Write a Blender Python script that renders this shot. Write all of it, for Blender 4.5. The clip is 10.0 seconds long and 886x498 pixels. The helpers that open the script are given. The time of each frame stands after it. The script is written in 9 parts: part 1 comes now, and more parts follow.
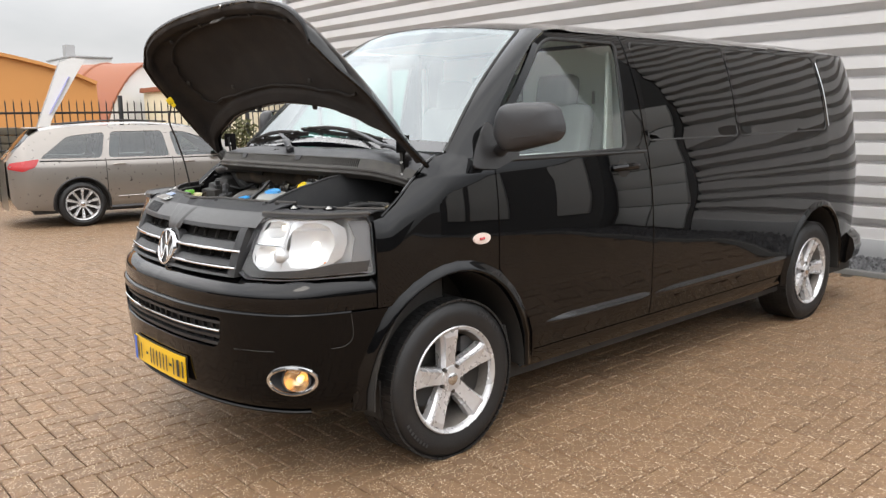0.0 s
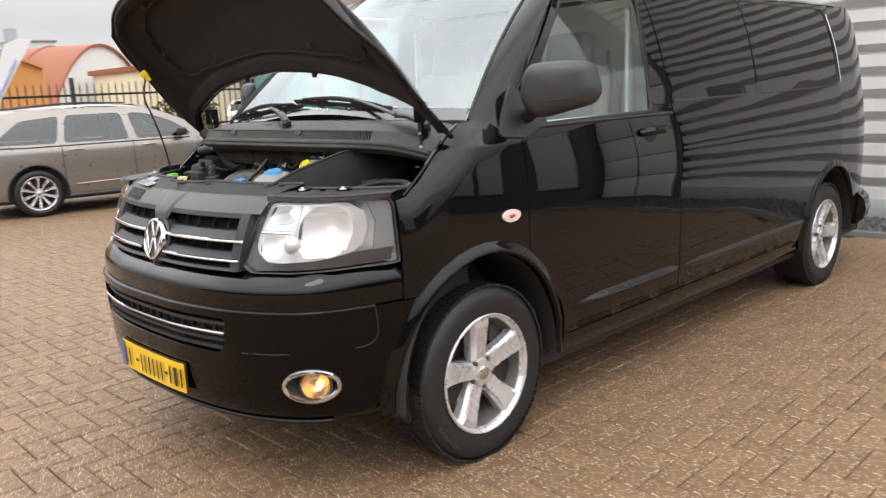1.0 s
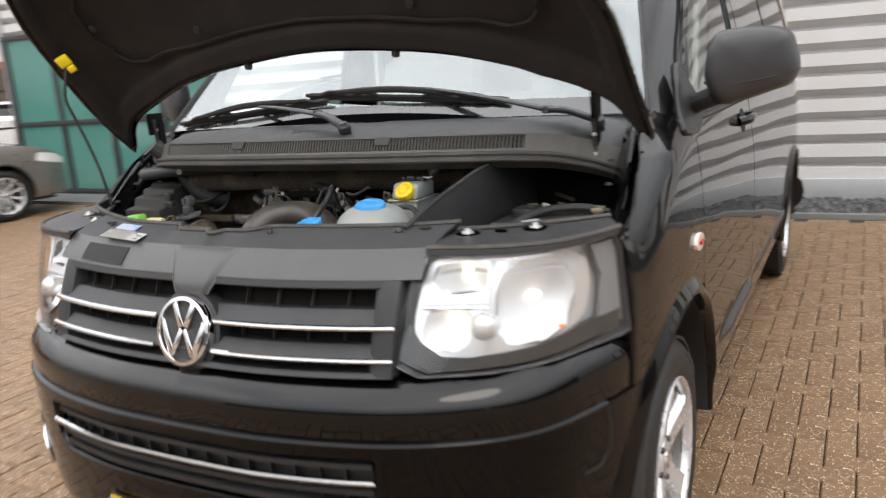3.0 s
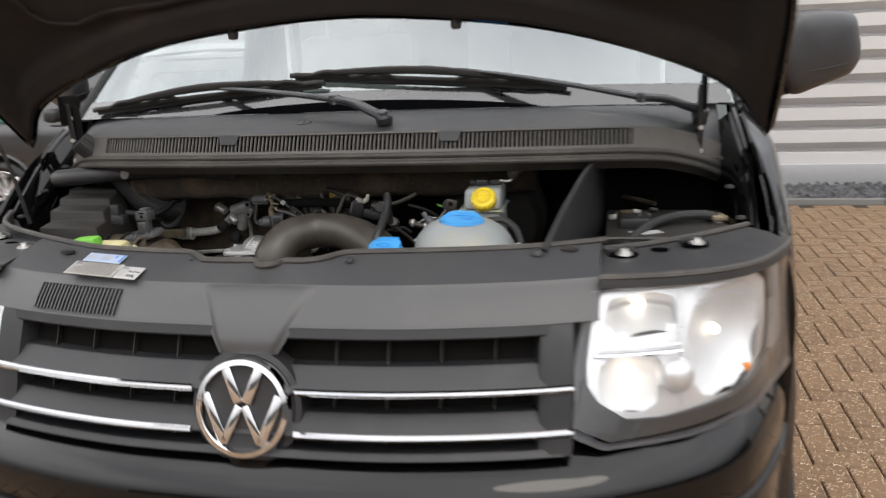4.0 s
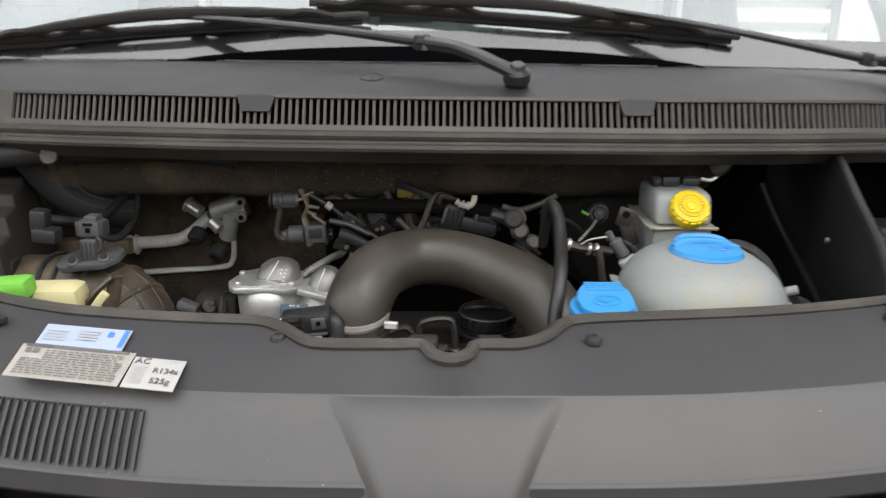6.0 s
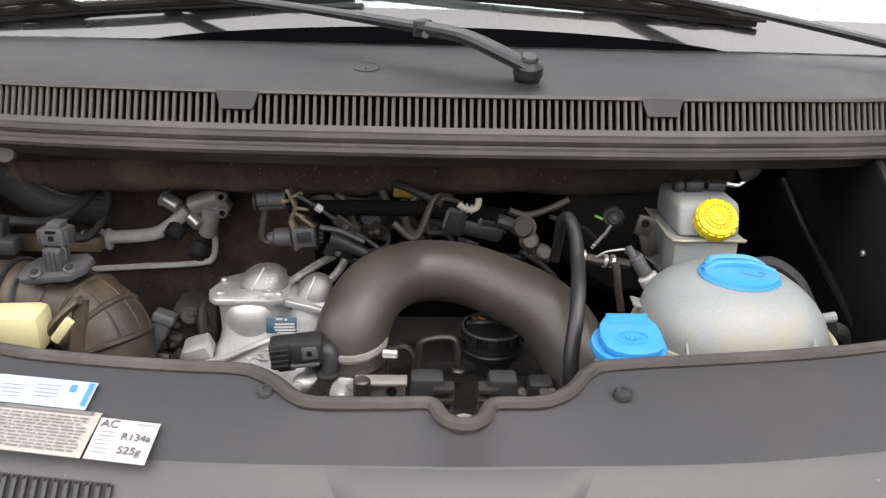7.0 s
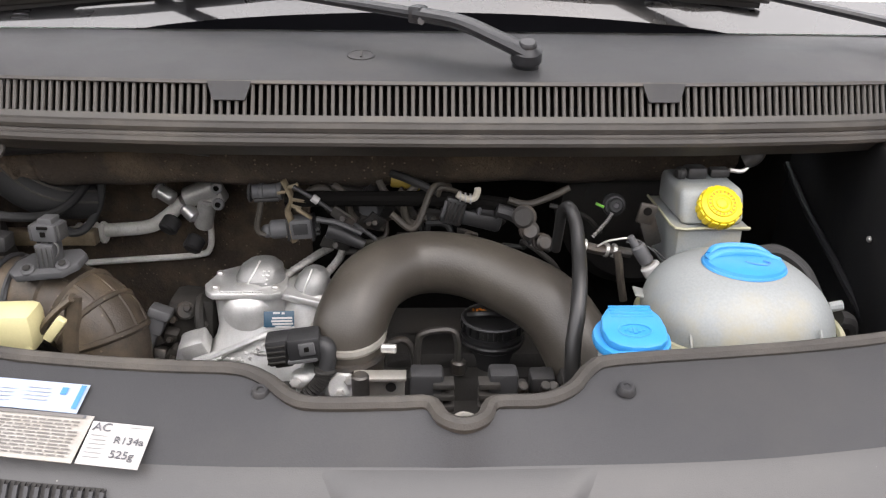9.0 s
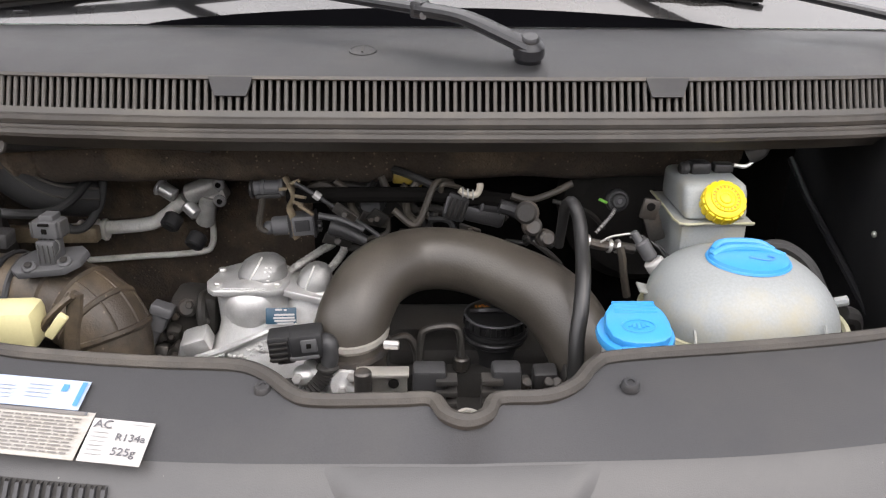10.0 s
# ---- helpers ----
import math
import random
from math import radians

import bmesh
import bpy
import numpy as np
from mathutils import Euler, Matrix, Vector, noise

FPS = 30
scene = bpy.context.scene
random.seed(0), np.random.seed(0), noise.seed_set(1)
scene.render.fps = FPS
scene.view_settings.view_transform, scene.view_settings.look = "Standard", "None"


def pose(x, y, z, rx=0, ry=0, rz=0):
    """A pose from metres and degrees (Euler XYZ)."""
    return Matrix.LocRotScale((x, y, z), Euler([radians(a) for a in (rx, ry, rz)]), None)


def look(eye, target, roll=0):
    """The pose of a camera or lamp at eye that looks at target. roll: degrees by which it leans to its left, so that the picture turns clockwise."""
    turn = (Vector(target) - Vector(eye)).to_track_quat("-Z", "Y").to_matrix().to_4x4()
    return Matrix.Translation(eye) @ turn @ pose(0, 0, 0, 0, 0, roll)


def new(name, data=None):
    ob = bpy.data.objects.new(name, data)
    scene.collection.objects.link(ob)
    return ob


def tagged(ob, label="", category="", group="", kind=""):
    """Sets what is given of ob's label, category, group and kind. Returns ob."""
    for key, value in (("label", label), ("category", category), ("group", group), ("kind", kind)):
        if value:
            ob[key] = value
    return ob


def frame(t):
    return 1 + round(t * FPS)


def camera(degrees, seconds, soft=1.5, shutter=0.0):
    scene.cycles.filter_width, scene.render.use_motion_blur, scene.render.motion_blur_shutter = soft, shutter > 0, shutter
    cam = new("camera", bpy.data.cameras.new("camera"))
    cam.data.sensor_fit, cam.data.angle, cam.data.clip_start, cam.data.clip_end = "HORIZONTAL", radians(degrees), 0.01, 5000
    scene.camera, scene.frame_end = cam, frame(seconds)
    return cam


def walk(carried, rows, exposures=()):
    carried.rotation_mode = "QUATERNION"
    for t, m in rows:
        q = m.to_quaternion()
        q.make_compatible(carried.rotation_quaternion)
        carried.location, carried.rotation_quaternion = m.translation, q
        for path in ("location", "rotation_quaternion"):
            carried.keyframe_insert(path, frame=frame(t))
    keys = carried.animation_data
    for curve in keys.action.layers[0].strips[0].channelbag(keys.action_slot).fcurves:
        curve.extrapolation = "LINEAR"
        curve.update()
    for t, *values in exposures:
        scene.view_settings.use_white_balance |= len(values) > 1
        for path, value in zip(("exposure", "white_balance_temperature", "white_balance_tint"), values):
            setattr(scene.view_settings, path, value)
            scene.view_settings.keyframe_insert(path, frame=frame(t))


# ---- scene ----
cam = camera(58.0, 10.0, soft=1.25, shutter=0.85)
PATH = [
    (0, (3.337, -1.306, 1.456), (1.86, 0.002, 1.13), -0.9),
    (0.5, (3.181, -1.274, 1.436), (1.726, 0.05, 1.079), -1.7),
    (1, (2.904, -1.243, 1.428), (1.498, 0.125, 1.036), -2.8),
    (1.5, (2.545, -1.246, 1.41), (1.219, 0.196, 1.01), -3.4),
    (2, (2.169, -1.233, 1.423), (0.936, 0.287, 1.011), -3.8),
    (2.5, (1.743, -1.227, 1.446), (0.647, 0.393, 1.023), -4.0),
    (2.7, (1.595, -1.211, 1.451), (0.552, 0.441, 1.024), -4.2),
    (3.8, (0.689, -1.062, 1.476), (0.19, 0.812, 0.986), -3.0),
    (4, (0.573, -1.01, 1.474), (0.156, 0.881, 0.971), -2.6),
    (4.5, (0.363, -0.838, 1.458), (0.066, 1.068, 0.928), -2.2),
    (5, (0.19, -0.698, 1.444), (0.032, 1.22, 0.896), -1.3),
    (5.5, (0.061, -0.562, 1.424), (0.025, 1.357, 0.861), -0.2),
    (6, (-0.014, -0.441, 1.421), (0.014, 1.465, 0.817), 0.8),
    (6.2, (-0.018, -0.407, 1.432), (0.001, 1.488, 0.794), 1.0),
    (7.5, (-0.043, -0.31, 1.466), (0.052, 1.543, 0.72), 1.8),
    (8, (-0.034, -0.308, 1.467), (0.042, 1.54, 0.709), 1.4),
    (8.5, (-0.032, -0.309, 1.467), (0.038, 1.539, 0.705), 1.0),
    (9, (-0.032, -0.308, 1.466), (0.035, 1.539, 0.703), 0.8),
    (9.5, (-0.032, -0.306, 1.464), (0.031, 1.54, 0.699), 0.6),
    (10, (-0.032, -0.305, 1.463), (0.029, 1.54, 0.694), 0.6),
]
walk(cam, [(t, look(eye, target, roll)) for t, eye, target, roll in PATH],
     exposures=[(0, -0.05, 6750, 10), (2.5, -0.05, 6750, 10), (4, -0.23, 6800, 11), (4.5, -0.36, 6820, 13), (5, -0.33, 6820, 13), (6.2, 0.03, 6850, 10), (7.5, 0.46, 6880, 15), (10, 0.46, 6880, 15)])

# ---- light ----
world = bpy.data.worlds.new("overcast_sky")
scene.world = world
world.use_nodes = True
wn, wl = world.node_tree.nodes, world.node_tree.links
wn.clear()
sky = wn.new("ShaderNodeTexSky")
sky.sky_type = "NISHITA"
sky.sun_disc = False
sky.sun_elevation, sky.sun_rotation = radians(58), radians(144)
sky.air_density, sky.dust_density, sky.ozone_density = 1.0, 2.0, 1.0
coords = wn.new("ShaderNodeTexCoord")
clouds = wn.new("ShaderNodeTexNoise")
clouds.inputs["Scale"].default_value, clouds.inputs["Detail"].default_value = 2.2, 6
spread = wn.new("ShaderNodeMapping")
spread.inputs["Scale"].default_value = (1, 1, 3.0)
cover = wn.new("ShaderNodeValToRGB")
cover.color_ramp.elements[0].position, cover.color_ramp.elements[0].color = 0.25, (0.55, 0.55, 0.55, 1)
cover.color_ramp.elements[1].position, cover.color_ramp.elements[1].color = 0.60, (1, 1, 1, 1)
veil = wn.new("ShaderNodeMixRGB")
veil.inputs[2].default_value = (11.9, 12.2, 12.7, 1)
# an overcast sky is brighter overhead than at the horizon
height = wn.new("ShaderNodeSeparateXYZ")
rise = wn.new("ShaderNodeMapRange")
rise.interpolation_type = "SMOOTHSTEP"
rise.inputs["From Min"].default_value, rise.inputs["From Max"].default_value = 0.05, 0.62
rise.inputs["To Min"].default_value, rise.inputs["To Max"].default_value = 0.80, 3.3
dome = wn.new("ShaderNodeMixRGB")
dome.blend_type, dome.inputs[0].default_value = "MULTIPLY", 1
back = wn.new("ShaderNodeBackground")
back.inputs["Strength"].default_value = 0.085
out = wn.new("ShaderNodeOutputWorld")
wl.new(coords.outputs["Generated"], spread.inputs["Vector"])
wl.new(spread.outputs["Vector"], clouds.inputs["Vector"])
wl.new(clouds.outputs["Fac"], cover.inputs["Fac"])
wl.new(cover.outputs["Color"], veil.inputs[0])
wl.new(sky.outputs["Color"], veil.inputs[1])
wl.new(coords.outputs["Generated"], height.inputs[0])
wl.new(height.outputs["Z"], rise.inputs["Value"])
wl.new(veil.outputs["Color"], dome.inputs[1])
wl.new(rise.outputs[0], dome.inputs[2])
wl.new(dome.outputs["Color"], back.inputs["Color"])
wl.new(back.outputs["Background"], out.inputs["Surface"])

sun = new("sun", bpy.data.lights.new("sun", "SUN"))
sun.data.energy, sun.data.angle, sun.data.color = 0.6, radians(20), (1.0, 0.95, 0.88)
sun.matrix_world = look((4, -5.5, 11), (0, 0, 0))

# ---- building helpers ----
from mathutils.geometry import delaunay_2d_cdt

PLACE = {}


def thing(name, label, category, at=(0, 0, 0), turn=0.0, group="", kind=""):
    ob = new(name)
    ob.empty_display_size = 0.2
    ob.matrix_basis = pose(*at, 0, 0, turn)
    PLACE[ob.name] = pose(*at, 0, 0, turn)
    return tagged(ob, label, category, group, kind)


def finish(me, material, sharp=35):
    if material is not None:
        me.materials.append(material)
    return me


def to_mesh(name, bm, material, sharp=35):
    bm.normal_update()
    limit = radians(sharp)
    for f in bm.faces:
        f.smooth = sharp > 0
    for e in bm.edges:
        if len(e.link_faces) == 2 and e.calc_face_angle(0) > limit:
            e.smooth = False
    me = bpy.data.meshes.new(name)
    bm.to_mesh(me)
    bm.free()
    return finish(me, material)


def part(name, bm, material, parent=None, label="", sharp=35):
    """Links a bmesh or mesh as one mesh object under a thing or part, in the thing's own coordinates."""
    me = bm if isinstance(bm, bpy.types.Mesh) else to_mesh(name, bm, material, sharp)
    if isinstance(bm, bpy.types.Mesh) and material is not None and not me.materials:
        me.materials.append(material)
    ob = new(name, me)
    if parent is not None:
        ob.parent = parent
    if label:
        tagged(ob, label)
    return ob


def setting(name, bm, material, label="", category="", kind="structure", sharp=35):
    ob = part(name, bm, material, None, "", sharp)
    return tagged(ob, label, category, "", kind)


def join(*bms):
    """One bmesh from several."""
    out = bmesh.new()
    for b in bms:
        me = bpy.data.meshes.new("joined")
        b.to_mesh(me)
        b.free()
        out.from_mesh(me)
        bpy.data.meshes.remove(me)
    return out


def box(x0, x1, y0, y1, z0, z1, bevel=0.0, segments=2):
    bm = bmesh.new()
    bmesh.ops.create_cube(bm, size=1)
    for v in bm.verts:
        v.co = Vector((x0 + (v.co.x + .5) * (x1 - x0), y0 + (v.co.y + .5) * (y1 - y0), z0 + (v.co.z + .5) * (z1 - z0)))
    if bevel:
        bmesh.ops.bevel(bm, geom=bm.edges[:], offset=bevel, segments=segments, affect="EDGES", profile=0.5, clamp_overlap=True)
    return bm


def moved(bm, m):
    bmesh.ops.transform(bm, matrix=m, verts=bm.verts)
    return bm


def block(size, m, bevel=0.0):
    """A bevelled box of that size about the pose m."""
    a, b, c = (s / 2 for s in size)
    return moved(box(-a, a, -b, b, -c, c, bevel), m)


def spline(points, n=8, closed=False):
    """Points along a smooth curve through the given ones."""
    pts = [Vector(p) for p in points]
    k = len(pts)
    res = []
    for i in range(k if closed else k - 1):
        if closed:
            p0, p1, p2, p3 = pts[i - 1], pts[i], pts[(i + 1) % k], pts[(i + 2) % k]
        else:
            p1, p2 = pts[i], pts[i + 1]
            p0 = pts[i - 1] if i else p1 * 2 - p2
            p3 = pts[i + 2] if i + 2 < k else p2 * 2 - p1
        for j in range(n):
            t = j / n
            res.append(0.5 * (2 * p1 + (p2 - p0) * t + (2 * p0 - 5 * p1 + 4 * p2 - p3) * t * t + (3 * p1 - p0 - 3 * p2 + p3) * t ** 3))
    if not closed:
        res.append(pts[-1])
    return res


def tube(points, radius, sides=10, n=8, closed=False, smooth=True, flat=1.0, ribs=None):
    """A round (or flattened) tube along a curve. radius: one number, or a function of 0..1. flat: its second radius as a share."""
    path = spline(points, n, closed) if smooth else [Vector(p) for p in points]
    k = len(path)
    rad = radius if callable(radius) else (lambda t: radius)
    bm = bmesh.new()
    rings = []
    up = None
    for i, p in enumerate(path):
        d = (path[(i + 1) % k] - path[i - 1]) if closed or 0 < i < k - 1 else (path[min(i + 1, k - 1)] - path[max(i - 1, 0)])
        d.normalize()
        if up is None:
            up = Vector((0, 0, 1)) if abs(d.z) < 0.9 else Vector((0, 1, 0))
        up = (up - d * up.dot(d)).normalized()
        side = d.cross(up)
        r = rad(i / max(k - 1, 1))
        rings.append([bm.verts.new(p + (side * math.cos(a) + up * (math.sin(a) * flat)) * r) for a in [2 * math.pi * j / sides for j in range(sides)]])
    for i in range(k if closed else k - 1):
        a, b = rings[i], rings[(i + 1) % k]
        for j in range(sides):
            bm.faces.new((a[j], a[(j + 1) % sides], b[(j + 1) % sides], b[j]))
    if not closed:
        bm.faces.new(rings[0][::-1])
        bm.faces.new(rings[-1])
    bmesh.ops.recalc_face_normals(bm, faces=bm.faces)
    return bm


def lathe(profile, m=None, sides=32, caps=True):
    """Turns a profile of (radius, height) about the z axis; capped where it ends off the axis."""
    bm = bmesh.new()
    rings = []
    for r, h in profile:
        rings.append([bm.verts.new((r * math.cos(2 * math.pi * j / sides), r * math.sin(2 * math.pi * j / sides), h)) for j in range(sides)] if r > 1e-6 else [bm.verts.new((0, 0, h))])
    for a, b in zip(rings, rings[1:]):
        for j in range(sides):
            q = [a[j % len(a)], a[(j + 1) % len(a)], b[(j + 1) % len(b)], b[j % len(b)]]
            q = list(dict.fromkeys(q))
            if len(q) > 2:
                bm.faces.new(q)
    for ring in (rings[0], rings[-1]):
        if caps and len(ring) > 1 and profile[0] != profile[-1]:
            bm.faces.new(ring)
    if profile[0] == profile[-1]:
        bmesh.ops.remove_doubles(bm, verts=bm.verts, dist=1e-5)
    bmesh.ops.recalc_face_normals(bm, faces=bm.faces)
    return moved(bm, m) if m is not None else bm


def grid(rows, close_u=False, thick=0.0):
    """A sheet through rows of points, with thickness if asked."""
    bm = bmesh.new()
    vs = [[bm.verts.new(p) for p in r] for r in rows]
    w = len(rows[0])
    for a, b in zip(vs, vs[1:]):
        for j in range(w if close_u else w - 1):
            bm.faces.new((a[j], a[(j + 1) % w], b[(j + 1) % w], b[j]))
    bm.normal_update()
    if thick:
        bmesh.ops.solidify(bm, geom=bm.faces[:], thickness=thick)
    return bm


def prism(outline, depth, m, bevel=0.0):
    """An outline in the local x-y plane, thickened along local z."""
    bm = bmesh.new()
    f = bm.faces.new([bm.verts.new((x, y, 0)) for x, y in outline])
    r = bmesh.ops.extrude_face_region(bm, geom=[f])
    bmesh.ops.translate(bm, vec=(0, 0, depth), verts=[v for v in r["geom"] if isinstance(v, bmesh.types.BMVert)])
    bmesh.ops.recalc_face_normals(bm, faces=bm.faces)
    if bevel:
        bmesh.ops.bevel(bm, geom=bm.edges[:], offset=bevel, segments=2, affect="EDGES", profile=0.5, clamp_overlap=True)
    return moved(bm, m)


def along(table):
    """A smooth monotone function through a table of (x, y)."""
    xs, ys = [p[0] for p in table], [p[1] for p in table]
    n = len(xs)
    d = [(ys[i + 1] - ys[i]) / (xs[i + 1] - xs[i]) for i in range(n - 1)]
    m = [d[0]] + [0 if d[i - 1] * d[i] <= 0 else 2 * d[i - 1] * d[i] / (d[i - 1] + d[i]) for i in range(1, n - 1)] + [d[-1]]

    def f(x):
        if x <= xs[0]:
            return ys[0]
        if x >= xs[-1]:
            return ys[-1]
        i = max(j for j in range(n - 1) if xs[j] <= x)
        h = xs[i + 1] - xs[i]
        t = (x - xs[i]) / h
        return (2 * t ** 3 - 3 * t * t + 1) * ys[i] + (t ** 3 - 2 * t * t + t) * h * m[i] + (3 * t * t - 2 * t ** 3) * ys[i + 1] + (t ** 3 - t * t) * h * m[i + 1]
    return f


def inside(p, poly):
    x, y = p
    hit = False
    for i in range(len(poly)):
        (x1, y1), (x2, y2) = poly[i - 1], poly[i]
        if (y1 > y) != (y2 > y) and x < (x2 - x1) * (y - y1) / (y2 - y1) + x1:
            hit = not hit
    return hit


def resample(poly, step):
    out = []
    for i in range(len(poly)):
        a, b = Vector(poly[i - 1]).to_2d(), Vector(poly[i]).to_2d()
        n = max(1, round((b - a).length / step))
        out += [tuple(a + (b - a) * (j / n)) for j in range(n)]
    return out


def rounded(poly, r, n=5):
    """The outline with its corners rounded by about r."""
    out = []
    k = len(poly)
    for i in range(k):
        a, b, c = (Vector(poly[(i + j) % k]).to_2d() for j in (-1, 0, 1))
        ra = min(r, (a - b).length * .45, (c - b).length * .45)
        p, q = b + (a - b).normalized() * ra, b + (c - b).normalized() * ra
        out += [tuple(p * (1 - t) ** 2 + b * 2 * t * (1 - t) + q * t * t) for t in [j / n for j in range(n + 1)]]
    return out


def skin(name, outline, holes, step, f, fold=0.012, flip=False):
    """A curved panel: an outline with holes in two parameters, laid on the surface f(u, v), with edges folded inwards."""
    loops = [resample(l, step) for l in [outline] + list(holes)]
    pts, edges = [], []
    for l in loops:
        s = len(pts)
        pts += l
        edges += [(s + i, s + (i + 1) % len(l)) for i in range(len(l))]
    us, vs = [p[0] for p in loops[0]], [p[1] for p in loops[0]]
    rim = np.array(pts)
    for i in range(int((max(us) - min(us)) / step) + 1):
        for j in range(int((max(vs) - min(vs)) / step) + 1):
            p = (min(us) + (i + .5) * step, min(vs) + (j + .5) * step)
            if inside(p, loops[0]) and not any(inside(p, h) for h in loops[1:]) and np.min(np.hypot(*(rim - p).T)) > step * .5:
                pts.append(p)
    co, _, faces, _, _, _ = delaunay_2d_cdt([Vector(p) for p in pts], edges, [], 0, 1e-6)
    keep = []
    for t in faces:
        c = sum((co[i] for i in t), Vector((0, 0))) / len(t)
        if inside(c, loops[0]) and not any(inside(c, h) for h in loops[1:]):
            keep.append(list(t)[::-1] if flip else list(t))
    verts = [Vector(f(*c)) for c in co]
    e = 1e-3
    normals = []
    for c, v in zip(co, verts):
        n = (Vector(f(c[0] + e, c[1])) - v).cross(Vector(f(c[0], c[1] + e)) - v).normalized()
        normals.append(-n if flip else n)
    if fold:
        count = {}
        for t in keep:
            for a, b in zip(t, t[1:] + t[:1]):
                count[(a, b)] = 1
        for a, b in [k for k in count if (k[1], k[0]) not in count]:
            s = len(verts)
            side = (verts[b] - verts[a]).cross((normals[a] + normals[b]) * .5).normalized()
            verts += [verts[a].copy(), verts[b].copy(), verts[b] - normals[b] * fold, verts[a] - normals[a] * fold]
            normals += [(side + normals[a] * .6).normalized(), (side + normals[b] * .6).normalized(), side, side]
            keep.append([s, s + 3, s + 2, s + 1])
    me = bpy.data.meshes.new(name)
    me.from_pydata(verts, [], keep)
    for p in me.polygons:
        p.use_smooth = True
    me.normals_split_custom_set_from_vertices(normals)
    return me


def writing(name, text, size, m, material, parent, label=""):
    """Words in the built-in font, as a thin mesh."""
    cu = bpy.data.curves.new(name, "FONT")
    cu.body, cu.size, cu.extrude = text, size, 0.0002
    ob = new(name, cu)
    bpy.context.view_layer.update()
    me = bpy.data.meshes.new_from_object(ob.evaluated_get(bpy.context.evaluated_depsgraph_get()))
    bpy.data.objects.remove(ob)
    me.transform(m)
    me.materials.clear()
    return part(name, me, material, parent, label)

# ---- materials ----
def surface(name, color, rough=0.5, metal=0.0, vary=0.12, scale=18.0, grain=0.0, grain_scale=400.0, coat=0.0, specular=0.5, coat_ior=1.5,
            dirt=None, dirt_amount=0.0, dirt_scale=6.0, rough_vary=0.08, coat_rough=0.03, random_tone=0.0, island=False, glow=None, glow_strength=0.0):
    """A node material: base colour varied at two scales, uneven gloss, fine relief, and optional dirt with a shape of its own."""
    m = bpy.data.materials.new(name)
    m.use_nodes = True
    nt = m.node_tree
    n, l = nt.nodes, nt.links
    p = n["Principled BSDF"]
    p.inputs["Roughness"].default_value, p.inputs["Metallic"].default_value = rough, metal
    p.inputs["Coat Weight"].default_value, p.inputs["Coat Roughness"].default_value = coat, coat_rough
    p.inputs["Specular IOR Level"].default_value = specular
    p.inputs["Coat IOR"].default_value = coat_ior
    tc = n.new("ShaderNodeTexCoord")
    big = n.new("ShaderNodeTexNoise")
    big.inputs["Scale"].default_value, big.inputs["Detail"].default_value = scale, 5
    fine = n.new("ShaderNodeTexNoise")
    fine.inputs["Scale"].default_value, fine.inputs["Detail"].default_value = grain_scale, 2
    for t in (big, fine):
        l.new(tc.outputs["Object"], t.inputs["Vector"])
    tone = n.new("ShaderNodeMath")
    tone.operation = "MULTIPLY_ADD"
    both = n.new("ShaderNodeMath")
    both.operation = "ADD"
    l.new(big.outputs["Fac"], both.inputs[0])
    l.new(fine.outputs["Fac"], both.inputs[1])
    l.new(both.outputs[0], tone.inputs[0])
    tone.inputs[1].default_value, tone.inputs[2].default_value = vary * 2, 1 - vary * 2
    last = tone.outputs[0]
    if random_tone:
        if island:
            src = n.new("ShaderNodeNewGeometry").outputs["Random Per Island"]
        else:
            src = n.new("ShaderNodeObjectInfo").outputs["Random"]
        r = n.new("ShaderNodeMath")
        r.operation = "MULTIPLY_ADD"
        l.new(src, r.inputs[0])
        r.inputs[1].default_value, r.inputs[2].default_value = random_tone * 2, 1 - random_tone
        q = n.new("ShaderNodeMath")
        q.operation = "MULTIPLY"
        l.new(last, q.inputs[0])
        l.new(r.outputs[0], q.inputs[1])
        last = q.outputs[0]
    mul = n.new("ShaderNodeMixRGB")
    mul.blend_type, mul.inputs[0].default_value = "MULTIPLY", 1
    mul.inputs[1].default_value = (*color, 1)
    l.new(last, mul.inputs[2])
    col = mul.outputs[0]
    if dirt:
        d = n.new("ShaderNodeTexNoise")
        d.inputs["Scale"].default_value, d.inputs["Detail"].default_value, d.inputs["Roughness"].default_value = dirt_scale, 8, 0.65
        l.new(tc.outputs["Object"], d.inputs["Vector"])
        ramp = n.new("ShaderNodeValToRGB")
        ramp.color_ramp.elements[0].position, ramp.color_ramp.elements[1].position = 0.48, 0.72
        l.new(d.outputs["Fac"], ramp.inputs["Fac"])
        am = n.new("ShaderNodeMath")
        am.operation = "MULTIPLY"
        am.inputs[1].default_value = dirt_amount
        l.new(ramp.outputs["Color"], am.inputs[0])
        mix = n.new("ShaderNodeMixRGB")
        mix.inputs[2].default_value = (*dirt, 1)
        l.new(am.outputs[0], mix.inputs[0])
        l.new(col, mix.inputs[1])
        col = mix.outputs[0]
    l.new(col, p.inputs["Base Color"])
    rv = n.new("ShaderNodeMath")
    rv.operation = "MULTIPLY_ADD"
    rv.inputs[1].default_value, rv.inputs[2].default_value = rough_vary * 2, rough - rough_vary
    l.new(big.outputs["Fac"], rv.inputs[0])
    l.new(rv.outputs[0], p.inputs["Roughness"])
    if grain:
        b = n.new("ShaderNodeBump")
        b.inputs["Strength"].default_value, b.inputs["Distance"].default_value = grain, 0.002
        l.new(fine.outputs["Fac"], b.inputs["Height"])
        l.new(b.outputs[0], p.inputs["Normal"])
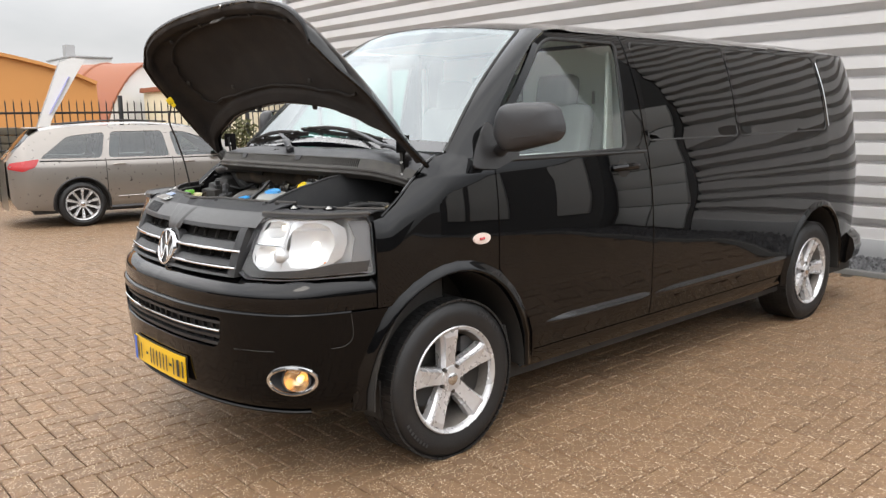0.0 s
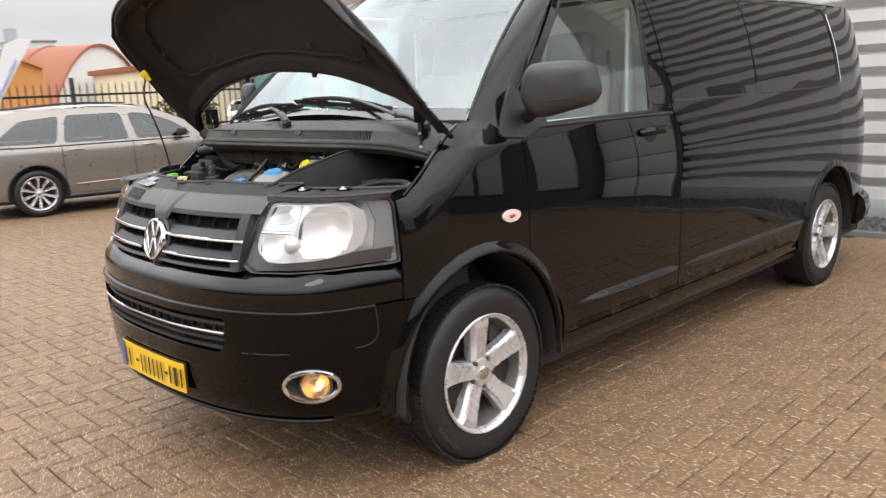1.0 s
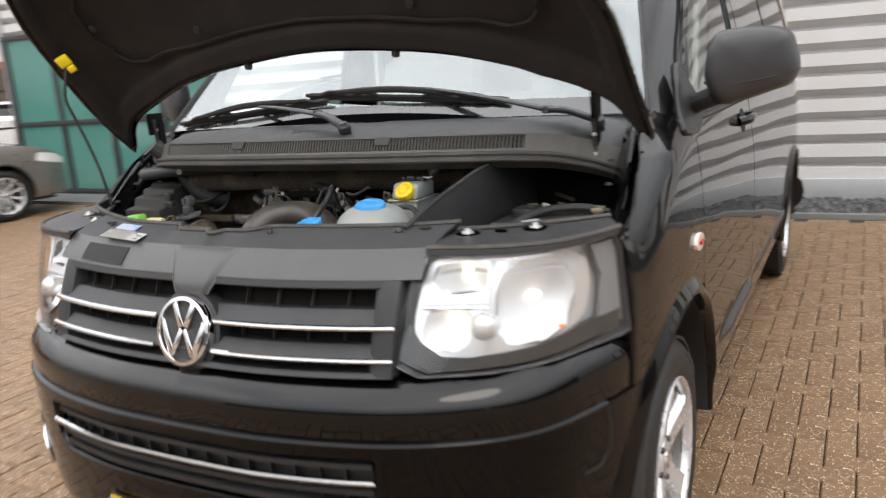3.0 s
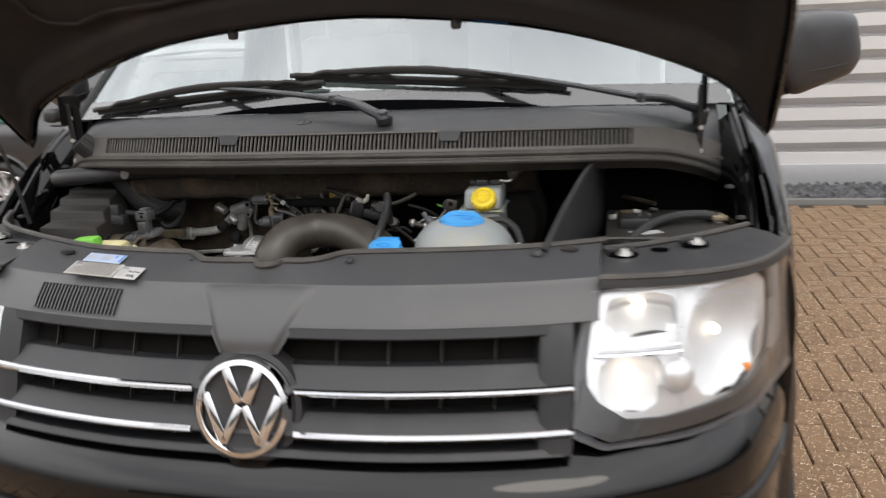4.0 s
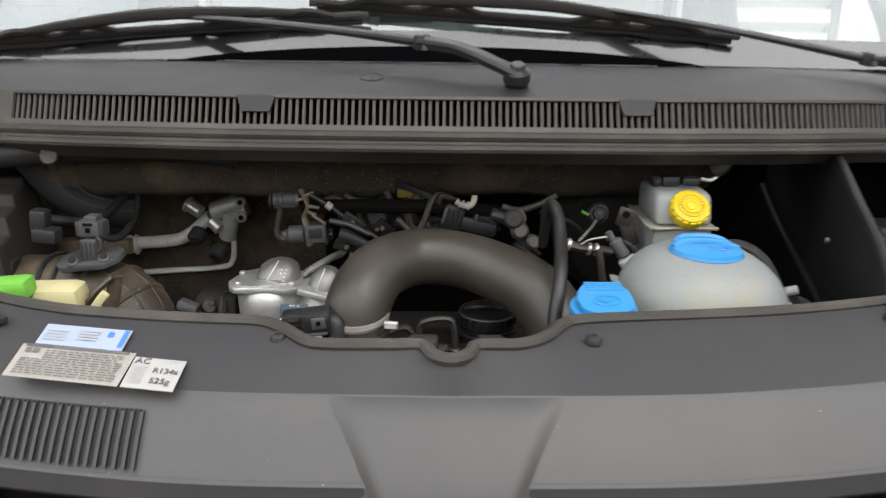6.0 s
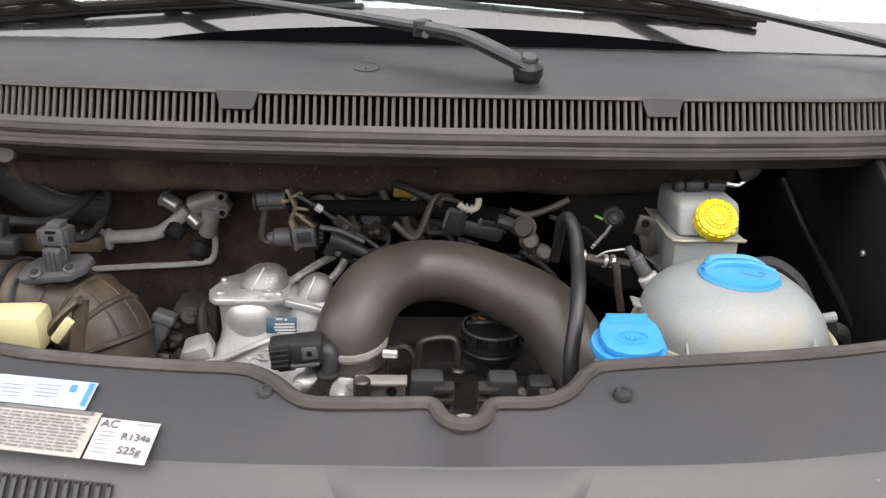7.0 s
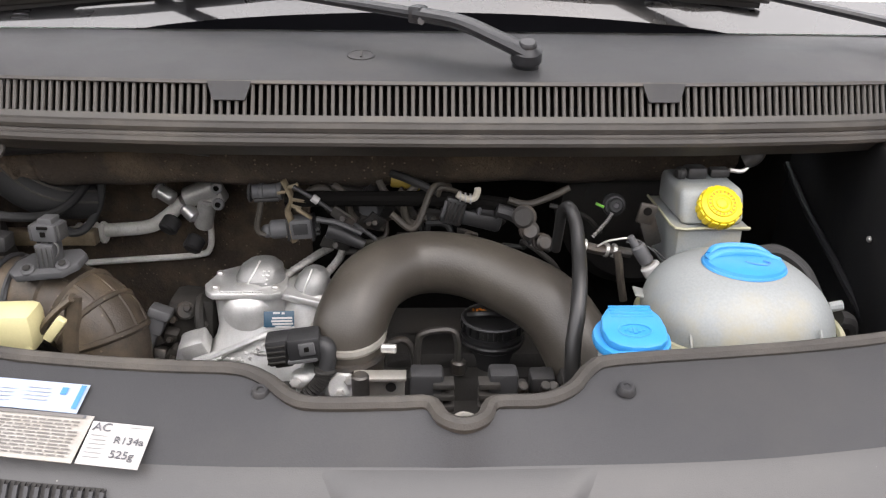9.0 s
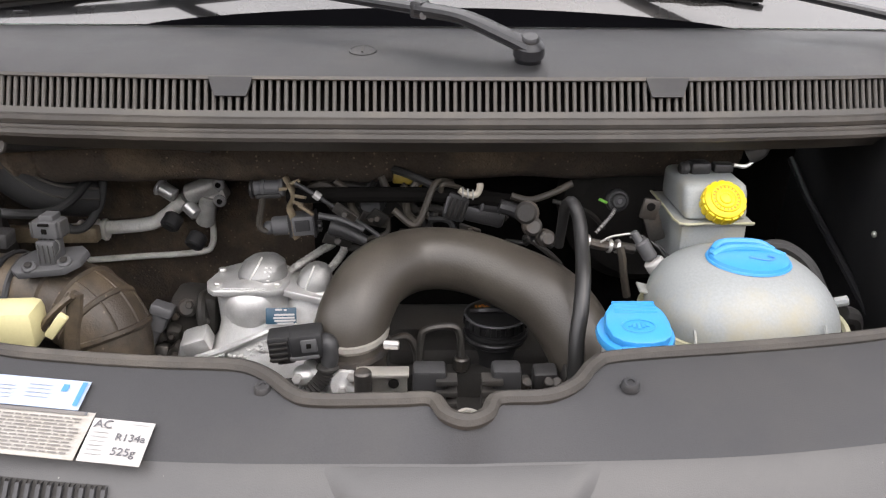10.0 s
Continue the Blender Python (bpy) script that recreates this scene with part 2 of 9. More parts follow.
    if glow:
        p.inputs["Emission Color"].default_value, p.inputs["Emission Strength"].default_value = (*glow, 1), glow_strength
    return m


def glass(name, color=(1, 1, 1), rough=0.0, gloss=(1, 1, 1), ior=1.45):
    m = bpy.data.materials.new(name)
    m.use_nodes = True
    n, l = m.node_tree.nodes, m.node_tree.links
    n.clear()
    o = n.new("ShaderNodeOutputMaterial")
    t = n.new("ShaderNodeBsdfTransparent")
    t.inputs[0].default_value = (*color, 1)
    g = n.new("ShaderNodeBsdfGlossy")
    g.inputs["Roughness"].default_value, g.inputs["Color"].default_value = rough, (*gloss, 1)
    f = n.new("ShaderNodeLayerWeight")
    f.inputs["Blend"].default_value = 0.5
    power = n.new("ShaderNodeMath")
    power.operation, power.inputs[1].default_value = "POWER", 5
    head_on = ((ior - 1) / (ior + 1)) ** 2
    share = n.new("ShaderNodeMath")
    share.operation, share.inputs[1].default_value, share.inputs[2].default_value = "MULTIPLY_ADD", 1 - head_on, head_on
    l.new(f.outputs["Facing"], power.inputs[0])
    l.new(power.outputs[0], share.inputs[0])
    x = n.new("ShaderNodeMixShader")
    l.new(share.outputs[0], x.inputs[0])
    l.new(t.outputs[0], x.inputs[1])
    l.new(g.outputs[0], x.inputs[2])
    l.new(x.outputs[0], o.inputs["Surface"])
    return m


BLACK_PAINT = surface("black_paint", (0.0010, 0.0010, 0.0013), 0.45, coat=1.0, coat_rough=0.010, coat_ior=1.41, specular=0.02, vary=0.05, rough_vary=0.02, dirt=(0.008, 0.0075, 0.007), dirt_amount=0.08, dirt_scale=9)
BUMPER_PAINT = surface("black_bumper_paint", (0.0010, 0.0010, 0.0013), 0.5, coat=1.0, coat_rough=0.07, coat_ior=1.30, specular=0.02, vary=0.05, rough_vary=0.03, dirt=(0.008, 0.0075, 0.007), dirt_amount=0.12, dirt_scale=9)
GREY_PAINT = surface("grey_brown_metallic_paint", (0.25, 0.226, 0.202), 0.30, metal=0.60, coat=1.0, vary=0.04, grain=0.02, grain_scale=2500)
DARK_CAR_PAINT = surface("dark_car_paint", (0.012, 0.010, 0.010), 0.3, coat=1.0, vary=0.05)
BLACK_PLASTIC = surface("black_grained_plastic", (0.022, 0.022, 0.023), 0.46, vary=0.10, grain=0.22, grain_scale=900, dirt=(0.060, 0.055, 0.05), dirt_amount=0.30, dirt_scale=7)
GREY_PLASTIC = surface("dusty_grey_plastic", (0.028, 0.0285, 0.031), 0.50, vary=0.10, grain=0.18, grain_scale=1100, dirt=(0.095, 0.088, 0.078), dirt_amount=0.30, dirt_scale=5)
COVER_GREY = surface("satin_grey_cover", (0.059, 0.0585, 0.059), 0.42, vary=0.08, grain=0.15, grain_scale=1100, dirt=(0.13, 0.125, 0.115), dirt_amount=0.25, dirt_scale=4)
COVER_TOP = surface("matt_blue_black_cover", (0.047, 0.0475, 0.050), 0.62, specular=0.25, vary=0.12, scale=7, grain=0.22, grain_scale=900, dirt=(0.075, 0.072, 0.068), dirt_amount=0.30, dirt_scale=6)
GRILLE_PLASTIC = surface("grille_plastic", (0.014, 0.0145, 0.016), 0.47, vary=0.08, grain=0.12, grain_scale=1200, dirt=(0.09, 0.085, 0.075), dirt_amount=0.15)
SATIN_BLACK = surface("satin_black_trim", (0.010, 0.010, 0.0105), 0.24, vary=0.08, grain=0.05, grain_scale=900)
MIRROR_PLASTIC = surface("mirror_plastic", (0.030, 0.030, 0.032), 0.38, vary=0.08, grain=0.08, grain_scale=1400)
WIPER_BLACK = surface("satin_wiper_black", (0.020, 0.021, 0.024), 0.38, vary=0.1, grain=0.08, grain_scale=900, dirt=(0.07, 0.068, 0.065), dirt_amount=0.25, dirt_scale=20)
RUBBER = surface("rubber", (0.018, 0.018, 0.018), 0.62, vary=0.12, grain=0.2, grain_scale=700, dirt=(0.06, 0.055, 0.05), dirt_amount=0.3)
TYRE = surface("tyre_rubber", (0.0105, 0.0105, 0.011), 0.52, vary=0.12, grain=0.25, grain_scale=500, dirt=(0.035, 0.031, 0.028), dirt_amount=0.25, dirt_scale=14)
VENT_PLASTIC = surface("dusty_vent_plastic", (0.088, 0.084, 0.078), 0.55, vary=0.15, scale=25, grain=0.15, grain_scale=900, dirt=(0.15, 0.135, 0.11), dirt_amount=0.5, dirt_scale=16)
SEAL = surface("dusty_seal_rubber", (0.045, 0.041, 0.037), 0.6, vary=0.15, grain=0.2, grain_scale=600, dirt=(0.13, 0.115, 0.095), dirt_amount=0.45, dirt_scale=11)
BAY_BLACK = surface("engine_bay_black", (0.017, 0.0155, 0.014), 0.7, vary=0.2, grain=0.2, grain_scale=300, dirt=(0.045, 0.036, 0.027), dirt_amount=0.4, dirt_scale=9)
# near-black with the shade of the bay and its gaps put into the colour
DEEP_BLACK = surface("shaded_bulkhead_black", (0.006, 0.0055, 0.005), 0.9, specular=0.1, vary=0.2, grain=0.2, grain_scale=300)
# matt black that paints in a dark reflection and the shade of recesses
SHADE_BLACK = surface("matt_shade_black", (0.0025, 0.0025, 0.003), 0.95, specular=0.0, vary=0.2)
INSULATION = surface("fibrous_insulation", (0.058, 0.044, 0.033), 0.95, vary=0.35, scale=30, grain=1.0, grain_scale=300, dirt=(0.17, 0.125, 0.08), dirt_amount=0.75, dirt_scale=13)
LINER = surface("hood_liner_felt", (0.015, 0.0115, 0.0095), 0.95, vary=0.25, scale=14, grain=0.5, grain_scale=380, dirt=(0.04, 0.03, 0.022), dirt_amount=0.5)
HOSE = surface("intake_hose_rubber", (0.045, 0.039, 0.032), 0.40, vary=0.20, scale=11, grain=0.12, grain_scale=500, dirt=(0.10, 0.09, 0.07), dirt_amount=0.35, dirt_scale=10)
DUCT = surface("dusty_air_duct", (0.052, 0.041, 0.031), 0.5, vary=0.25, grain=0.25, grain_scale=500, dirt=(0.20, 0.150, 0.095), dirt_amount=0.65, dirt_scale=13)
CHROME = surface("chrome", (0.70, 0.70, 0.71), 0.07, metal=1.0, vary=0.03, rough_vary=0.03)
ALLOY = surface("silver_alloy", (0.62, 0.62, 0.63), 0.28, metal=0.55, vary=0.05, coat=0.4, dirt=(0.25, 0.2, 0.15), dirt_amount=0.18, dirt_scale=30)
BARREL = surface("brake_dusted_alloy", (0.16, 0.145, 0.13), 0.5, metal=0.4, vary=0.2, scale=20, dirt=(0.06, 0.045, 0.035), dirt_amount=0.5, dirt_scale=20)
DARK_METAL = surface("dark_metal", (0.09, 0.085, 0.08), 0.5, metal=0.8, vary=0.2, dirt=(0.14, 0.09, 0.05), dirt_amount=0.4, dirt_scale=25)
CAST = surface("cast_aluminium", (0.62, 0.62, 0.61), 0.36, metal=0.60, vary=0.25, scale=55, grain=0.30, grain_scale=1100, dirt=(0.30, 0.26, 0.2), dirt_amount=0.25, dirt_scale=25)
DULL_ALLOY = surface("dull_aluminium_pipe", (0.90, 0.88, 0.82), 0.30, metal=0.05, vary=0.12, scale=60, dirt=(0.32, 0.27, 0.2), dirt_amount=0.3, dirt_scale=40)
PLUG_GREY = surface("grey_plug_plastic", (0.085, 0.085, 0.088), 0.5, vary=0.08, grain=0.1)
STEEL = surface("bright_steel", (0.60, 0.59, 0.57), 0.3, metal=0.7, vary=0.12, scale=60, dirt=(0.25, 0.2, 0.14), dirt_amount=0.25, dirt_scale=40)
DULL_METAL = surface("dull_grey_metal", (0.40, 0.39, 0.37), 0.38, metal=0.35, vary=0.2, scale=60, dirt=(0.22, 0.18, 0.13), dirt_amount=0.3, dirt_scale=40)
TANK_SEAM = surface("yellowed_tank_seam", (0.40, 0.39, 0.27), 0.4, vary=0.15, scale=30, dirt=(0.28, 0.27, 0.12), dirt_amount=0.6, dirt_scale=18)
CAP_PRINT = surface("dark_yellow_print", (0.42, 0.28, 0.01), 0.45, vary=0.05)
TANK = surface("milky_tank_plastic", (0.245, 0.262, 0.262), 0.46, coat=0.08, vary=0.16, scale=8, specular=0.5, dirt=(0.31, 0.275, 0.18), dirt_amount=0.8, dirt_scale=11)
BLUE_CAP = surface("blue_plastic", (0.030, 0.27, 0.60), 0.38, vary=0.06, dirt=(0.12, 0.32, 0.6), dirt_amount=0.25, dirt_scale=30)
YELLOW_CAP = surface("yellow_plastic", (0.80, 0.60, 0.012), 0.40, vary=0.06, dirt=(0.6, 0.42, 0.03), dirt_amount=0.3, dirt_scale=60)
GREEN_CAP = surface("green_plastic", (0.18, 0.52, 0.07), 0.45, vary=0.08)
CREAM = surface("cream_plastic", (0.60, 0.55, 0.30), 0.45, vary=0.06)
PAPER = surface("label_paper", (0.43, 0.425, 0.42), 0.5, vary=0.04, dirt=(0.55, 0.5, 0.42), dirt_amount=0.25, dirt_scale=40)
PAPER_OLD = surface("worn_label_paper", (0.36, 0.345, 0.32), 0.55, vary=0.15, scale=90, dirt=(0.34, 0.30, 0.24), dirt_amount=0.5, dirt_scale=60)
PAPER_BLUE = surface("pale_blue_label", (0.37, 0.44, 0.57), 0.45, vary=0.04)
INK = surface("label_ink", (0.10, 0.10, 0.11), 0.6, vary=0.05)
INK_BLUE = surface("label_blue_ink", (0.06, 0.22, 0.60), 0.6, vary=0.05)
INK_FAINT = surface("faint_label_ink", (0.42, 0.42, 0.42), 0.6, vary=0.05)
INK_BROWN = surface("brown_label_ink", (0.15, 0.142, 0.135), 0.6, vary=0.1)
ORANGE_INK = surface("orange_print", (0.75, 0.25, 0.04), 0.6, vary=0.05)
PLATE_YELLOW = surface("number_plate_yellow", (0.80, 0.48, 0.01), 0.35, vary=0.03, coat=0.3)
PLATE_BLUE = surface("number_plate_blue", (0.02, 0.10, 0.45), 0.35, vary=0.03)
PLATE_INK = surface("number_plate_black", (0.02, 0.02, 0.02), 0.4, vary=0.03)
FRIT = surface("black_screen_border", (0.006, 0.006, 0.007), 0.28, vary=0.05, specular=0.35, coat=1.0, coat_rough=0.01, coat_ior=1.78)
WINDSCREEN = glass("windscreen_glass", (0.78, 0.86, 0.84), 0.0, (0.93, 0.985, 1.0), ior=2.75)
CLEAR = glass("clear_lens", (0.96, 0.97, 0.98), 0.0, ior=1.45)
TINTED = glass("dark_tinted_glass", (0.015, 0.022, 0.022), 0.0, ior=1.62)
CAR_GLASS = glass("car_window_glass", (0.25, 0.33, 0.32), 0.0, ior=1.8)
SIDE_GLASS = glass("door_glass", (0.93, 0.98, 0.96), 0.0, ior=1.8)
TEAL_GLASS = surface("teal_showroom_glass", (0.08, 0.22, 0.19), 0.06, vary=0.25, scale=0.7, specular=0.8)
BEZEL = surface("lamp_bezel_silver", (0.74, 0.735, 0.73), 0.30, metal=0.6, vary=0.06)
REFLECTOR = surface("lamp_reflector", (0.70, 0.70, 0.70), 0.50, metal=0.35, vary=0.03)
LAMP_HOUSING = surface("lamp_housing_grey", (0.70, 0.70, 0.70), 0.40, metal=0.35, vary=0.05)
LAMP_SIDE = surface("lamp_side_grey", (0.24, 0.24, 0.245), 0.4, metal=0.3, vary=0.05)
LAMP_FOOT = surface("lamp_foot_grey", (0.05, 0.049, 0.048), 0.35, metal=0.2, vary=0.08)
LAMP_BASE = surface("lamp_base_dark", (0.07, 0.07, 0.075), 0.35, vary=0.05)
LIT_BULB = surface("lit_halogen_bulb", (0.9, 0.85, 0.75), 0.4, vary=0.02, glow=(1.0, 0.90, 0.76), glow_strength=4)
LIT_FOG = surface("lit_fog_bulb", (0.9, 0.8, 0.6), 0.4, vary=0.02, glow=(1.0, 0.50, 0.15), glow_strength=2.6)
BRONZE = surface("warm_reflector", (0.62, 0.47, 0.30), 0.22, metal=0.9, vary=0.1)
AMBER = surface("amber_lens", (0.75, 0.22, 0.03), 0.2, vary=0.05, coat=0.5)
REPEATER = surface("repeater_lens", (0.78, 0.64, 0.58), 0.15, vary=0.05, coat=1.0)
RED_LENS = surface("red_lamp_lens", (0.42, 0.012, 0.015), 0.25, vary=0.08, coat=0.3)
WHITE_LENS = surface("white_lamp_lens", (0.75, 0.72, 0.72), 0.15, vary=0.05, coat=1.0)
PALE_TRIM = surface("pale_post_trim", (0.66, 0.70, 0.66), 0.6, vary=0.05)
TRIM_GREY = surface("cabin_trim_grey", (0.76, 0.80, 0.77), 0.7, vary=0.08)
SEAT_CLOTH = surface("grey_seat_cloth", (0.24, 0.25, 0.245), 0.9, vary=0.2, grain=0.3, grain_scale=700)
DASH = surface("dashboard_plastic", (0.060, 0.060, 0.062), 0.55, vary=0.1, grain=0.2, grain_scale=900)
WALL_WHITE = surface("white_coated_steel", (0.60, 0.585, 0.575), 0.38, vary=0.05, scale=0.8, dirt=(0.45, 0.41, 0.36), dirt_amount=0.22, dirt_scale=1.2, specular=0.5)
GREY_STEEL = surface("grey_coated_steel", (0.36, 0.36, 0.36), 0.45, vary=0.06)
FENCE = surface("black_fence_steel", (0.012, 0.012, 0.013), 0.45, vary=0.1)
KERB = surface("concrete_kerb", (0.17, 0.165, 0.155), 0.85, vary=0.15, scale=12, grain=0.6, grain_scale=250)
GRAVEL = surface("dark_gravel", (0.075, 0.075, 0.078), 0.8, vary=0.15, scale=30, random_tone=0.7, island=True)


def specks(m, scale, share, size, color):
    """Scattered dust specks over a material's base colour."""
    n, l = m.node_tree.nodes, m.node_tree.links
    p = n["Principled BSDF"]
    tc = [k for k in n if k.bl_idname == "ShaderNodeTexCoord"][0]
    cells = n.new("ShaderNodeTexVoronoi")
    cells.inputs["Scale"].default_value = scale
    l.new(tc.outputs["Object"], cells.inputs["Vector"])
    pick = n.new("ShaderNodeSeparateColor")
    l.new(cells.outputs["Color"], pick.inputs[0])
    some = n.new("ShaderNodeMath")
    some.operation, some.inputs[1].default_value = "LESS_THAN", share
    l.new(pick.outputs[0], some.inputs[0])
    near = n.new("ShaderNodeMath")
    near.operation, near.inputs[1].default_value = "LESS_THAN", size
    l.new(cells.outputs["Distance"], near.inputs[0])
    both = n.new("ShaderNodeMath")
    both.operation = "MULTIPLY"
    l.new(some.outputs[0], both.inputs[0])
    l.new(near.outputs[0], both.inputs[1])
    mix = n.new("ShaderNodeMixRGB")
    mix.inputs[2].default_value = (*color, 1)
    l.new(both.outputs[0], mix.inputs[0])
    l.new(p.inputs["Base Color"].links[0].from_socket, mix.inputs[1])
    l.new(mix.outputs[0], p.inputs["Base Color"])


def wavy(m, scale, depth, node):
    """Slow waves in a glossy surface, so that what it mirrors wavers."""
    n, l = m.node_tree.nodes, m.node_tree.links
    tc = n.new("ShaderNodeTexCoord")
    waves = n.new("ShaderNodeTexNoise")
    waves.inputs["Scale"].default_value, waves.inputs["Detail"].default_value = scale, 1.5
    l.new(tc.outputs["Object"], waves.inputs["Vector"])
    b = n.new("ShaderNodeBump")
    b.inputs["Strength"].default_value, b.inputs["Distance"].default_value = 1.0, depth
    l.new(waves.outputs["Fac"], b.inputs["Height"])
    for key in ("Coat Normal", "Normal"):
        if key in n[node].inputs:
            l.new(b.outputs[0], n[node].inputs[key])


wavy(BLACK_PAINT, 2.4, 0.0018, "Principled BSDF")
wavy(TINTED, 3.2, 0.0014, "Glossy BSDF")
wavy(SIDE_GLASS, 3.0, 0.0010, "Glossy BSDF")

specks(COVER_GREY, 130, 0.05, 0.09, (0.22, 0.215, 0.20))
specks(GREY_PLASTIC, 130, 0.06, 0.09, (0.17, 0.165, 0.15))
specks(INSULATION, 190, 0.12, 0.28, (0.17, 0.135, 0.095))
specks(DUCT, 190, 0.10, 0.25, (0.15, 0.12, 0.085))


def paver_material(name, island):
    """Worn concrete: brown-grey paste with small pale pebbles showing, a little damp."""
    m = surface(name, (0.178, 0.108, 0.060), 0.60, specular=0.3, vary=0.34, scale=11, grain=0.9, grain_scale=160, random_tone=0.10, island=island, rough_vary=0.12, dirt=(0.112, 0.077, 0.050), dirt_amount=0.35, dirt_scale=0.9)
    n, l = m.node_tree.nodes, m.node_tree.links
    p = n["Principled BSDF"]
    tc = [k for k in n if k.bl_idname == "ShaderNodeTexCoord"][0]
    cells = n.new("ShaderNodeTexVoronoi")
    cells.inputs["Scale"].default_value = 150
    l.new(tc.outputs["Object"], cells.inputs["Vector"])
    pick = n.new("ShaderNodeSeparateColor")
    l.new(cells.outputs["Color"], pick.inputs[0])
    some = n.new("ShaderNodeMath")
    some.operation, some.inputs[1].default_value = "GREATER_THAN", 0.30
    l.new(pick.outputs[0], some.inputs[0])
    near = n.new("ShaderNodeMath")
    near.operation, near.inputs[1].default_value = "LESS_THAN", 0.40
    l.new(cells.outputs["Distance"], near.inputs[0])
    patch = n.new("ShaderNodeTexNoise")
    patch.inputs["Scale"].default_value = 16
    l.new(tc.outputs["Object"], patch.inputs["Vector"])
    thick = n.new("ShaderNodeMath")
    thick.operation, thick.inputs[1].default_value = "GREATER_THAN", 0.43
    l.new(patch.outputs["Fac"], thick.inputs[0])
    a = n.new("ShaderNodeMath")
    a.operation = "MULTIPLY"
    l.new(some.outputs[0], a.inputs[0])
    l.new(near.outputs[0], a.inputs[1])
    b = n.new("ShaderNodeMath")
    b.operation = "MULTIPLY"
    l.new(a.outputs[0], b.inputs[0])
    l.new(thick.outputs[0], b.inputs[1])
    col = p.inputs["Base Color"].links[0].from_socket
    mix = n.new("ShaderNodeMixRGB")
    stones = n.new("ShaderNodeValToRGB")
    stones.color_ramp.interpolation = "CONSTANT"
    for at, tone in ((0.0, (0.080, 0.046, 0.028, 1)), (0.22, (0.24, 0.14, 0.080, 1)), (0.42, (0.40, 0.29, 0.18, 1)), (0.64, (0.64, 0.52, 0.38, 1))):
        stop = stones.color_ramp.elements[0] if at == 0 else stones.color_ramp.elements.new(at)
        stop.color = tone
    stones.color_ramp.elements.remove(stones.color_ramp.elements[-1])
    l.new(pick.outputs[1], stones.inputs[0])
    l.new(stones.outputs[0], mix.inputs[2])
    l.new(b.outputs[0], mix.inputs[0])
    l.new(col, mix.inputs[1])
    l.new(mix.outputs[0], p.inputs["Base Color"])
    return m


PAVER = paver_material("brown_concrete_paver", False)
PAVER_STUFF = paver_material("brown_concrete_paver_field", True)
JOINT = surface("paver_joint_sand", (0.032, 0.024, 0.017), 0.95, vary=0.3, scale=6, grain=0.6, grain_scale=300)
ORANGE_WALL = surface("orange_cladding", (0.50, 0.23, 0.065), 0.6, vary=0.06, scale=0.3)
ORANGE_ROOF = surface("orange_red_roof", (0.25, 0.075, 0.028), 0.6, vary=0.08, scale=0.4)
CREAM_WALL = surface("cream_render", (0.66, 0.60, 0.44), 0.8, vary=0.06, scale=0.5)
PALE_WALL = surface("pale_white_render", (0.68, 0.68, 0.66), 0.8, vary=0.06, scale=0.4)
GREY_WALL = surface("grey_facade_panels", (0.085, 0.085, 0.083), 0.6, vary=0.06, scale=0.5)
DARK_OPEN = surface("dark_roller_door", (0.03, 0.03, 0.032), 0.6, vary=0.1)
FLAG = surface("white_flag_cloth", (0.78, 0.77, 0.75), 0.8, vary=0.04)
FLAG_MARK = surface("violet_flag_print", (0.30, 0.30, 0.55), 0.8, vary=0.05)
TIMBER = surface("weathered_timber", (0.10, 0.085, 0.06), 0.85, vary=0.25, scale=8)
LEAF = surface("hedge_leaf", (0.085, 0.085, 0.028), 0.7, vary=0.3, scale=8, random_tone=0.4, island=True)
BARK = surface("bark", (0.06, 0.045, 0.035), 0.9, vary=0.2)
WHITE_PAINT = surface("white_car_paint", (0.75, 0.75, 0.75), 0.3, coat=1.0, vary=0.03)

# ---- the yard ----
WALL_Y = 7.0
KERB_Y = 6.16

# ground under all, with a slab of pavers laid on it
bm = bmesh.new()
bmesh.ops.create_grid(bm, x_segments=1, y_segments=1, size=400)
for v in bm.verts:
    v.co.z = -0.012
setting("ground", bm, JOINT, "sandy bed under the paved yard, reaching the horizon", "ground")

# corrugated facade: ribs of 0.207 m lying level
P = 0.207
rows = []
k = 0
while k * P < 7.4:
    z = 0.20 + k * P
    for dz, dy in ((0.0, 0.0), (0.112, 0.0), (0.118, 0.120), (0.140, 0.120)):
        rows.append((z + dz, WALL_Y + dy))
    k += 1
WALL_TOP = rows[-1][0]


def ribbed(x0, x1, lines):
    bm = grid([[(x0, y, z), (x1, y, z)] for z, y in lines])
    return bm


wall = setting("wall_north", ribbed(-10.42, 3.55, rows), WALL_WHITE, "white horizontally ribbed steel wall of a workshop hall", "wall", sharp=20)
part("wall_core", box(-10.42, 3.55, WALL_Y + 0.125, WALL_Y + 0.30, 0, WALL_TOP), GREY_STEEL, wall)
part("corner_trim", box(-10.54, -10.42, WALL_Y - 0.03, WALL_Y + 0.30, 0.0, WALL_TOP, 0.004), GREY_STEEL, wall)
part("base_flashing", box(-10.42, 3.55, WALL_Y - 0.015, WALL_Y + 0.055, 0.0, 0.205, 0.004), GREY_STEEL, wall)
far = setting("wall_east", box(3.56, 4.66, WALL_Y - 0.02, WALL_Y + 0.30, 0, WALL_TOP), GREY_WALL, "grey pier with a pale sectional door", "wall")
for i in range(5):
    for j in range(2):
        part("door_section", box(3.62 + j * .50, 4.10 + j * .50, WALL_Y - 0.06, WALL_Y - 0.02, 0.06 + i * 0.50, 0.54 + i * 0.50, 0.008), PALE_WALL, far)
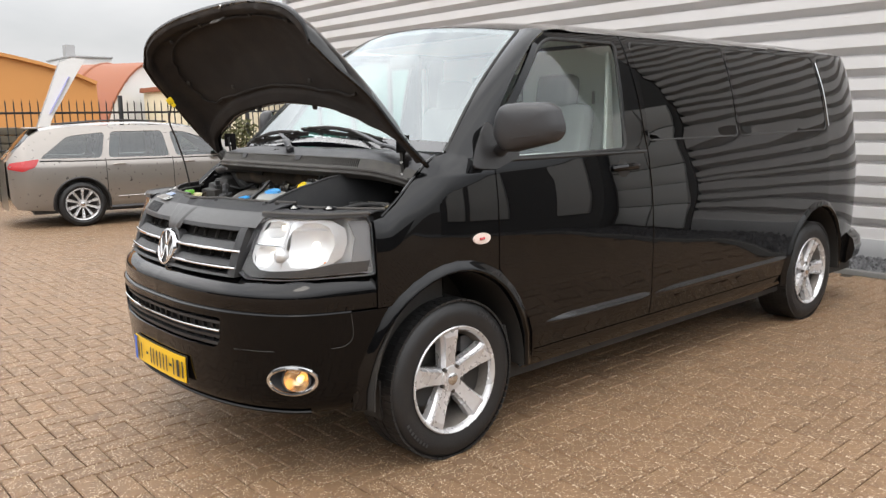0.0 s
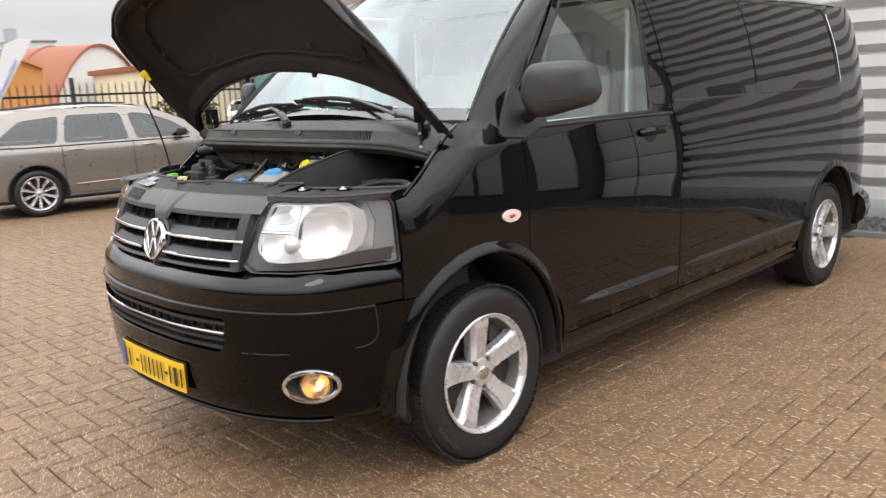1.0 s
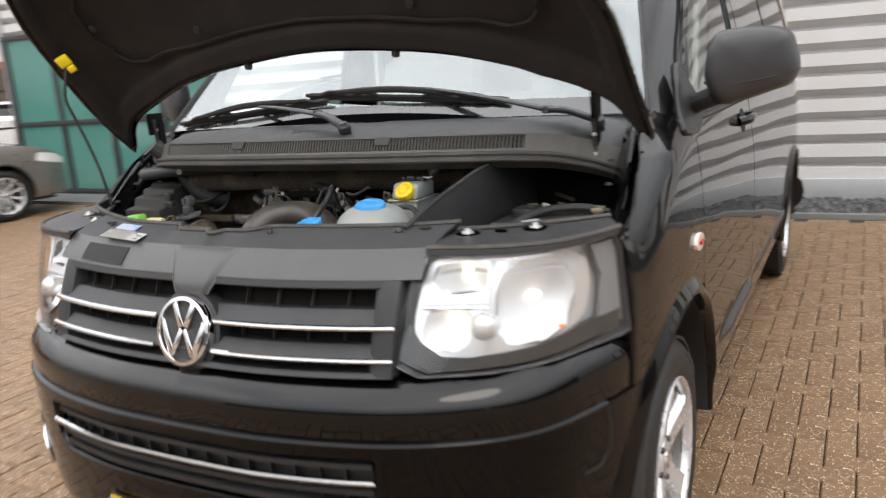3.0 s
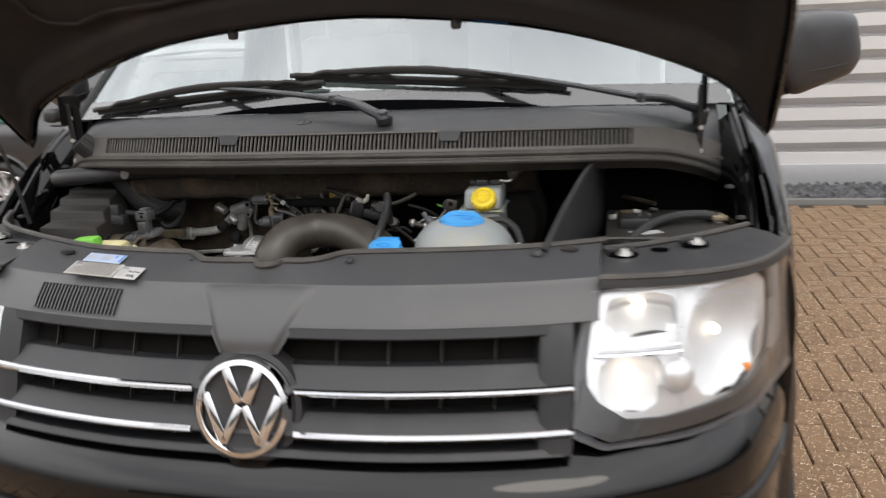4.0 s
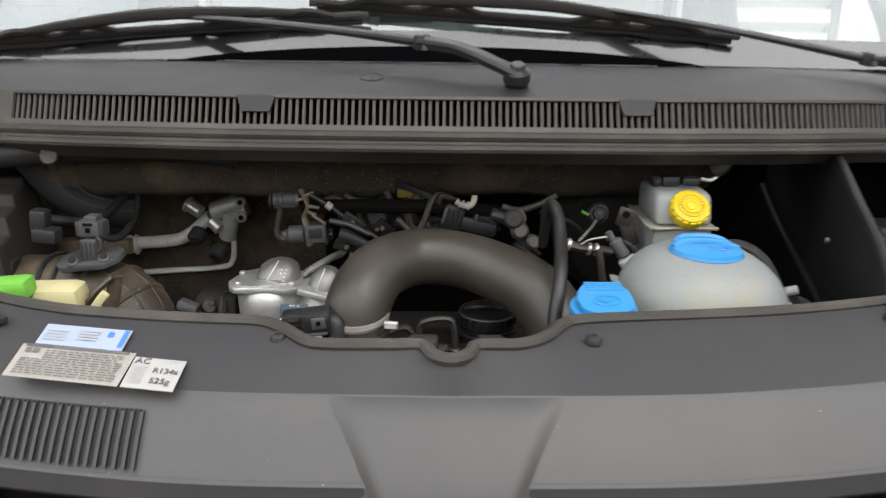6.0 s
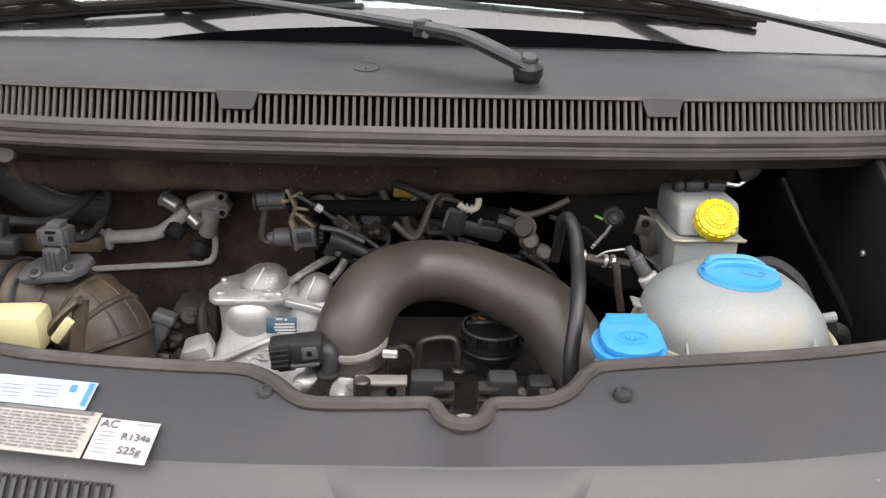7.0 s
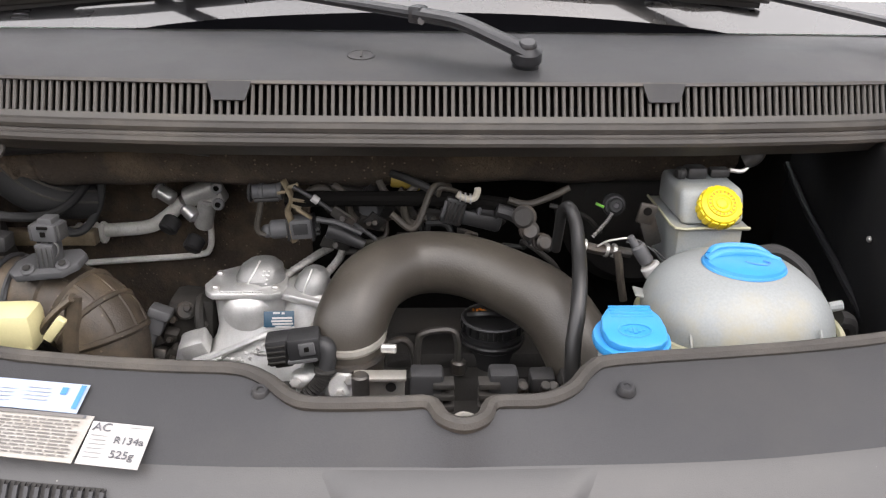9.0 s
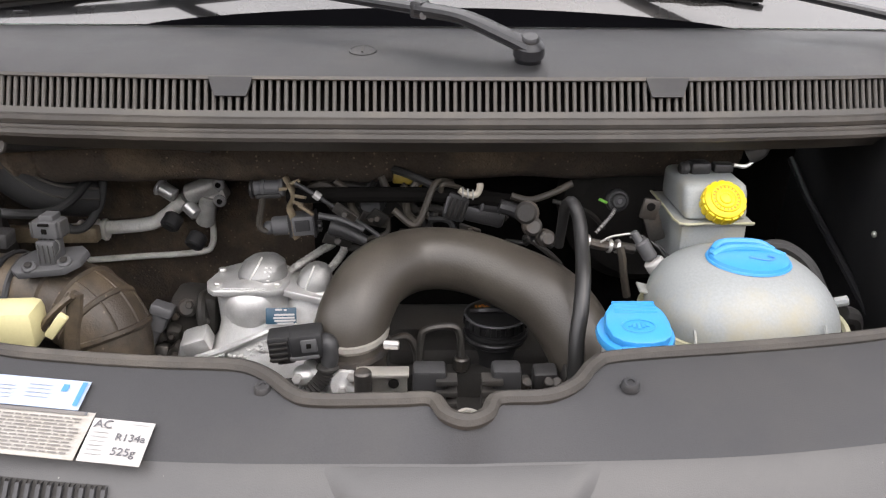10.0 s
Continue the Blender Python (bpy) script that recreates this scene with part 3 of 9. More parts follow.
grey = setting("wall_grey", box(4.67, 9.4, WALL_Y - 0.25, WALL_Y + 0.3, 0, 2.15), GREY_WALL, "flat grey panelled facade", "wall")
for i in range(3):
    part("facade_panel", box(4.85 + i * 1.45, 5.45 + i * 1.45 + .55 * (i > 0), WALL_Y - 0.29, WALL_Y - 0.25, 0.50, 2.1, 0.006), PALE_WALL, grey)
side = setting("wall_side", box(15.0, 15.4, -16, 5.5, 0, 3.2), GREY_WALL, "grey facade across the yard", "wall")
for i in range(6):
    part("dark_opening", box(14.96, 15.0, -14 + i * 3.2, -12.2 + i * 3.2, 0.3, 2.9, 0.004), DARK_OPEN, side)
setting("wall_south", box(-14, 15.4, -18.4, -18.0, 0, 3.4), GREY_WALL, "low grey building closing the yard behind the camera", "wall")

# showroom glazing at the west end of the hall
win = setting("window_1", box(-10.38, -6.2, WALL_Y - 0.06, WALL_Y - 0.035, 0.05, 2.35), TEAL_GLASS, "teal tinted showroom glazing with dark mullions", "window")
for i in range(5):
    part("mullion", box(-10.40 + i * 1.05, -10.31 + i * 1.05, WALL_Y - 0.10, WALL_Y - 0.03, 0.0, 2.42, 0.006), DARK_OPEN, win)
for z in (0.02, 1.05, 2.34):
    part("transom", box(-10.38, -6.15, WALL_Y - 0.095, WALL_Y - 0.032, z, z + 0.07, 0.006), DARK_OPEN, win)

# kerb and gravel strip
for i in range(26):
    x = -11.2 + i * 1.0
    if i == 0:
        kerb = setting("kerb", box(x, x + 0.992, KERB_Y, KERB_Y + 0.06, -0.15, 0.035, 0.008), KERB, "grey concrete edging kerb", "kerb")
    else:
        part("kerb_stone", box(x, x + 0.992, KERB_Y, KERB_Y + 0.06, -0.15, 0.035 + 0.002 * math.sin(i * 5), 0.008), KERB, kerb)
rng = random.Random(5)
verts, faces = [], []
for i in range(5200):
    x, y = rng.uniform(-2.5, 6.0), rng.uniform(KERB_Y + 0.07, WALL_Y - 0.02)
    r = rng.uniform(0.010, 0.026)
    s = len(verts)
    h = 0.018 + rng.uniform(0, 0.022)
    a = rng.uniform(0, 6.28)
    for j in range(5):
        b = a + j * 1.2566 + rng.uniform(-.3, .3)
        verts.append((x + r * math.cos(b), y + r * math.sin(b), h - 0.012))
    verts.append((x + rng.uniform(-.005, .005), y + rng.uniform(-.005, .005), h + r * 0.55))
    faces += [(s + j, s + (j + 1) % 5, s + 5) for j in range(5)]
me = bpy.data.meshes.new("gravel")
me.from_pydata(verts, [], faces)
gravel = setting("gravel", me, GRAVEL, "dark grey gravel strip along the wall", "gravel", "stuff")
part("gravel_bed", box(-11.2, 14.8, KERB_Y + 0.06, WALL_Y, -0.1, 0.012), GRAVEL, gravel)

# ---- iron fence, west of the yard ----
FX = -12.6


def iron_fence():
    f = thing("iron_fence", "black steel bar fence with pointed bars", "fence", (FX, 0, 0))
    top, pitch = 1.86, 0.135
    bar = None
    y = -9.0
    while y < 12.5:
        if bar is None:
            b = join(box(-.009, .009, -.009, .009, 0.08, top - 0.05), lathe([(0.011, top - .05), (0.0, top + .03)], None, 4))
            bar = to_mesh("bar", b, FENCE, 0)
        o = part("bar", bar, FENCE, f)
        o.location = (0, y, 0)
        y += pitch
    for z in (0.2, 0.95, 1.62):
        part("rail", box(-.02, .02, -9.1, 12.6, z, z + 0.04, 0.003), FENCE, f)
    for i in range(9):
        part("post", box(-.035, .035, -9.0 + i * 2.7 - .035, -9.0 + i * 2.7 + .035, 0, top + 0.10, 0.004), FENCE, f)


iron_fence()

# ---- distance: halls, houses, hedge, flag ----
def turned_hall(name, label, at, turn, width, depth, eave, ridge, wall_mat, roof_mat, gable_mat=None, n=16):
    """A round-roofed hall whose gable stands at its origin and faces its local -y."""
    h = thing(name, label, "building", at, turn)
    part("wall", box(-width / 2, width / 2, 0.05, depth, 0, eave), wall_mat, h)
    prof = [(-width / 2 + width * i / n, eave + (ridge - eave) * math.sin(math.pi * i / n) ** 0.75) for i in range(n + 1)]
    part("roof", grid([[(x, -0.2, z + .03) for x, z in prof], [(x, depth * .5, z + .03) for x, z in prof], [(x, depth, z + .03) for x, z in prof]], thick=0.15), roof_mat, h)
    for yy in (0.0, depth):
        b = bmesh.new()
        f = b.faces.new([b.verts.new((x, yy, z)) for x, z in prof] + [b.verts.new((width / 2, yy, 0)), b.verts.new((-width / 2, yy, 0))])
        part("gable", b, gable_mat or wall_mat, h)
    for i in range(5):
        yy = depth * (i + 1) / 6
        part("roof_seam", tube([(x, yy, z + .06) for x, z in prof], 0.07, 4, 1), roof_mat, h)
    return h


turned_hall("orange_hall", "orange clad hall with a low curved roof", (-36, 2.5, 0), 90, 19, 26, 3.3, 5.0, ORANGE_WALL, ORANGE_WALL)
turned_hall("arched_hall", "arched hall with orange-red roof and pale gable", (-54, 22.0, 0), 122, 11, 22, 1.2, 5.6, PALE_WALL, ORANGE_ROOF, PALE_WALL)
h = thing("white_building", "pale building standing behind the halls", "building", (-86, 28.6, 0))
part("wall", box(-8, 0, -2.1, 2.1, 0, 8.2), PALE_WALL, h)
part("roof", box(-8.2, 0.2, -2.2, 2.2, 8.2, 8.35), GREY_STEEL, h)
part("chimney", box(-3, -1.8, -1.9, -1.0, 8.35, 9.6), GREY_STEEL, h)
h = thing("cream_building", "low cream building beyond the fence", "building", (-46, 24.5, 0))
part("wall", box(-6, 0, -4, 5, 0, 3.4), CREAM_WALL, h)
part("roof", box(-6.2, 0.2, -4.2, 5.2, 3.4, 3.7), ORANGE_ROOF, h)
h = thing("brown_building", "long brown and orange building beyond the yard", "building", (-38, 34, 0))
part("wall", box(-8, 0, -6, 14, 0, 3.2), TIMBER, h)
part("roof", box(-8.3, 0.3, -6.3, 14.3, 3.2, 3.6), ORANGE_ROOF, h)
part("gable_end", box(0.02, 0.3, 8, 14, 0, 4.4), ORANGE_WALL, h)

# stacked timber behind the fence
for j in range(2):
    st = thing("timber_stack", "dark weathered timber stacked behind the fence", "timber", (-14.2, -1.2 + 3.6 * j, 0), group="timber stacks")
    for k in range(9):
        part("plank_layer", box(-0.5, 0.5, 0.0, 3.3, k * 0.155, 0.14 + k * 0.155, 0.01), TIMBER, st)

# leaning banner flag
fl = thing("banner_flag", "white leaning banner flag with faint violet print", "flag", (-11.9, 2.65, 0))
outline = [(0.0, 1.05), (0.16, 1.02), (0.42, 1.60), (1.03, 2.58), (0.82, 2.60), (0.58, 2.50), (0.17, 1.50)]
part("cloth", prism(outline, 0.012, Matrix(((0, 0, 1, 0), (1, 0, 0, 0), (0, 1, 0, 0), (0, 0, 0, 1)))), FLAG, fl)
part("pole", tube([(0.0, -0.25, 0.0), (0.0, 0.0, 1.05), (0.0, 0.17, 1.50), (0.0, 0.60, 2.54)], 0.014, 6, 4), GREY_STEEL, fl)
part("print", tube([(0.02, 0.35, 1.62), (0.02, 0.72, 2.26)], 0.05, 6, 2, flat=0.12), FLAG_MARK, fl)

# hedge bush by the fence
def bush(at, r, h, n, seed):
    b = thing("bush", "olive green bush by the fence", "bush", at)
    rr = random.Random(seed)
    vs, fs = [], []
    for i in range(n):
        a, t = rr.uniform(0, 6.28), rr.random()
        q = r * math.sqrt(rr.random()) * (0.75 + 0.35 * math.sin(3 * a + 1) * rr.random())
        c = Vector((q * math.cos(a), q * math.sin(a), 0.12 + h * t ** 0.8 * (1 - 0.35 * (q / r) ** 2)))
        d = Vector((rr.uniform(-1, 1), rr.uniform(-1, 1), rr.uniform(-.6, 1))).normalized() * rr.uniform(.03, .06)
        e = d.orthogonal().normalized() * d.length * 0.45
        s = len(vs)
        vs += [c - d, c + e, c + d, c - e]
        fs.append((s, s + 1, s + 2, s + 3))
    me = bpy.data.meshes.new("crown")
    me.from_pydata(vs, [], fs)
    part("crown", me, LEAF, b)
    for i in range(7):
        a = i * 0.9
        part("stem", tube([(0, 0, 0), (.15 * math.cos(a), .15 * math.sin(a), h * .4), (.5 * r * math.cos(a), .5 * r * math.sin(a), h * .8)], lambda t: .02 * (1 - .7 * t), 5, 3), BARK, b)


bush((-11.6, 6.2, 0), 0.85, 1.5, 2600, 3)

# ---- wheels and parked cars ----
TO_SIDE = Matrix(((0, 0, 1, 0), (1, 0, 0, 0), (0, 1, 0, 0), (0, 0, 0, 1)))


def spoke_shape(a, r0, r1, w0, w1, h0, h1):
    """One wheel spoke from radius r0 to r1 at angle a, lower towards the middle, with a groove along it."""
    bm = bmesh.new()
    d, t = Vector((math.cos(a), math.sin(a), 0)), Vector((-math.sin(a), math.cos(a), 0))
    rings = []
    for r, w, h in ((r0, w0, h0), (r0 + (r1 - r0) * .30, w0 * .94 + w1 * .06, h0 + .006), (r0 + (r1 - r0) * .65, w0 * .65 + w1 * .35, h0 * .4 + h1 * .6 + .003), (r0 + (r1 - r0) * .86, w0 * .25 + w1 * .75, h1), (r1, w1 * 1.08, h1 - .003)):
        rings.append([bm.verts.new(d * r + t * (w * k) + Vector((0, 0, h + z))) for k, z in ((-.52, -.055), (-.5, -.022), (-.40, -.011), (-.36, -.001), (-.12, -.0025), (.12, -.0025), (.36, -.001), (.40, -.011), (.5, -.022), (.52, -.055))])
    for p, q in zip(rings, rings[1:]):
        for j in range(10):
            bm.faces.new((p[j], p[(j + 1) % 10], q[(j + 1) % 10], q[j]))
    bm.faces.new(rings[0][::-1])
    bm.faces.new(rings[-1])
    bmesh.ops.recalc_face_normals(bm, faces=bm.faces)
    return bm


def wheel(parent, at, outward, radius, width, rim_r, spokes, first, spoke_w, detail=True):
    """A wheel under a car: tyre with tread, rim with spokes, hub and bolts, brake disc. at: the middle of its outer face."""
    m = Matrix.Translation(at) @ (TO_SIDE if outward > 0 else Matrix.Rotation(math.pi, 4, "Z") @ TO_SIDE)
    R, W = radius, width
    hub = part("wheel", lathe([(rim_r + .012, -.006), (rim_r + .030, -.002), (R - .060, .006), (R - .030, .000), (R - .010, -.016), (R, -.035), (R, -W + .035), (R - .010, -W + .012), (rim_r + .01, -W), (rim_r + .004, -W + .02), (rim_r + .004, -.02), (rim_r + .012, -.006)], m, 64), TYRE, parent, "black rubber tyre on a silver alloy wheel")
    if detail:
        blocks = bmesh.new()
        n = 72
        for i in range(n):
            for j, zz in enumerate((-.030, -W * .30, -W * .52, -W * .74, -W + .030)):
                a = 2 * math.pi * (i + (.5 if j % 2 else 0)) / n
                b = box(R - .006, R + .0035, -math.pi * R / n * .86, math.pi * R / n * .86, zz - W * .085, zz + W * .085)
                moved(b, m @ Matrix.Rotation(a, 4, "Z"))
                me = bpy.data.meshes.new("block")
                b.to_mesh(me)
                b.free()
                blocks.from_mesh(me)
                bpy.data.meshes.remove(me)
        part("tread", blocks, TYRE, hub, sharp=0)
        for a0 in (0.6, 3.6):
            for i in range(8):
                b = box(R - .050, R - .036, -.006, .006, .0045, .0065)
                part("sidewall_mark", moved(b, m @ Matrix.Rotation(a0 + i * .07, 4, "Z")), GREY_PLASTIC, hub)
    rim = part("rim", lathe([(rim_r + .014, .000), (rim_r + .010, .004), (rim_r + .004, .002), (rim_r - .003, -.006), (rim_r - .008, -.022), (rim_r - .002, -.03), (rim_r + .014, .000)], m, 64), ALLOY, hub, "silver alloy rim")
    part("barrel", lathe([(rim_r - .003, -.022), (rim_r - .012, -.05), (rim_r - .03, -.12), (rim_r - .022, -W + .03), (rim_r + .002, -W + .01), (rim_r + .002, -.022)], m, 64, False), BARREL, rim, "dull inner side of the rim")
    for k in range(spokes):
        a = first + 2 * math.pi * k / spokes
        part("spoke", moved(spoke_shape(a, .052, rim_r - .006, spoke_w[0], spoke_w[1], -.028, -.004), m), ALLOY, hub, sharp=18)
    part("hub", lathe([(0.0, -.022), (.034, -.023), (.056, -.027), (.062, -.036), (.062, -.09), (0, -.09)], m, 32), ALLOY, hub)
    part("hub_cap", lathe([(0, -.014), (.020, -.015), (.027, -.019), (.027, -.026), (0, -.026)], m, 24), CHROME, hub)
    if detail:
        for k in range(5):
            a = first + .63 + 2 * math.pi * k / 5
            part("bolt", lathe([(0, -.016), (.007, -.016), (.009, -.020), (.009, -.034), (0, -.034)], m @ Matrix.Translation((.057 * math.cos(a), .057 * math.sin(a), -.004)), 8), DARK_METAL, hub)
    part("brake_disc", lathe([(0, -.13), (rim_r * .78, -.13), (rim_r * .78, -.15), (0, -.15)], m, 32), DARK_METAL, hub)
    part("backing", lathe([(0, -.16), (rim_r - .03, -.16), (rim_r - .03, -.17), (0, -.17)], m, 24), BAY_BLACK, hub)
    return hub


def wheel_opening(yc, zc, a, b, z0, n=20):
    """An arch in (y, z), from its front foot over the top to its rear foot."""
    t0 = math.asin(max(-1, min(1, (z0 - zc) / b)))
    return [(yc - a * math.cos(t0 + (math.pi - 2 * t0) * i / n), zc + b * math.sin(t0 + (math.pi - 2 * t0) * i / n)) for i in range(n + 1)]


def estate_car(name, label, at, turn, paint):
    """A small estate car, nose to its local +y, 4.53 m long; rear axle at y = 0.92, front axle at y = 3.556."""
    c = thing(name, label, "car", at, turn)
    wide = along([(0.0, .66), (.06, .76), (.3, .87), (.9, .90), (3.5, .90), (4.1, .85), (4.4, .72), (4.53, .52)])
    prof = along([(.2, .94), (.35, .985), (.6, 1.0), (.85, .985), (.93, .955), (1.2, .83), (1.42, .69), (1.46, .62)])
    side_of = lambda y, z: wide(y) * prof(z)
    roof_z = along([(0.0, .95), (.12, 1.10), (.45, 1.38), (.9, 1.44), (1.7, 1.465), (2.4, 1.42), (3.0, 1.20), (3.35, 1.00), (3.9, .93), (4.3, .80), (4.53, .62)])
    for s in (1, -1):
        f = lambda y, z, s=s: (s * side_of(y, z), y, z)
        top = [(y, min(roof_z(y) - .035, 1.41)) for y in np.linspace(4.50, 0.02, 44)]
        low = [(0.03, .42), (0.10, .28)] + wheel_opening(.92, .32, .37, .375, .24) + wheel_opening(3.556, .32, .37, .375, .24) + [(4.44, .24), (4.51, .42)]
        outline = low + top
        panes = [[(.42, .97), (.80, 1.27), (1.30, 1.32), (1.22, .96)], [(1.31, .96), (1.38, 1.325), (2.10, 1.325), (2.16, .955)], [(2.26, .955), (2.20, 1.32), (2.42, 1.305), (2.80, 1.17), (3.03, .99), (3.0, .955)]]
        panes = [rounded(p, .06, 3) for p in panes]
        part("body_side", skin("body_side", outline, panes, .07, f, .02, flip=s < 0), paint, c)
        for p in panes:
            part("side_window", skin("side_window", p, [], .09, lambda y, z, s=s: (s * (side_of(y, z) - .008), y, z), 0, flip=s < 0), CAR_GLASS, c)
        for y in (1.45, 2.42):
            part("door_handle", tube([(s * (side_of(y, .86) + .012), y - .09, .865), (s * (side_of(y, .86) + .028), y, .87), (s * (side_of(y, .86) + .012), y + .09, .865)], .013, 6, 4), paint, c)
        for y, z0, z1 in ((1.27, .36, .95), (2.20, .30, .95), (3.12, .30, .92)):
            part("door_gap", tube([(s * (side_of(y, z) + .001), y, z) for z in np.linspace(z0, z1, 8)], .005, 4, 1), BAY_BLACK, c)
        part("belt_line", tube([(s * (side_of(y, .93) + .003), y, .925 + .012 * (y < .7)) for y in np.linspace(.42, 3.0, 14)], .009, 5, 1), BAY_BLACK, c)
        part("sill", tube([(s * (side_of(y, .28) - .01), y, .25) for y in np.linspace(1.3, 3.2, 8)], .03, 6, 1), BLACK_PLASTIC, c)
        part("crease", tube([(s * (side_of(y, .42) + .002), y, .40 + .02 * (y - 1.4)) for y in np.linspace(1.4, 3.1, 8)], .012, 6, 1), paint, c)
        mirror = part("door_mirror", moved(box(-.09, .09, -.06, .06, -.055, .055, .035, 3), Matrix.Translation((s * .98, 2.86, 1.02))), BLACK_PLASTIC, c)
        part("tail_lamp", skin("tail_lamp", rounded([(.02, .84), (.05, .92), (.42, .97), (.36, .86), (.2, .80)], .03, 2), [], .05, lambda y, z, s=s: (s * (side_of(y, z) + .006), y, z), .01, flip=s < 0), RED_LENS, c)
        part("head_lamp", skin("head_lamp", rounded([(4.0, .70), (4.05, .80), (4.30, .76), (4.46, .66), (4.4, .62)], .03, 2), [], .05, lambda y, z, s=s: (s * (side_of(y, z) + .006), y, z), .01, flip=s < 0), WHITE_LENS, c)
        for y, arch in ((.92, .37), (3.556, .37)):
            part("arch_lip", tube([(s * (side_of(yy, zz) + .004), yy, zz) for yy, zz in wheel_opening(y, .32, .372, .377, .26)], .014, 6, 1), BLACK_PLASTIC if paint is not DARK_CAR_PAINT else paint, c)
            wheel(c, (s * .885, y, .318), s, .318, .215, .215, 10, .3, (.030, .052), detail=False)
    # roof, bonnet and ends
    rows = []
    for y in np.linspace(0.0, 4.53, 60):
        zt = roof_z(y)
        w = side_of(y, min(zt - .035, 1.41))
        rows.append([(w * t, y, zt - .035 * abs(t) ** 3) for t in np.linspace(-1, 1, 13)])
    roof = part("roof_and_bonnet", grid(rows), paint, c)
    for y0, y1, name2, m2 in ((.10, .46, "rear_window", CAR_GLASS), (2.38, 3.30, "windscreen", CAR_GLASS)):
        rr = []
        for y in np.linspace(y0, y1, 8):
            zt = roof_z(y)
            w = side_of(y, min(zt - .035, 1.41)) * .90
            rr.append([(w * t, y, zt - .035 * abs(t) ** 3 + .012) for t in np.linspace(-1, 1, 11)])
        part(name2, grid(rr), TINTED, c)
    for y, sgn in ((0.0, -1), (4.53, 1)):
        rr = []
        for z in np.linspace(.26, roof_z(y), 8):
            w = side_of(y, z)
            rr.append([(w * t, y + sgn * .06 * (1 - t * t), z) for t in np.linspace(-1, 1, 11)])
        part("bumper", grid(rr), paint, c)
    part("spoiler", box(-.60, .60, .28, .46, 1.375, 1.40, .01), paint, c)
    for s in (1, -1):
        part("roof_rail", tube([(s * .60, .75, 1.44), (s * .60, 1.5, 1.485), (s * .60, 2.2, 1.455)], .013, 6, 6), BLACK_PLASTIC, c)
    part("underbody", box(-.80, .80, .3, 4.2, .20, .62), BAY_BLACK, c)
    part("cabin_floor", box(-.78, .78, .4, 3.0, .62, .70), BAY_BLACK, c)
    for y in (1.35, 2.25):
        for x in (-.38, .38):
            part("seat_back", moved(box(-.24, .24, -.07, .07, 0, .58, .05), pose(x, y, .70, -12)), SEAT_CLOTH, c)
            part("headrest", box(x - .12, x + .12, y - .17, y - .07, 1.22, 1.36, .04), SEAT_CLOTH, c)
    part("dashboard", box(-.74, .74, 2.75, 3.1, .70, .93, .05), DASH, c)
    return c


estate_car("estate_car", "grey-brown metallic estate car with silver alloy wheels", (-9.51, 1.62, 0), -10.2, GREY_PAINT)
estate_car("dark_car", "nearly black car parked beside the van", (-1.10, 5.85, 0), 90, DARK_CAR_PAINT)
estate_car("white_car", "white car parked beyond the fence", (-19.6, 12.4, 0), 40, WHITE_PAINT)
estate_car("white_car", "white car parked behind another beyond the fence", (-22.5, 15.2, 0), 25, WHITE_PAINT)

# ---- the black van: nose at y = 0, tail at y = 5.25, its left side at +x ----
van = thing("van", "black panel van with its bonnet raised and lamps lit", "van", (0, 0, -0.016))

# plan curve of the nose, by arc length from the middle
_half = spline([(0, 0, 0), (.25, .010, 0), (.5, .060, 0), (.68, .143, 0), (.80, .248, 0), (.875, .395, 0), (.912, .54, 0), (.935, .72, 0), (.945, .95, 0)], 12)
_arc = [0.0]
for a, b in zip(_half, _half[1:]):
    _arc.append(_arc[-1] + (b - a).length)
_px = along(list(zip(_arc, [p.x for p in _half])))
_py = along(list(zip(_arc, [p.y for p in _half])))
_sx = along(list(zip([p.x for p in _half], _arc)))
_sy = along(list(zip([p.y for p in _half][1:], _arc[1:])))


def nose(s, z, inset):
    """A point of the nose, s metres round from the middle, set in by inset."""
    sg = 1 if s >= 0 else -1
    t = abs(s)
    e = 0.004
    dx, dy = _px(t + e) - _px(max(t - e, 0)), _py(t + e) - _py(max(t - e, 0))
    n = math.hypot(dx, dy)
    if t < e:
        dx, dy, n = 1, 0, 1
    return (sg * (_px(t) - inset * dy / n), _py(t) + inset * dx / n, z)


# half width of the flanks
_prof = along([(.30, .885), (.36, .918), (.44, .930), (.50, .940), (.62, .944), (.80, .951), (.95, .9525), (1.08, .948), (1.16, .9405), (1.28, .925), (1.33, .916), (1.50, .893), (1.70, .848), (1.84, .799), (1.88, .775), (1.91, .735)])
_nose_in = along([(.36, .085), (.395, .072), (.54, .036), (.72, .012), (.95, .002), (1.15, 0)])
_tail_in = along([(4.45, 0), (4.75, .012), (4.95, .040), (5.10, .085), (5.20, .15), (5.245, .24)])


_wing_top = along([(.50, 1.075), (.557, 1.085), (.62, 1.137), (.70, 1.205), (.79, 1.268), (.86, 1.312), (.965, 1.335), (1.08, 1.36)])
_wing_roll = along([(.50, .014), (.60, .022), (.80, .040), (.90, .030), (1.08, 0)])


_shoulder = along([(.50, .004), (.60, .008), (.72, .014), (.82, .016), (.92, .012), (1.08, 0)])


def flank(y, z):
    x = _prof(z) - _nose_in(y) - _tail_in(y)
    if y < 1.08:
        d = (z - _wing_top(y) + .15) / .15
        if d > 0:
            x -= _wing_roll(y) * d * d + _shoulder(y) * max(0, (d - .55) / .45) ** 2
    if z > 1.24 and y < 1.75:
        t = min(1, (1.75 - y) / .8)
        x -= .055 * t * t * min(1, (z - 1.24) / .25)
    return x


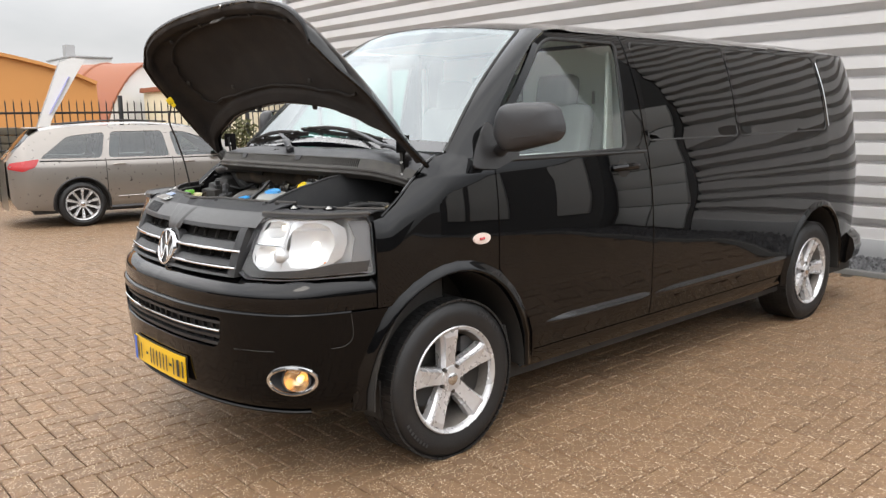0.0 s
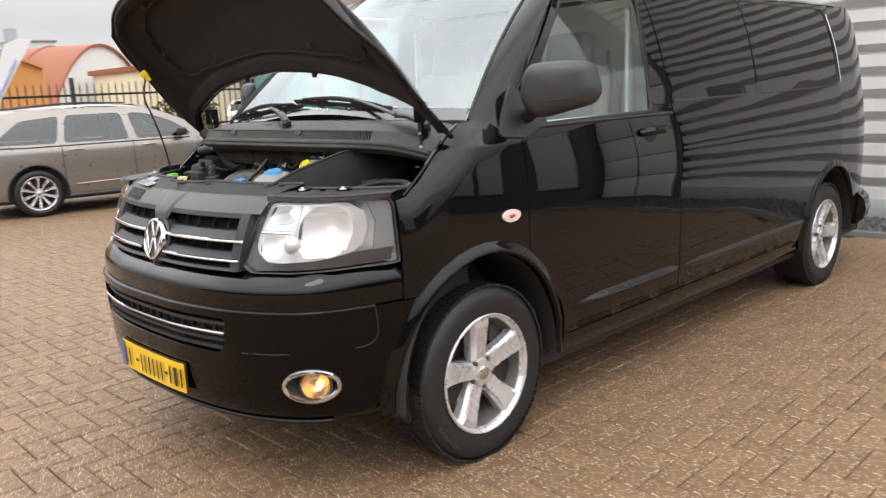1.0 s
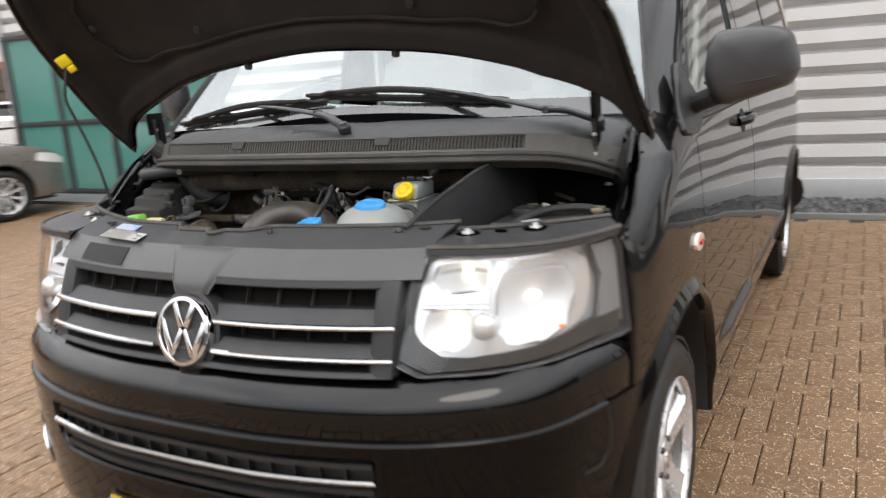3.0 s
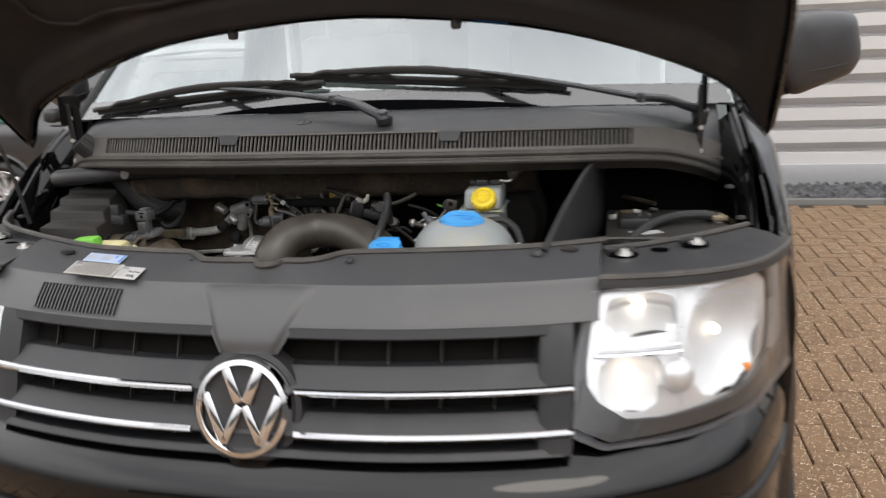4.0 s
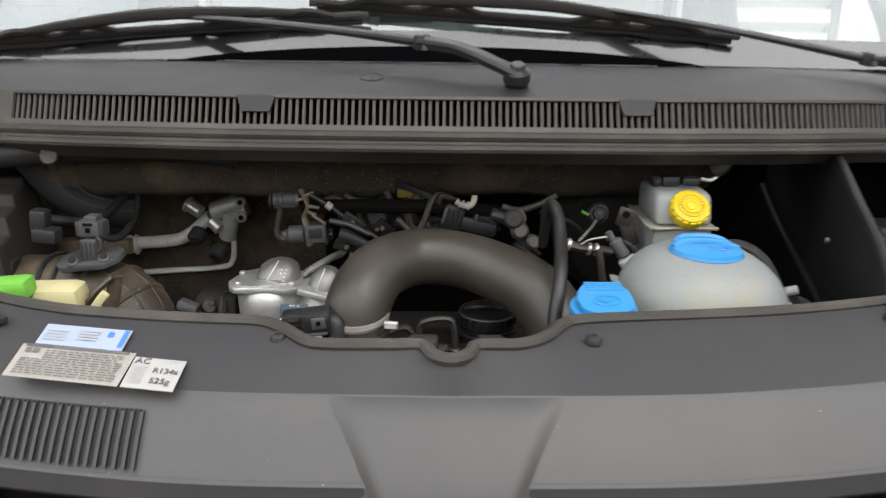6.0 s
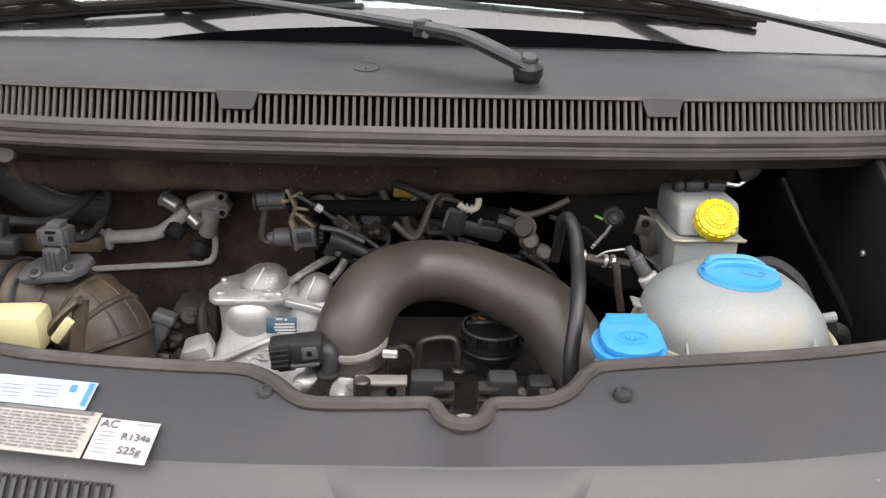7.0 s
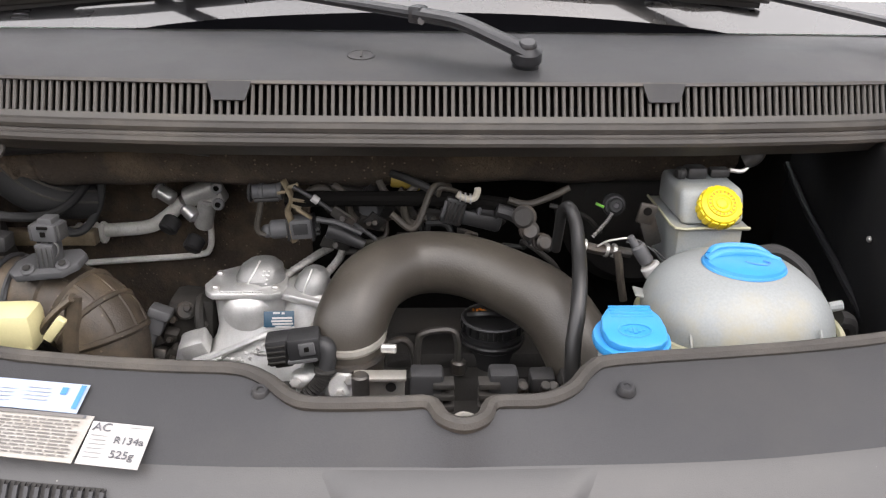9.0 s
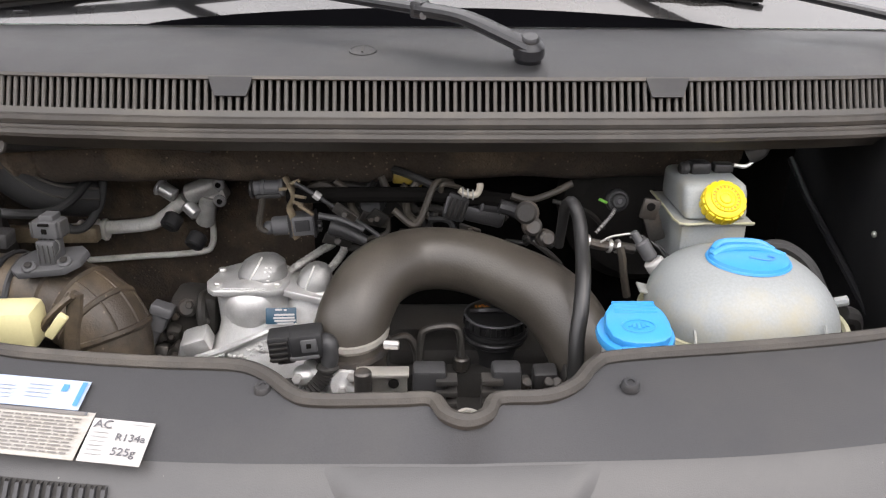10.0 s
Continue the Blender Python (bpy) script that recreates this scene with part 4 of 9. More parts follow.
def on_flank(s, lift=0.0):
    return lambda y, z: (s * (flank(y, z) + lift), y, z)


def ledge_strip(s, y0, y1, z, out):
    """A thin pressed ledge along the sill, its top sloping outward."""
    rows = []
    for lift, dz in ((0, .024), (.25, .019), (.65, .009), (1, .0), (1, -.006), (.1, -.018)):
        row = []
        for y in np.linspace(y0, y1, 16):
            t = min(1, (y - y0) / .16, .25 + (y1 - y) / .10)
            row.append(on_flank(s, out * lift * t - .001)(y, z + dz * (.4 + .6 * t)))
        rows.append(row)
    return grid(rows if s > 0 else [r[::-1] for r in rows])


def shell(outline, depths, at, s):
    """A rounded hollow-looking housing: an outline in x and z lofted along y; depths are (y, scale)."""
    c = Vector((sum(p[0] for p in outline), sum(p[1] for p in outline))) / len(outline)
    rows = []
    for y, k in depths:
        ring = [(at[0] + s * (c.x + (x - c.x) * k), at[1] + y + .65 * (x - c.x) * k, at[2] + c.y + (z - c.y) * k) for x, z in outline]
        rows.append(ring + ring[:1])
    return grid(rows if s > 0 else [r[::-1] for r in rows])


FRONT_ARCH = wheel_opening(.885, .36, .43, .48, .34)
REAR_ARCH = wheel_opening(4.295, .36, .42, .46, .33)
DOOR_ARCH = [(y + .03 + .03 * (z < .6), z) for y, z in FRONT_ARCH if y > 1.16 and z < .80]
DOOR_WINDOW = rounded([(1.180, 1.330), (1.205, 1.395), (1.535, 1.790), (1.61, 1.825), (2.112, 1.825), (2.075, 1.298), (1.26, 1.290)], .035, 4)
GLASS_1 = rounded([(2.285, 1.335), (2.235, 1.835), (3.17, 1.845), (3.20, 1.335)], .03, 3)
GLASS_2 = rounded([(3.225, 1.335), (3.195, 1.845), (4.36, 1.835), (4.42, 1.345)], .05, 4)

for s in (1, -1):
    fl = s < 0
    # wing
    arch = [p for p in FRONT_ARCH if p[1] > .60 and (p[0] < 1.0 or p[1] > .80)]
    arch = [p for p in arch if not (p[0] < .9 and p[1] < .70)]
    wing = [(.508, .880), (.506, .745)] + arch + [(1.128, .82), (1.128, 1.262), (1.03, 1.275), (.965, 1.335), (.86, 1.312), (.79, 1.268), (.70, 1.205), (.62, 1.137), (.557, 1.092), (.512, 1.084), (.506, .98)]
    part("wing", skin("wing", wing, [], .014, on_flank(s), .02, flip=fl), BLACK_PAINT, van)
    # door
    door = [(1.135, 1.262), (1.135, .825)] + DOOR_ARCH + [(1.385, .405), (2.305, .405), (2.29, .80), (2.255, 1.28), (2.165, 1.862), (1.60, 1.856), (1.50, 1.80), (1.16, 1.40), (1.135, 1.33)]
    d = part("front_door", skin("front_door", door, [DOOR_WINDOW], .035, on_flank(s), .02, flip=fl), BLACK_PAINT, van)
    pane = part("door_glass", skin("door_glass", DOOR_WINDOW, [], .08, on_flank(s, -.010), 0, flip=fl), SIDE_GLASS, d)
    pane.visible_shadow = False
    rim = DOOR_WINDOW + DOOR_WINDOW[:1]
    part("window_seal", tube([on_flank(s, -.004)(*p) for p in rim], .009, 6, 1), RUBBER, d)
    part("belt_seal", tube([on_flank(s, .003)(y, 1.282 + .006 * (2.1 - y) / 2) for y in np.linspace(1.22, 2.24, 10)], .008, 6, 1), RUBBER, d)
    # handle with its recess
    cup = [(2.035 + .052 * math.cos(a), 1.205 + .045 * math.sin(a)) for a in np.linspace(0, 2 * math.pi, 18, endpoint=False)]
    part("handle_recess", skin("handle_recess", cup, [], .02, on_flank(s, .002), .004, flip=fl), BAY_BLACK, d)
    h = on_flank(s, .0)
    part("handle", tube([h(1.955, 1.206), on_flank(s, .030)(1.985, 1.212), on_flank(s, .036)(2.06, 1.214), on_flank(s, .028)(2.125, 1.212), h(2.14, 1.208)], .014, 8, 5, flat=1.25), BLACK_PAINT, d)
    # ledge along the sill
    part("sill_ledge", ledge_strip(s, 1.45, 2.285, .520, .020), SATIN_BLACK, d, sharp=40)
    # long flank
    panel = [(2.315, .405)] + [p for p in REAR_ARCH if p[1] > .40] + [(4.74, .405), (5.18, .46), (5.235, .60), (5.235, 1.75), (5.18, 1.845), (5.0, 1.868), (2.177, 1.868), (2.266, 1.28), (2.30, .80)]
    p = part("flank_panel", skin("flank_panel", panel, [GLASS_1, GLASS_2], .05, on_flank(s), .02, flip=fl), BLACK_PAINT, van)
    for g in (GLASS_1, GLASS_2):
        part("tinted_window", skin("tinted_window", rounded(g, .001, 1), [], .10, on_flank(s, -.003), .01, flip=fl), TINTED, p)
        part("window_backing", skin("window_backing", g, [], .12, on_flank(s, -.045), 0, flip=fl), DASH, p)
        part("window_seal", tube([on_flank(s, -.004)(*q) for q in g + g[:1]], .006, 5, 1), RUBBER, p)
    # bright strip added to stand in for the reflection along the rear glass edge
    part("trim_strip", tube([on_flank(s, .003)(y, z) for y, z in ((4.385, 1.80), (4.415, 1.60), (4.445, 1.37))], .006, 6, 4), CHROME, p)
    part("sill_ledge", ledge_strip(s, 2.33, 3.86, .516, .009), SATIN_BLACK, p, sharp=40)
    part("sill", skin("sill", [(1.33, .315), (3.87, .315), (3.88, .398), (1.385, .398)], [], .06, on_flank(s, -.004), .03, flip=fl), BLACK_PAINT, van)
    part("rear_quarter_skirt", skin("rear_quarter_skirt", [(4.745, .34), (5.15, .36), (5.22, .45), (4.742, .398)], [], .06, on_flank(s, .006), .03, flip=fl), BLACK_PAINT, van)
    # flared lips and wheel houses
    for pts, nm in ((FRONT_ARCH, "front"), (REAR_ARCH, "rear")):
        rows = []
        for k in range(7):
            off, lift = ((-.004, -.030), (-.002, .006), (.001, .014), (.008, .019), (.020, .016), (.036, .004), (.050, -.002))[k]
            row = []
            cy = .885 if nm == "front" else 4.295
            for y, z in pts:
                r = Vector((y - cy, (z - .36) * .9)).normalized()
                yy, zz = y + r.x * off, z + r.y * off
                row.append((s * (flank(min(max(yy, .37), 5.2), max(zz, .40)) + lift), yy, zz))
            rows.append(row)
        part("arch_flare", grid(rows if s > 0 else [r[::-1] for r in rows], thick=0.004), BLACK_PAINT, van)
        inner = [[(s * x, y, z) for y, z in pts] for x in (.93, .60)]
        part("wheel_house", grid(inner, thick=0.006), BAY_BLACK, van)
        b = bmesh.new()
        b.faces.new([b.verts.new((s * .60, y, z)) for y, z in pts])
        part("wheel_house_wall", b, BAY_BLACK, van)
    # side repeater
    rp = [(1.022 + .048 * math.cos(a), .965 + .024 * math.sin(a)) for a in np.linspace(0, 2 * math.pi, 16, endpoint=False)]
    part("side_repeater", skin("side_repeater", rp, [], .02, on_flank(s, .010), .010, flip=fl), REPEATER, van, "pale orange side repeater lamp")
    part("repeater_lamp", tube([on_flank(s, .012)(1.005, .964), on_flank(s, .012)(1.030, .966)], .006, 6, 2), RED_LENS, van)
    # mirror
    m = part("mirror_foot", skin("mirror_foot", rounded([(1.00, 1.262), (1.135, 1.248), (1.30, 1.30), (1.18, 1.40), (1.13, 1.46), (1.07, 1.38)], .03, 3), [], .03, on_flank(s, .010), .02, flip=fl), BLACK_PLASTIC, van, "black plastic mirror triangle")
    at = (s * 1.074, 1.180, 1.430)
    outline = rounded([(-.121, -.036), (-.112, .040), (-.092, .090), (-.02, .098), (.058, .094), (.090, .074), (.108, .0), (.108, -.030), (.086, -.066), (-.066, -.110), (-.098, -.092)], .022, 5)
    loft = [(.040, .97), (.038, 1.0), (.012, 1.0), (-.010, .98), (-.026, .93), (-.038, .84), (-.046, .70), (-.051, .50), (-.054, .25), (-.055, .01)]
    part("mirror_housing", shell(outline, loft, at, s), MIRROR_PLASTIC, m, "large satin black mirror housing", sharp=80)
    seam = [(at[0] + s * x, at[1] + y + .65 * x, at[2] + z) for x, y, z in ((-.120, .034, -.040), (-.116, -.004, -.045), (-.085, -.036, -.052), (0, -.049, -.045), (.06, -.041, -.035), (.100, -.012, -.026), (.108, .034, -.022))]
    part("housing_seam", tube(seam, .0022, 5, 5), BAY_BLACK, m)
    part("mirror_arm", tube([(s * .885, 1.19, 1.318), (s * .905, 1.18, 1.322), (s * .940, 1.16, 1.336), (s * .985, 1.135, 1.352)], .034, 12, 6, flat=.8), MIRROR_PLASTIC, m)
    part("mirror_pane", moved(box(-.092, .092, -.003, .003, -.075, .075, .002), pose(s * 1.072, 1.216, 1.436, 0, 0, s * 33)), CHROME, m)
    # wheels
    wheel(van, (s * .912, .905, .361), s, .345, .235, .222, 5, radians(95) if s > 0 else .4, (.074, .106))
    wheel(van, (s * .912, 4.30, .361), s, .345, .235, .222, 5, radians(70) if s > 0 else .7, (.074, .106))

# roof
def roof_row(y):
    zc = along([(1.42, 1.915), (1.7, 1.945), (2.3, 1.965), (4.3, 1.965), (4.9, 1.95), (5.235, 1.90)])(y)
    w = flank(y, 1.868) + .004
    return [Vector((w * t, y + .10 * t * t * max(0, 1 - (y - 1.42) / .5), zc - (zc - 1.868) * abs(t) ** 3.2)) for t in np.linspace(-1, 1, 33)]


def screen(u, v):
    """A point of the windscreen: u from -1 to 1 across, v from 0 at the scuttle to 1 at the roof."""
    y0, z0 = .835 + .085 * u * u, 1.338 - .012 * u * u
    y1, z1 = 1.425 + .125 * u * u, 1.917 - .050 * u * u
    w = .845 + (.668 - .845) * v
    bulge = .028 * math.sin(math.pi * v)
    return (w * u, y0 + (y1 - y0) * v - bulge * .7, z0 + (z1 - z0) * v + bulge * .7)


front = []
for t in np.linspace(-1, 1, 33):
    k = min(1, abs(t) / .86)
    q = Vector(screen(math.copysign(k, t), 1)) + Vector((0, .002, .004))
    if abs(t) > .86:
        q = q.lerp(Vector((math.copysign(flank(1.60, 1.86) + .002, t), 1.60, 1.862)), (abs(t) - .86) / .14)
    front.append(q)
second = roof_row(1.76)
rows = [[a.lerp(b, k) + Vector((0, 0, .010 * math.sin(math.pi * k))) for a, b in zip(front, second)] for k in (0, .12, .3, .5, .75)]
rows += [roof_row(y) for y in np.linspace(1.76, 5.235, 34)]
part("roof", grid(rows), BLACK_PAINT, van, sharp=60)
# tail
rows = []
for z in np.linspace(.40, 1.90, 16):
    w = flank(5.235, min(z, 1.86))
    rows.append([(w * t, 5.235 + .03 * (1 - t * t), z) for t in np.linspace(-1, 1, 15)])
part("tail", grid(rows), BLACK_PAINT, van)
part("rear_bumper", tube([(-.90, 4.85, .46), (-.82, 5.16, .46), (-.55, 5.30, .46), (0, 5.33, .46), (.55, 5.30, .46), (.82, 5.16, .46), (.90, 4.85, .46)], .085, 10, 6, flat=1.4), BLACK_PAINT, van)
part("underbody", box(-.84, .84, .55, 5.15, .26, .42), BAY_BLACK, van)

# pillars, windscreen, scuttle line
_door_y = along([(-.06, 1.125), (0, 1.128), (.06, 1.132), (.15, 1.158), (.85, 1.500), (1, 1.60)])
_door_z = along([(-.06, 1.275), (0, 1.290), (.06, 1.335), (.15, 1.402), (.85, 1.802), (1, 1.860)])


ws = part("windscreen", skin("windscreen", [(-1, 0), (1, 0), (1, 1), (-1, 1)], [], .08, screen, 0, flip=False), WINDSCREEN, van, "large curved windscreen")
ws.visible_shadow = False
for nm, v0, v1, u1 in (("lower_frit", 0, .070, .985), ("upper_frit", .965, 1.0, .97)):
    lift = Vector((0, -.0012, .0012)) if v0 == 0 else Vector((0, .004, -.004))
    part(nm, grid([[Vector(screen(u, v)) + lift for u in np.linspace(-u1, u1, 24)] for v in np.linspace(v0, v1, 4)]), FRIT, ws, "black border along the windscreen")
for s in (1, -1):
    part("side_frit", grid([[Vector(screen(s * u, v)) + Vector((0, .004, -.004)) for u in (.95, 1.0)] for v in np.linspace(0, 1, 12)]), BAY_BLACK, ws)
    rows = []
    for v in np.linspace(-.04, 1.0, 22):
        a = Vector(screen(s, max(v, -.04)))
        y, z = _door_y(v), _door_z(v)
        o = Vector((s * (flank(y, z) - .002), y - .004, z))
        out = Vector((s * .5, -.6, .45)).normalized() * min(.022, .30 * (a - o).length)
        rows.append([a + Vector((-s * .012, .008, -.006)), a + Vector((0, -.004, .003))] + [a.lerp(o, k) + out * math.sin(math.pi * k) ** .7 for k in (.15, .3, .5, .7, .88)] + [o, o + Vector((-s * .03, .012, 0))])
    part("a_pillar", grid(rows if s > 0 else [r[::-1] for r in rows]), BLACK_PAINT, van, sharp=60)
    part("pillar_gap", tube([Vector(screen(s, v)) + Vector((s * .004, -.004, .004)) for v in np.linspace(0, 1, 10)], .006, 5, 1), RUBBER, van)

# black arc, highest mid-glass, painting in the raised bonnet's dark reflection
arc_rows = []
for t in np.linspace(0, 1, 5):
    arc_rows.append([Vector(screen(x / .845, -.004 + t * .036 * max(0, 1 - (x / .415) ** 2) ** .8)) + Vector((0, -.0030, .0030)) for x in np.linspace(-.415, .415, 40)])
part("dark_reflection_arc", grid(arc_rows), SHADE_BLACK, ws, "matt black arc standing in for a dark reflection in the glass")

# ---- cabin ----
part("dashboard", grid([[(x, y, z) for x in np.linspace(-.82, .82, 9)] for y, z in ((.90, 1.27), (1.02, 1.275), (1.15, 1.27), (1.26, 1.235), (1.30, 1.10), (1.30, .70))], thick=.02), DASH, van)
part("screen_label", grid([[Vector(screen(u, v)) + Vector((0, -.003, .003)) for u in (.46, .57)] for v in (.066, .078)]), PAPER, ws, "small white label")
part("cabin_floor", box(-.84, .84, 1.0, 2.30, .45, .52), DASH, van)
bulk = part("bulkhead", box(-.75, .75, 2.34, 2.37, .5, 1.84), TRIM_GREY, van, "grey bulkhead behind the seats")
part("headliner", box(-.66, .66, 1.62, 2.34, 1.862, 1.874), TRIM_GREY, van)
part("bulkhead_window", box(-.46, -.02, 2.330, 2.338, 1.35, 1.72, .02), SEAT_CLOTH, bulk)
for x in (.377, .517):
    part("coat_hook", box(x - .008, x + .008, 2.318, 2.330, 1.53, 1.60, .003), PAPER, bulk)
for s in (1, -1):
    part("b_post_trim", prism([(2.13, 1.28), (2.20, 1.28), (2.165, 1.78), (2.14, 1.79)], .02, Matrix(((0, 0, 1, s * .735), (1, 0, 0, 0), (0, 1, 0, 0), (0, 0, 0, 1))), .004), PALE_TRIM, van, "pale grey post trim")
    part("door_card", skin("door_card", [(1.46, .50), (2.25, .50), (2.20, 1.30), (1.20, 1.30), (1.20, 1.00)], [], .12, lambda y, z, s=s: (s * (flank(y, z) - .06), y, z), 0, flip=s > 0), TRIM_GREY, van)
    x = .42 * s
    seat = part("seat", join(box(x - .25, x + .25, 1.50, 2.0, .80, .95, .05), moved(box(-.24, .24, -.06, .06, 0, .66, .05), pose(x, 2.02, .88, -10))), SEAT_CLOTH, van, "grey cloth seat")
    part("headrest", moved(box(-.13, .13, -.05, .05, 0, .19, .04, 3), pose(x, 2.12, 1.50, -8)), SEAT_CLOTH, seat)
    for dx in (-.05, .05):
        part("headrest_post", tube([(x + dx, 2.11, 1.50), (x + dx, 2.12, 1.60)], .006, 6, 2), CHROME, seat)
part("steering_wheel", tube([(.42 + .19 * math.cos(a), 1.33 + .075 * math.sin(a), 1.17 + .17 * math.sin(a)) for a in np.linspace(0, 2 * math.pi, 20, endpoint=False)], .016, 8, 2, closed=True), DASH, van)
part("inner_mirror", box(-.11, .11, 1.38, 1.42, 1.72, 1.79, .02), DASH, van)

# ---- nose: bumper, grille, lamps ----
S_END = _sy(.506)


def arch_s(z):
    """How far round the bumper reaches at a height, up to the wheel opening."""
    t = (z - .36) / .48
    y = .885 - .437 * math.sqrt(max(0, 1 - t * t)) if -1 < t < 1 else .545
    return _sy(min(.545, max(.44, y)))


_low_in = along([(.325, .10), (.345, .055), (.375, .030), (.42, .018), (.50, .010), (.62, .003), (.742, .000)])
_up_in = along([(.745, .013), (.80, .010), (.825, .018), (.85, .045), (.868, .075), (.884, .11)])
lower = [(-arch_s(z), z) for z in np.linspace(.74, .33, 16)] + [(arch_s(z), z) for z in np.linspace(.33, .74, 16)]
INTAKE = rounded([(-.50, .715), (-.485, .615), (-.455, .588), (.455, .588), (.485, .615), (.50, .715)], .018, 3)
FOG = {}
for s in (1, -1):
    c = _sx(.757)
    FOG[s] = [(s * (c + .094 * math.cos(a)), .486 + .053 * math.sin(a)) for a in np.linspace(0, 2 * math.pi, 28, endpoint=False)]


def bulge(s):
    """How much the bumper stands out before the grille, fading towards the wings."""
    t = max(0, min(1, (abs(s) - _sx(.70)) / (_sx(.875) - _sx(.70))))
    return .013 * (1 - t * t * (3 - 2 * t))


low_f = lambda s, z: nose(s, z, _low_in(z) - bulge(s))
bump = part("front_bumper", skin("front_bumper", lower, [INTAKE, FOG[1], FOG[-1]], .028, low_f, .022), BUMPER_PAINT, van, "glossy black front bumper")
upper = [(-S_END, .748), (S_END, .748), (S_END, .882), (_sx(.80), .878), (_sx(.62), .870), (_sx(.5), .880), (-_sx(.5), .880), (-_sx(.62), .870), (-_sx(.80), .878), (-S_END, .882)]
part("bumper_top", skin("bumper_top", upper, [], .022, lambda s, z: nose(s, z, _up_in(z) * (1 - .50 * max(0, min(1, (abs(s) - _sx(.54)) / .30))) - bulge(s) * max(0, min(1, (.868 - z) / .05))), .02), BLACK_PAINT, bump)
ledge = []
for z, i in ((.749, .016), (.747, .006), (.743, -.001), (.738, -.002), (.733, .001)):
    ledge.append([nose(s, z, i - bulge(s)) for s in np.linspace(-_sy(.40), _sy(.40), 80)])
part("bumper_ledge", grid(ledge), BUMPER_PAINT, bump, sharp=80)
for s in (1, -1):
    line = [(_sy(.40), .735), (_sy(.405), .66), (_sy(.39), .622), (_sy(.33), .606), (_sx(.70), .602), (_sx(.55), .598)]
    part("panel_joint", tube([nose(s * a, z, _low_in(z) + .0005 - bulge(a)) for a, z in line], .0022, 5, 6), BAY_BLACK, bump)
part("bumper_core", grid([[nose(s, z, .09) for s in np.linspace(-_sy(.40), _sy(.40), 30)] for z in (.34, .6, .88)]), BAY_BLACK, bump)
low_lip = [nose(s, .352 - .004 * abs(s), .042 - bulge(s)) for s in np.linspace(-_sx(.80), _sx(.80), 30)]
part("bumper_lip", tube(low_lip, .007, 6, 1), BUMPER_PAINT, bump)

# intake insert with ribs and one chrome strip
intake = part("intake_grille", grid([[nose(s, z, .045 - bulge(s)) for s in np.linspace(-.50, .50, 24)] for z in (.585, .72)]), GRILLE_PLASTIC, bump)
for z in (.603, .632, .690):
    rows = [[nose(s, z + dz, i - bulge(s)) for s in np.linspace(-.485 + (z < .62) * .02, .485 - (z < .62) * .02, 24)] for dz, i in ((.010, .040), (.007, .012), (-.005, .012), (-.010, .040))]
    part("intake_bar", grid(rows), GRILLE_PLASTIC, intake)
part("chrome_strip", tube([nose(s, .662, .002 - bulge(s)) for s in np.linspace(-.492, .492, 30)], .0062, 8, 1, flat=1.0), CHROME, intake, "chrome strip")
for k in range(17):
    x = -.48 + k * .06
    part("intake_rib", grid([[nose(x + d, z, i - bulge(x)) for z in (.59, .712)] for d, i in ((-.002, .042), (-.002, .026), (.002, .026), (.002, .042))]), GRILLE_PLASTIC, intake)

# fog lamps
for s in (1, -1):
    ring = [nose(a, z, _low_in(z) - .004 - bulge(a)) for a, z in FOG[s]]
    fog = part("fog_lamp", tube(ring, .0085, 8, 1, closed=True, flat=1.0), CHROME, van, "chrome-ringed oval fog lamp, lit warm")
    c = _sx(.757)
    bowl = []
    for k, (r, dep) in enumerate(((1.0, .004), (.93, .025), (.80, .05), (.6, .065), (.3, .072))):
        bowl.append([nose(s * (c + .092 * r * math.cos(a)), .486 + .052 * r * math.sin(a), _low_in(.486) + dep - bulge(c)) for a in np.linspace(0, 2 * math.pi, 28, endpoint=False)])
    part("bowl", grid(bowl, close_u=True), LAMP_BASE, fog)
    q = Vector(nose(s * (c + .012), .486, .040 - bulge(c)))
    face = Vector(nose(s * c, .486, 0)) - Vector(nose(s * c, .486, .05))
    mm = Matrix.Translation(q) @ face.to_track_quat("Z", "Y").to_matrix().to_4x4()
    part("reflector", lathe([(.050, .018), (.044, .004), (.030, -.012), (.012, -.020), (0, -.021)], mm, 28, False), BRONZE, fog, "bronze-lit reflector")
    part("bulb", lathe([(0, .016), (.010, .014), (.014, .004), (.012, -.018), (0, -.020)], mm @ Matrix.Translation((.012 * s, .0, .004)), 16), LIT_FOG, fog)
    part("lens", lathe([(0, .030), (.03, .028), (.051, .019)], mm, 28, False), CLEAR, fog)
    part("bezel", lathe([(.049, .012), (.053, .022), (.058, .016), (.056, .004), (.049, .012)], mm, 28), LAMP_BASE, fog)

# number plate
plate = part("number_plate", grid([[nose(s, z, -.006 - bulge(s)) for s in np.linspace(-.26, .26, 12)] for z in (.405, .515)], thick=.004), PLATE_YELLOW, van, "yellow number plate with a blue strip")
part("plate_strip", grid([[nose(s, z, -.0125 - bulge(s)) for s in np.linspace(-.259, -.222, 4)] for z in (.406, .514)]), PLATE_BLUE, plate)
for k, x in enumerate((-.180, -.098, -.040, .028, .094, .146, .190, .232)):
    if k in (1, 5):
        part("plate_bar", grid([[nose(x + d, z, -.0125 - bulge(x)) for d in (-.012, .012)] for z in (.456, .468)]), PLATE_INK, plate)
    else:
        for d in (-.016, .016):
            part("plate_bar", grid([[nose(x + d + e, z, -.0125 - bulge(x)) for e in (-.0055, .0055)] for z in (.425, .496)]), PLATE_INK, plate)
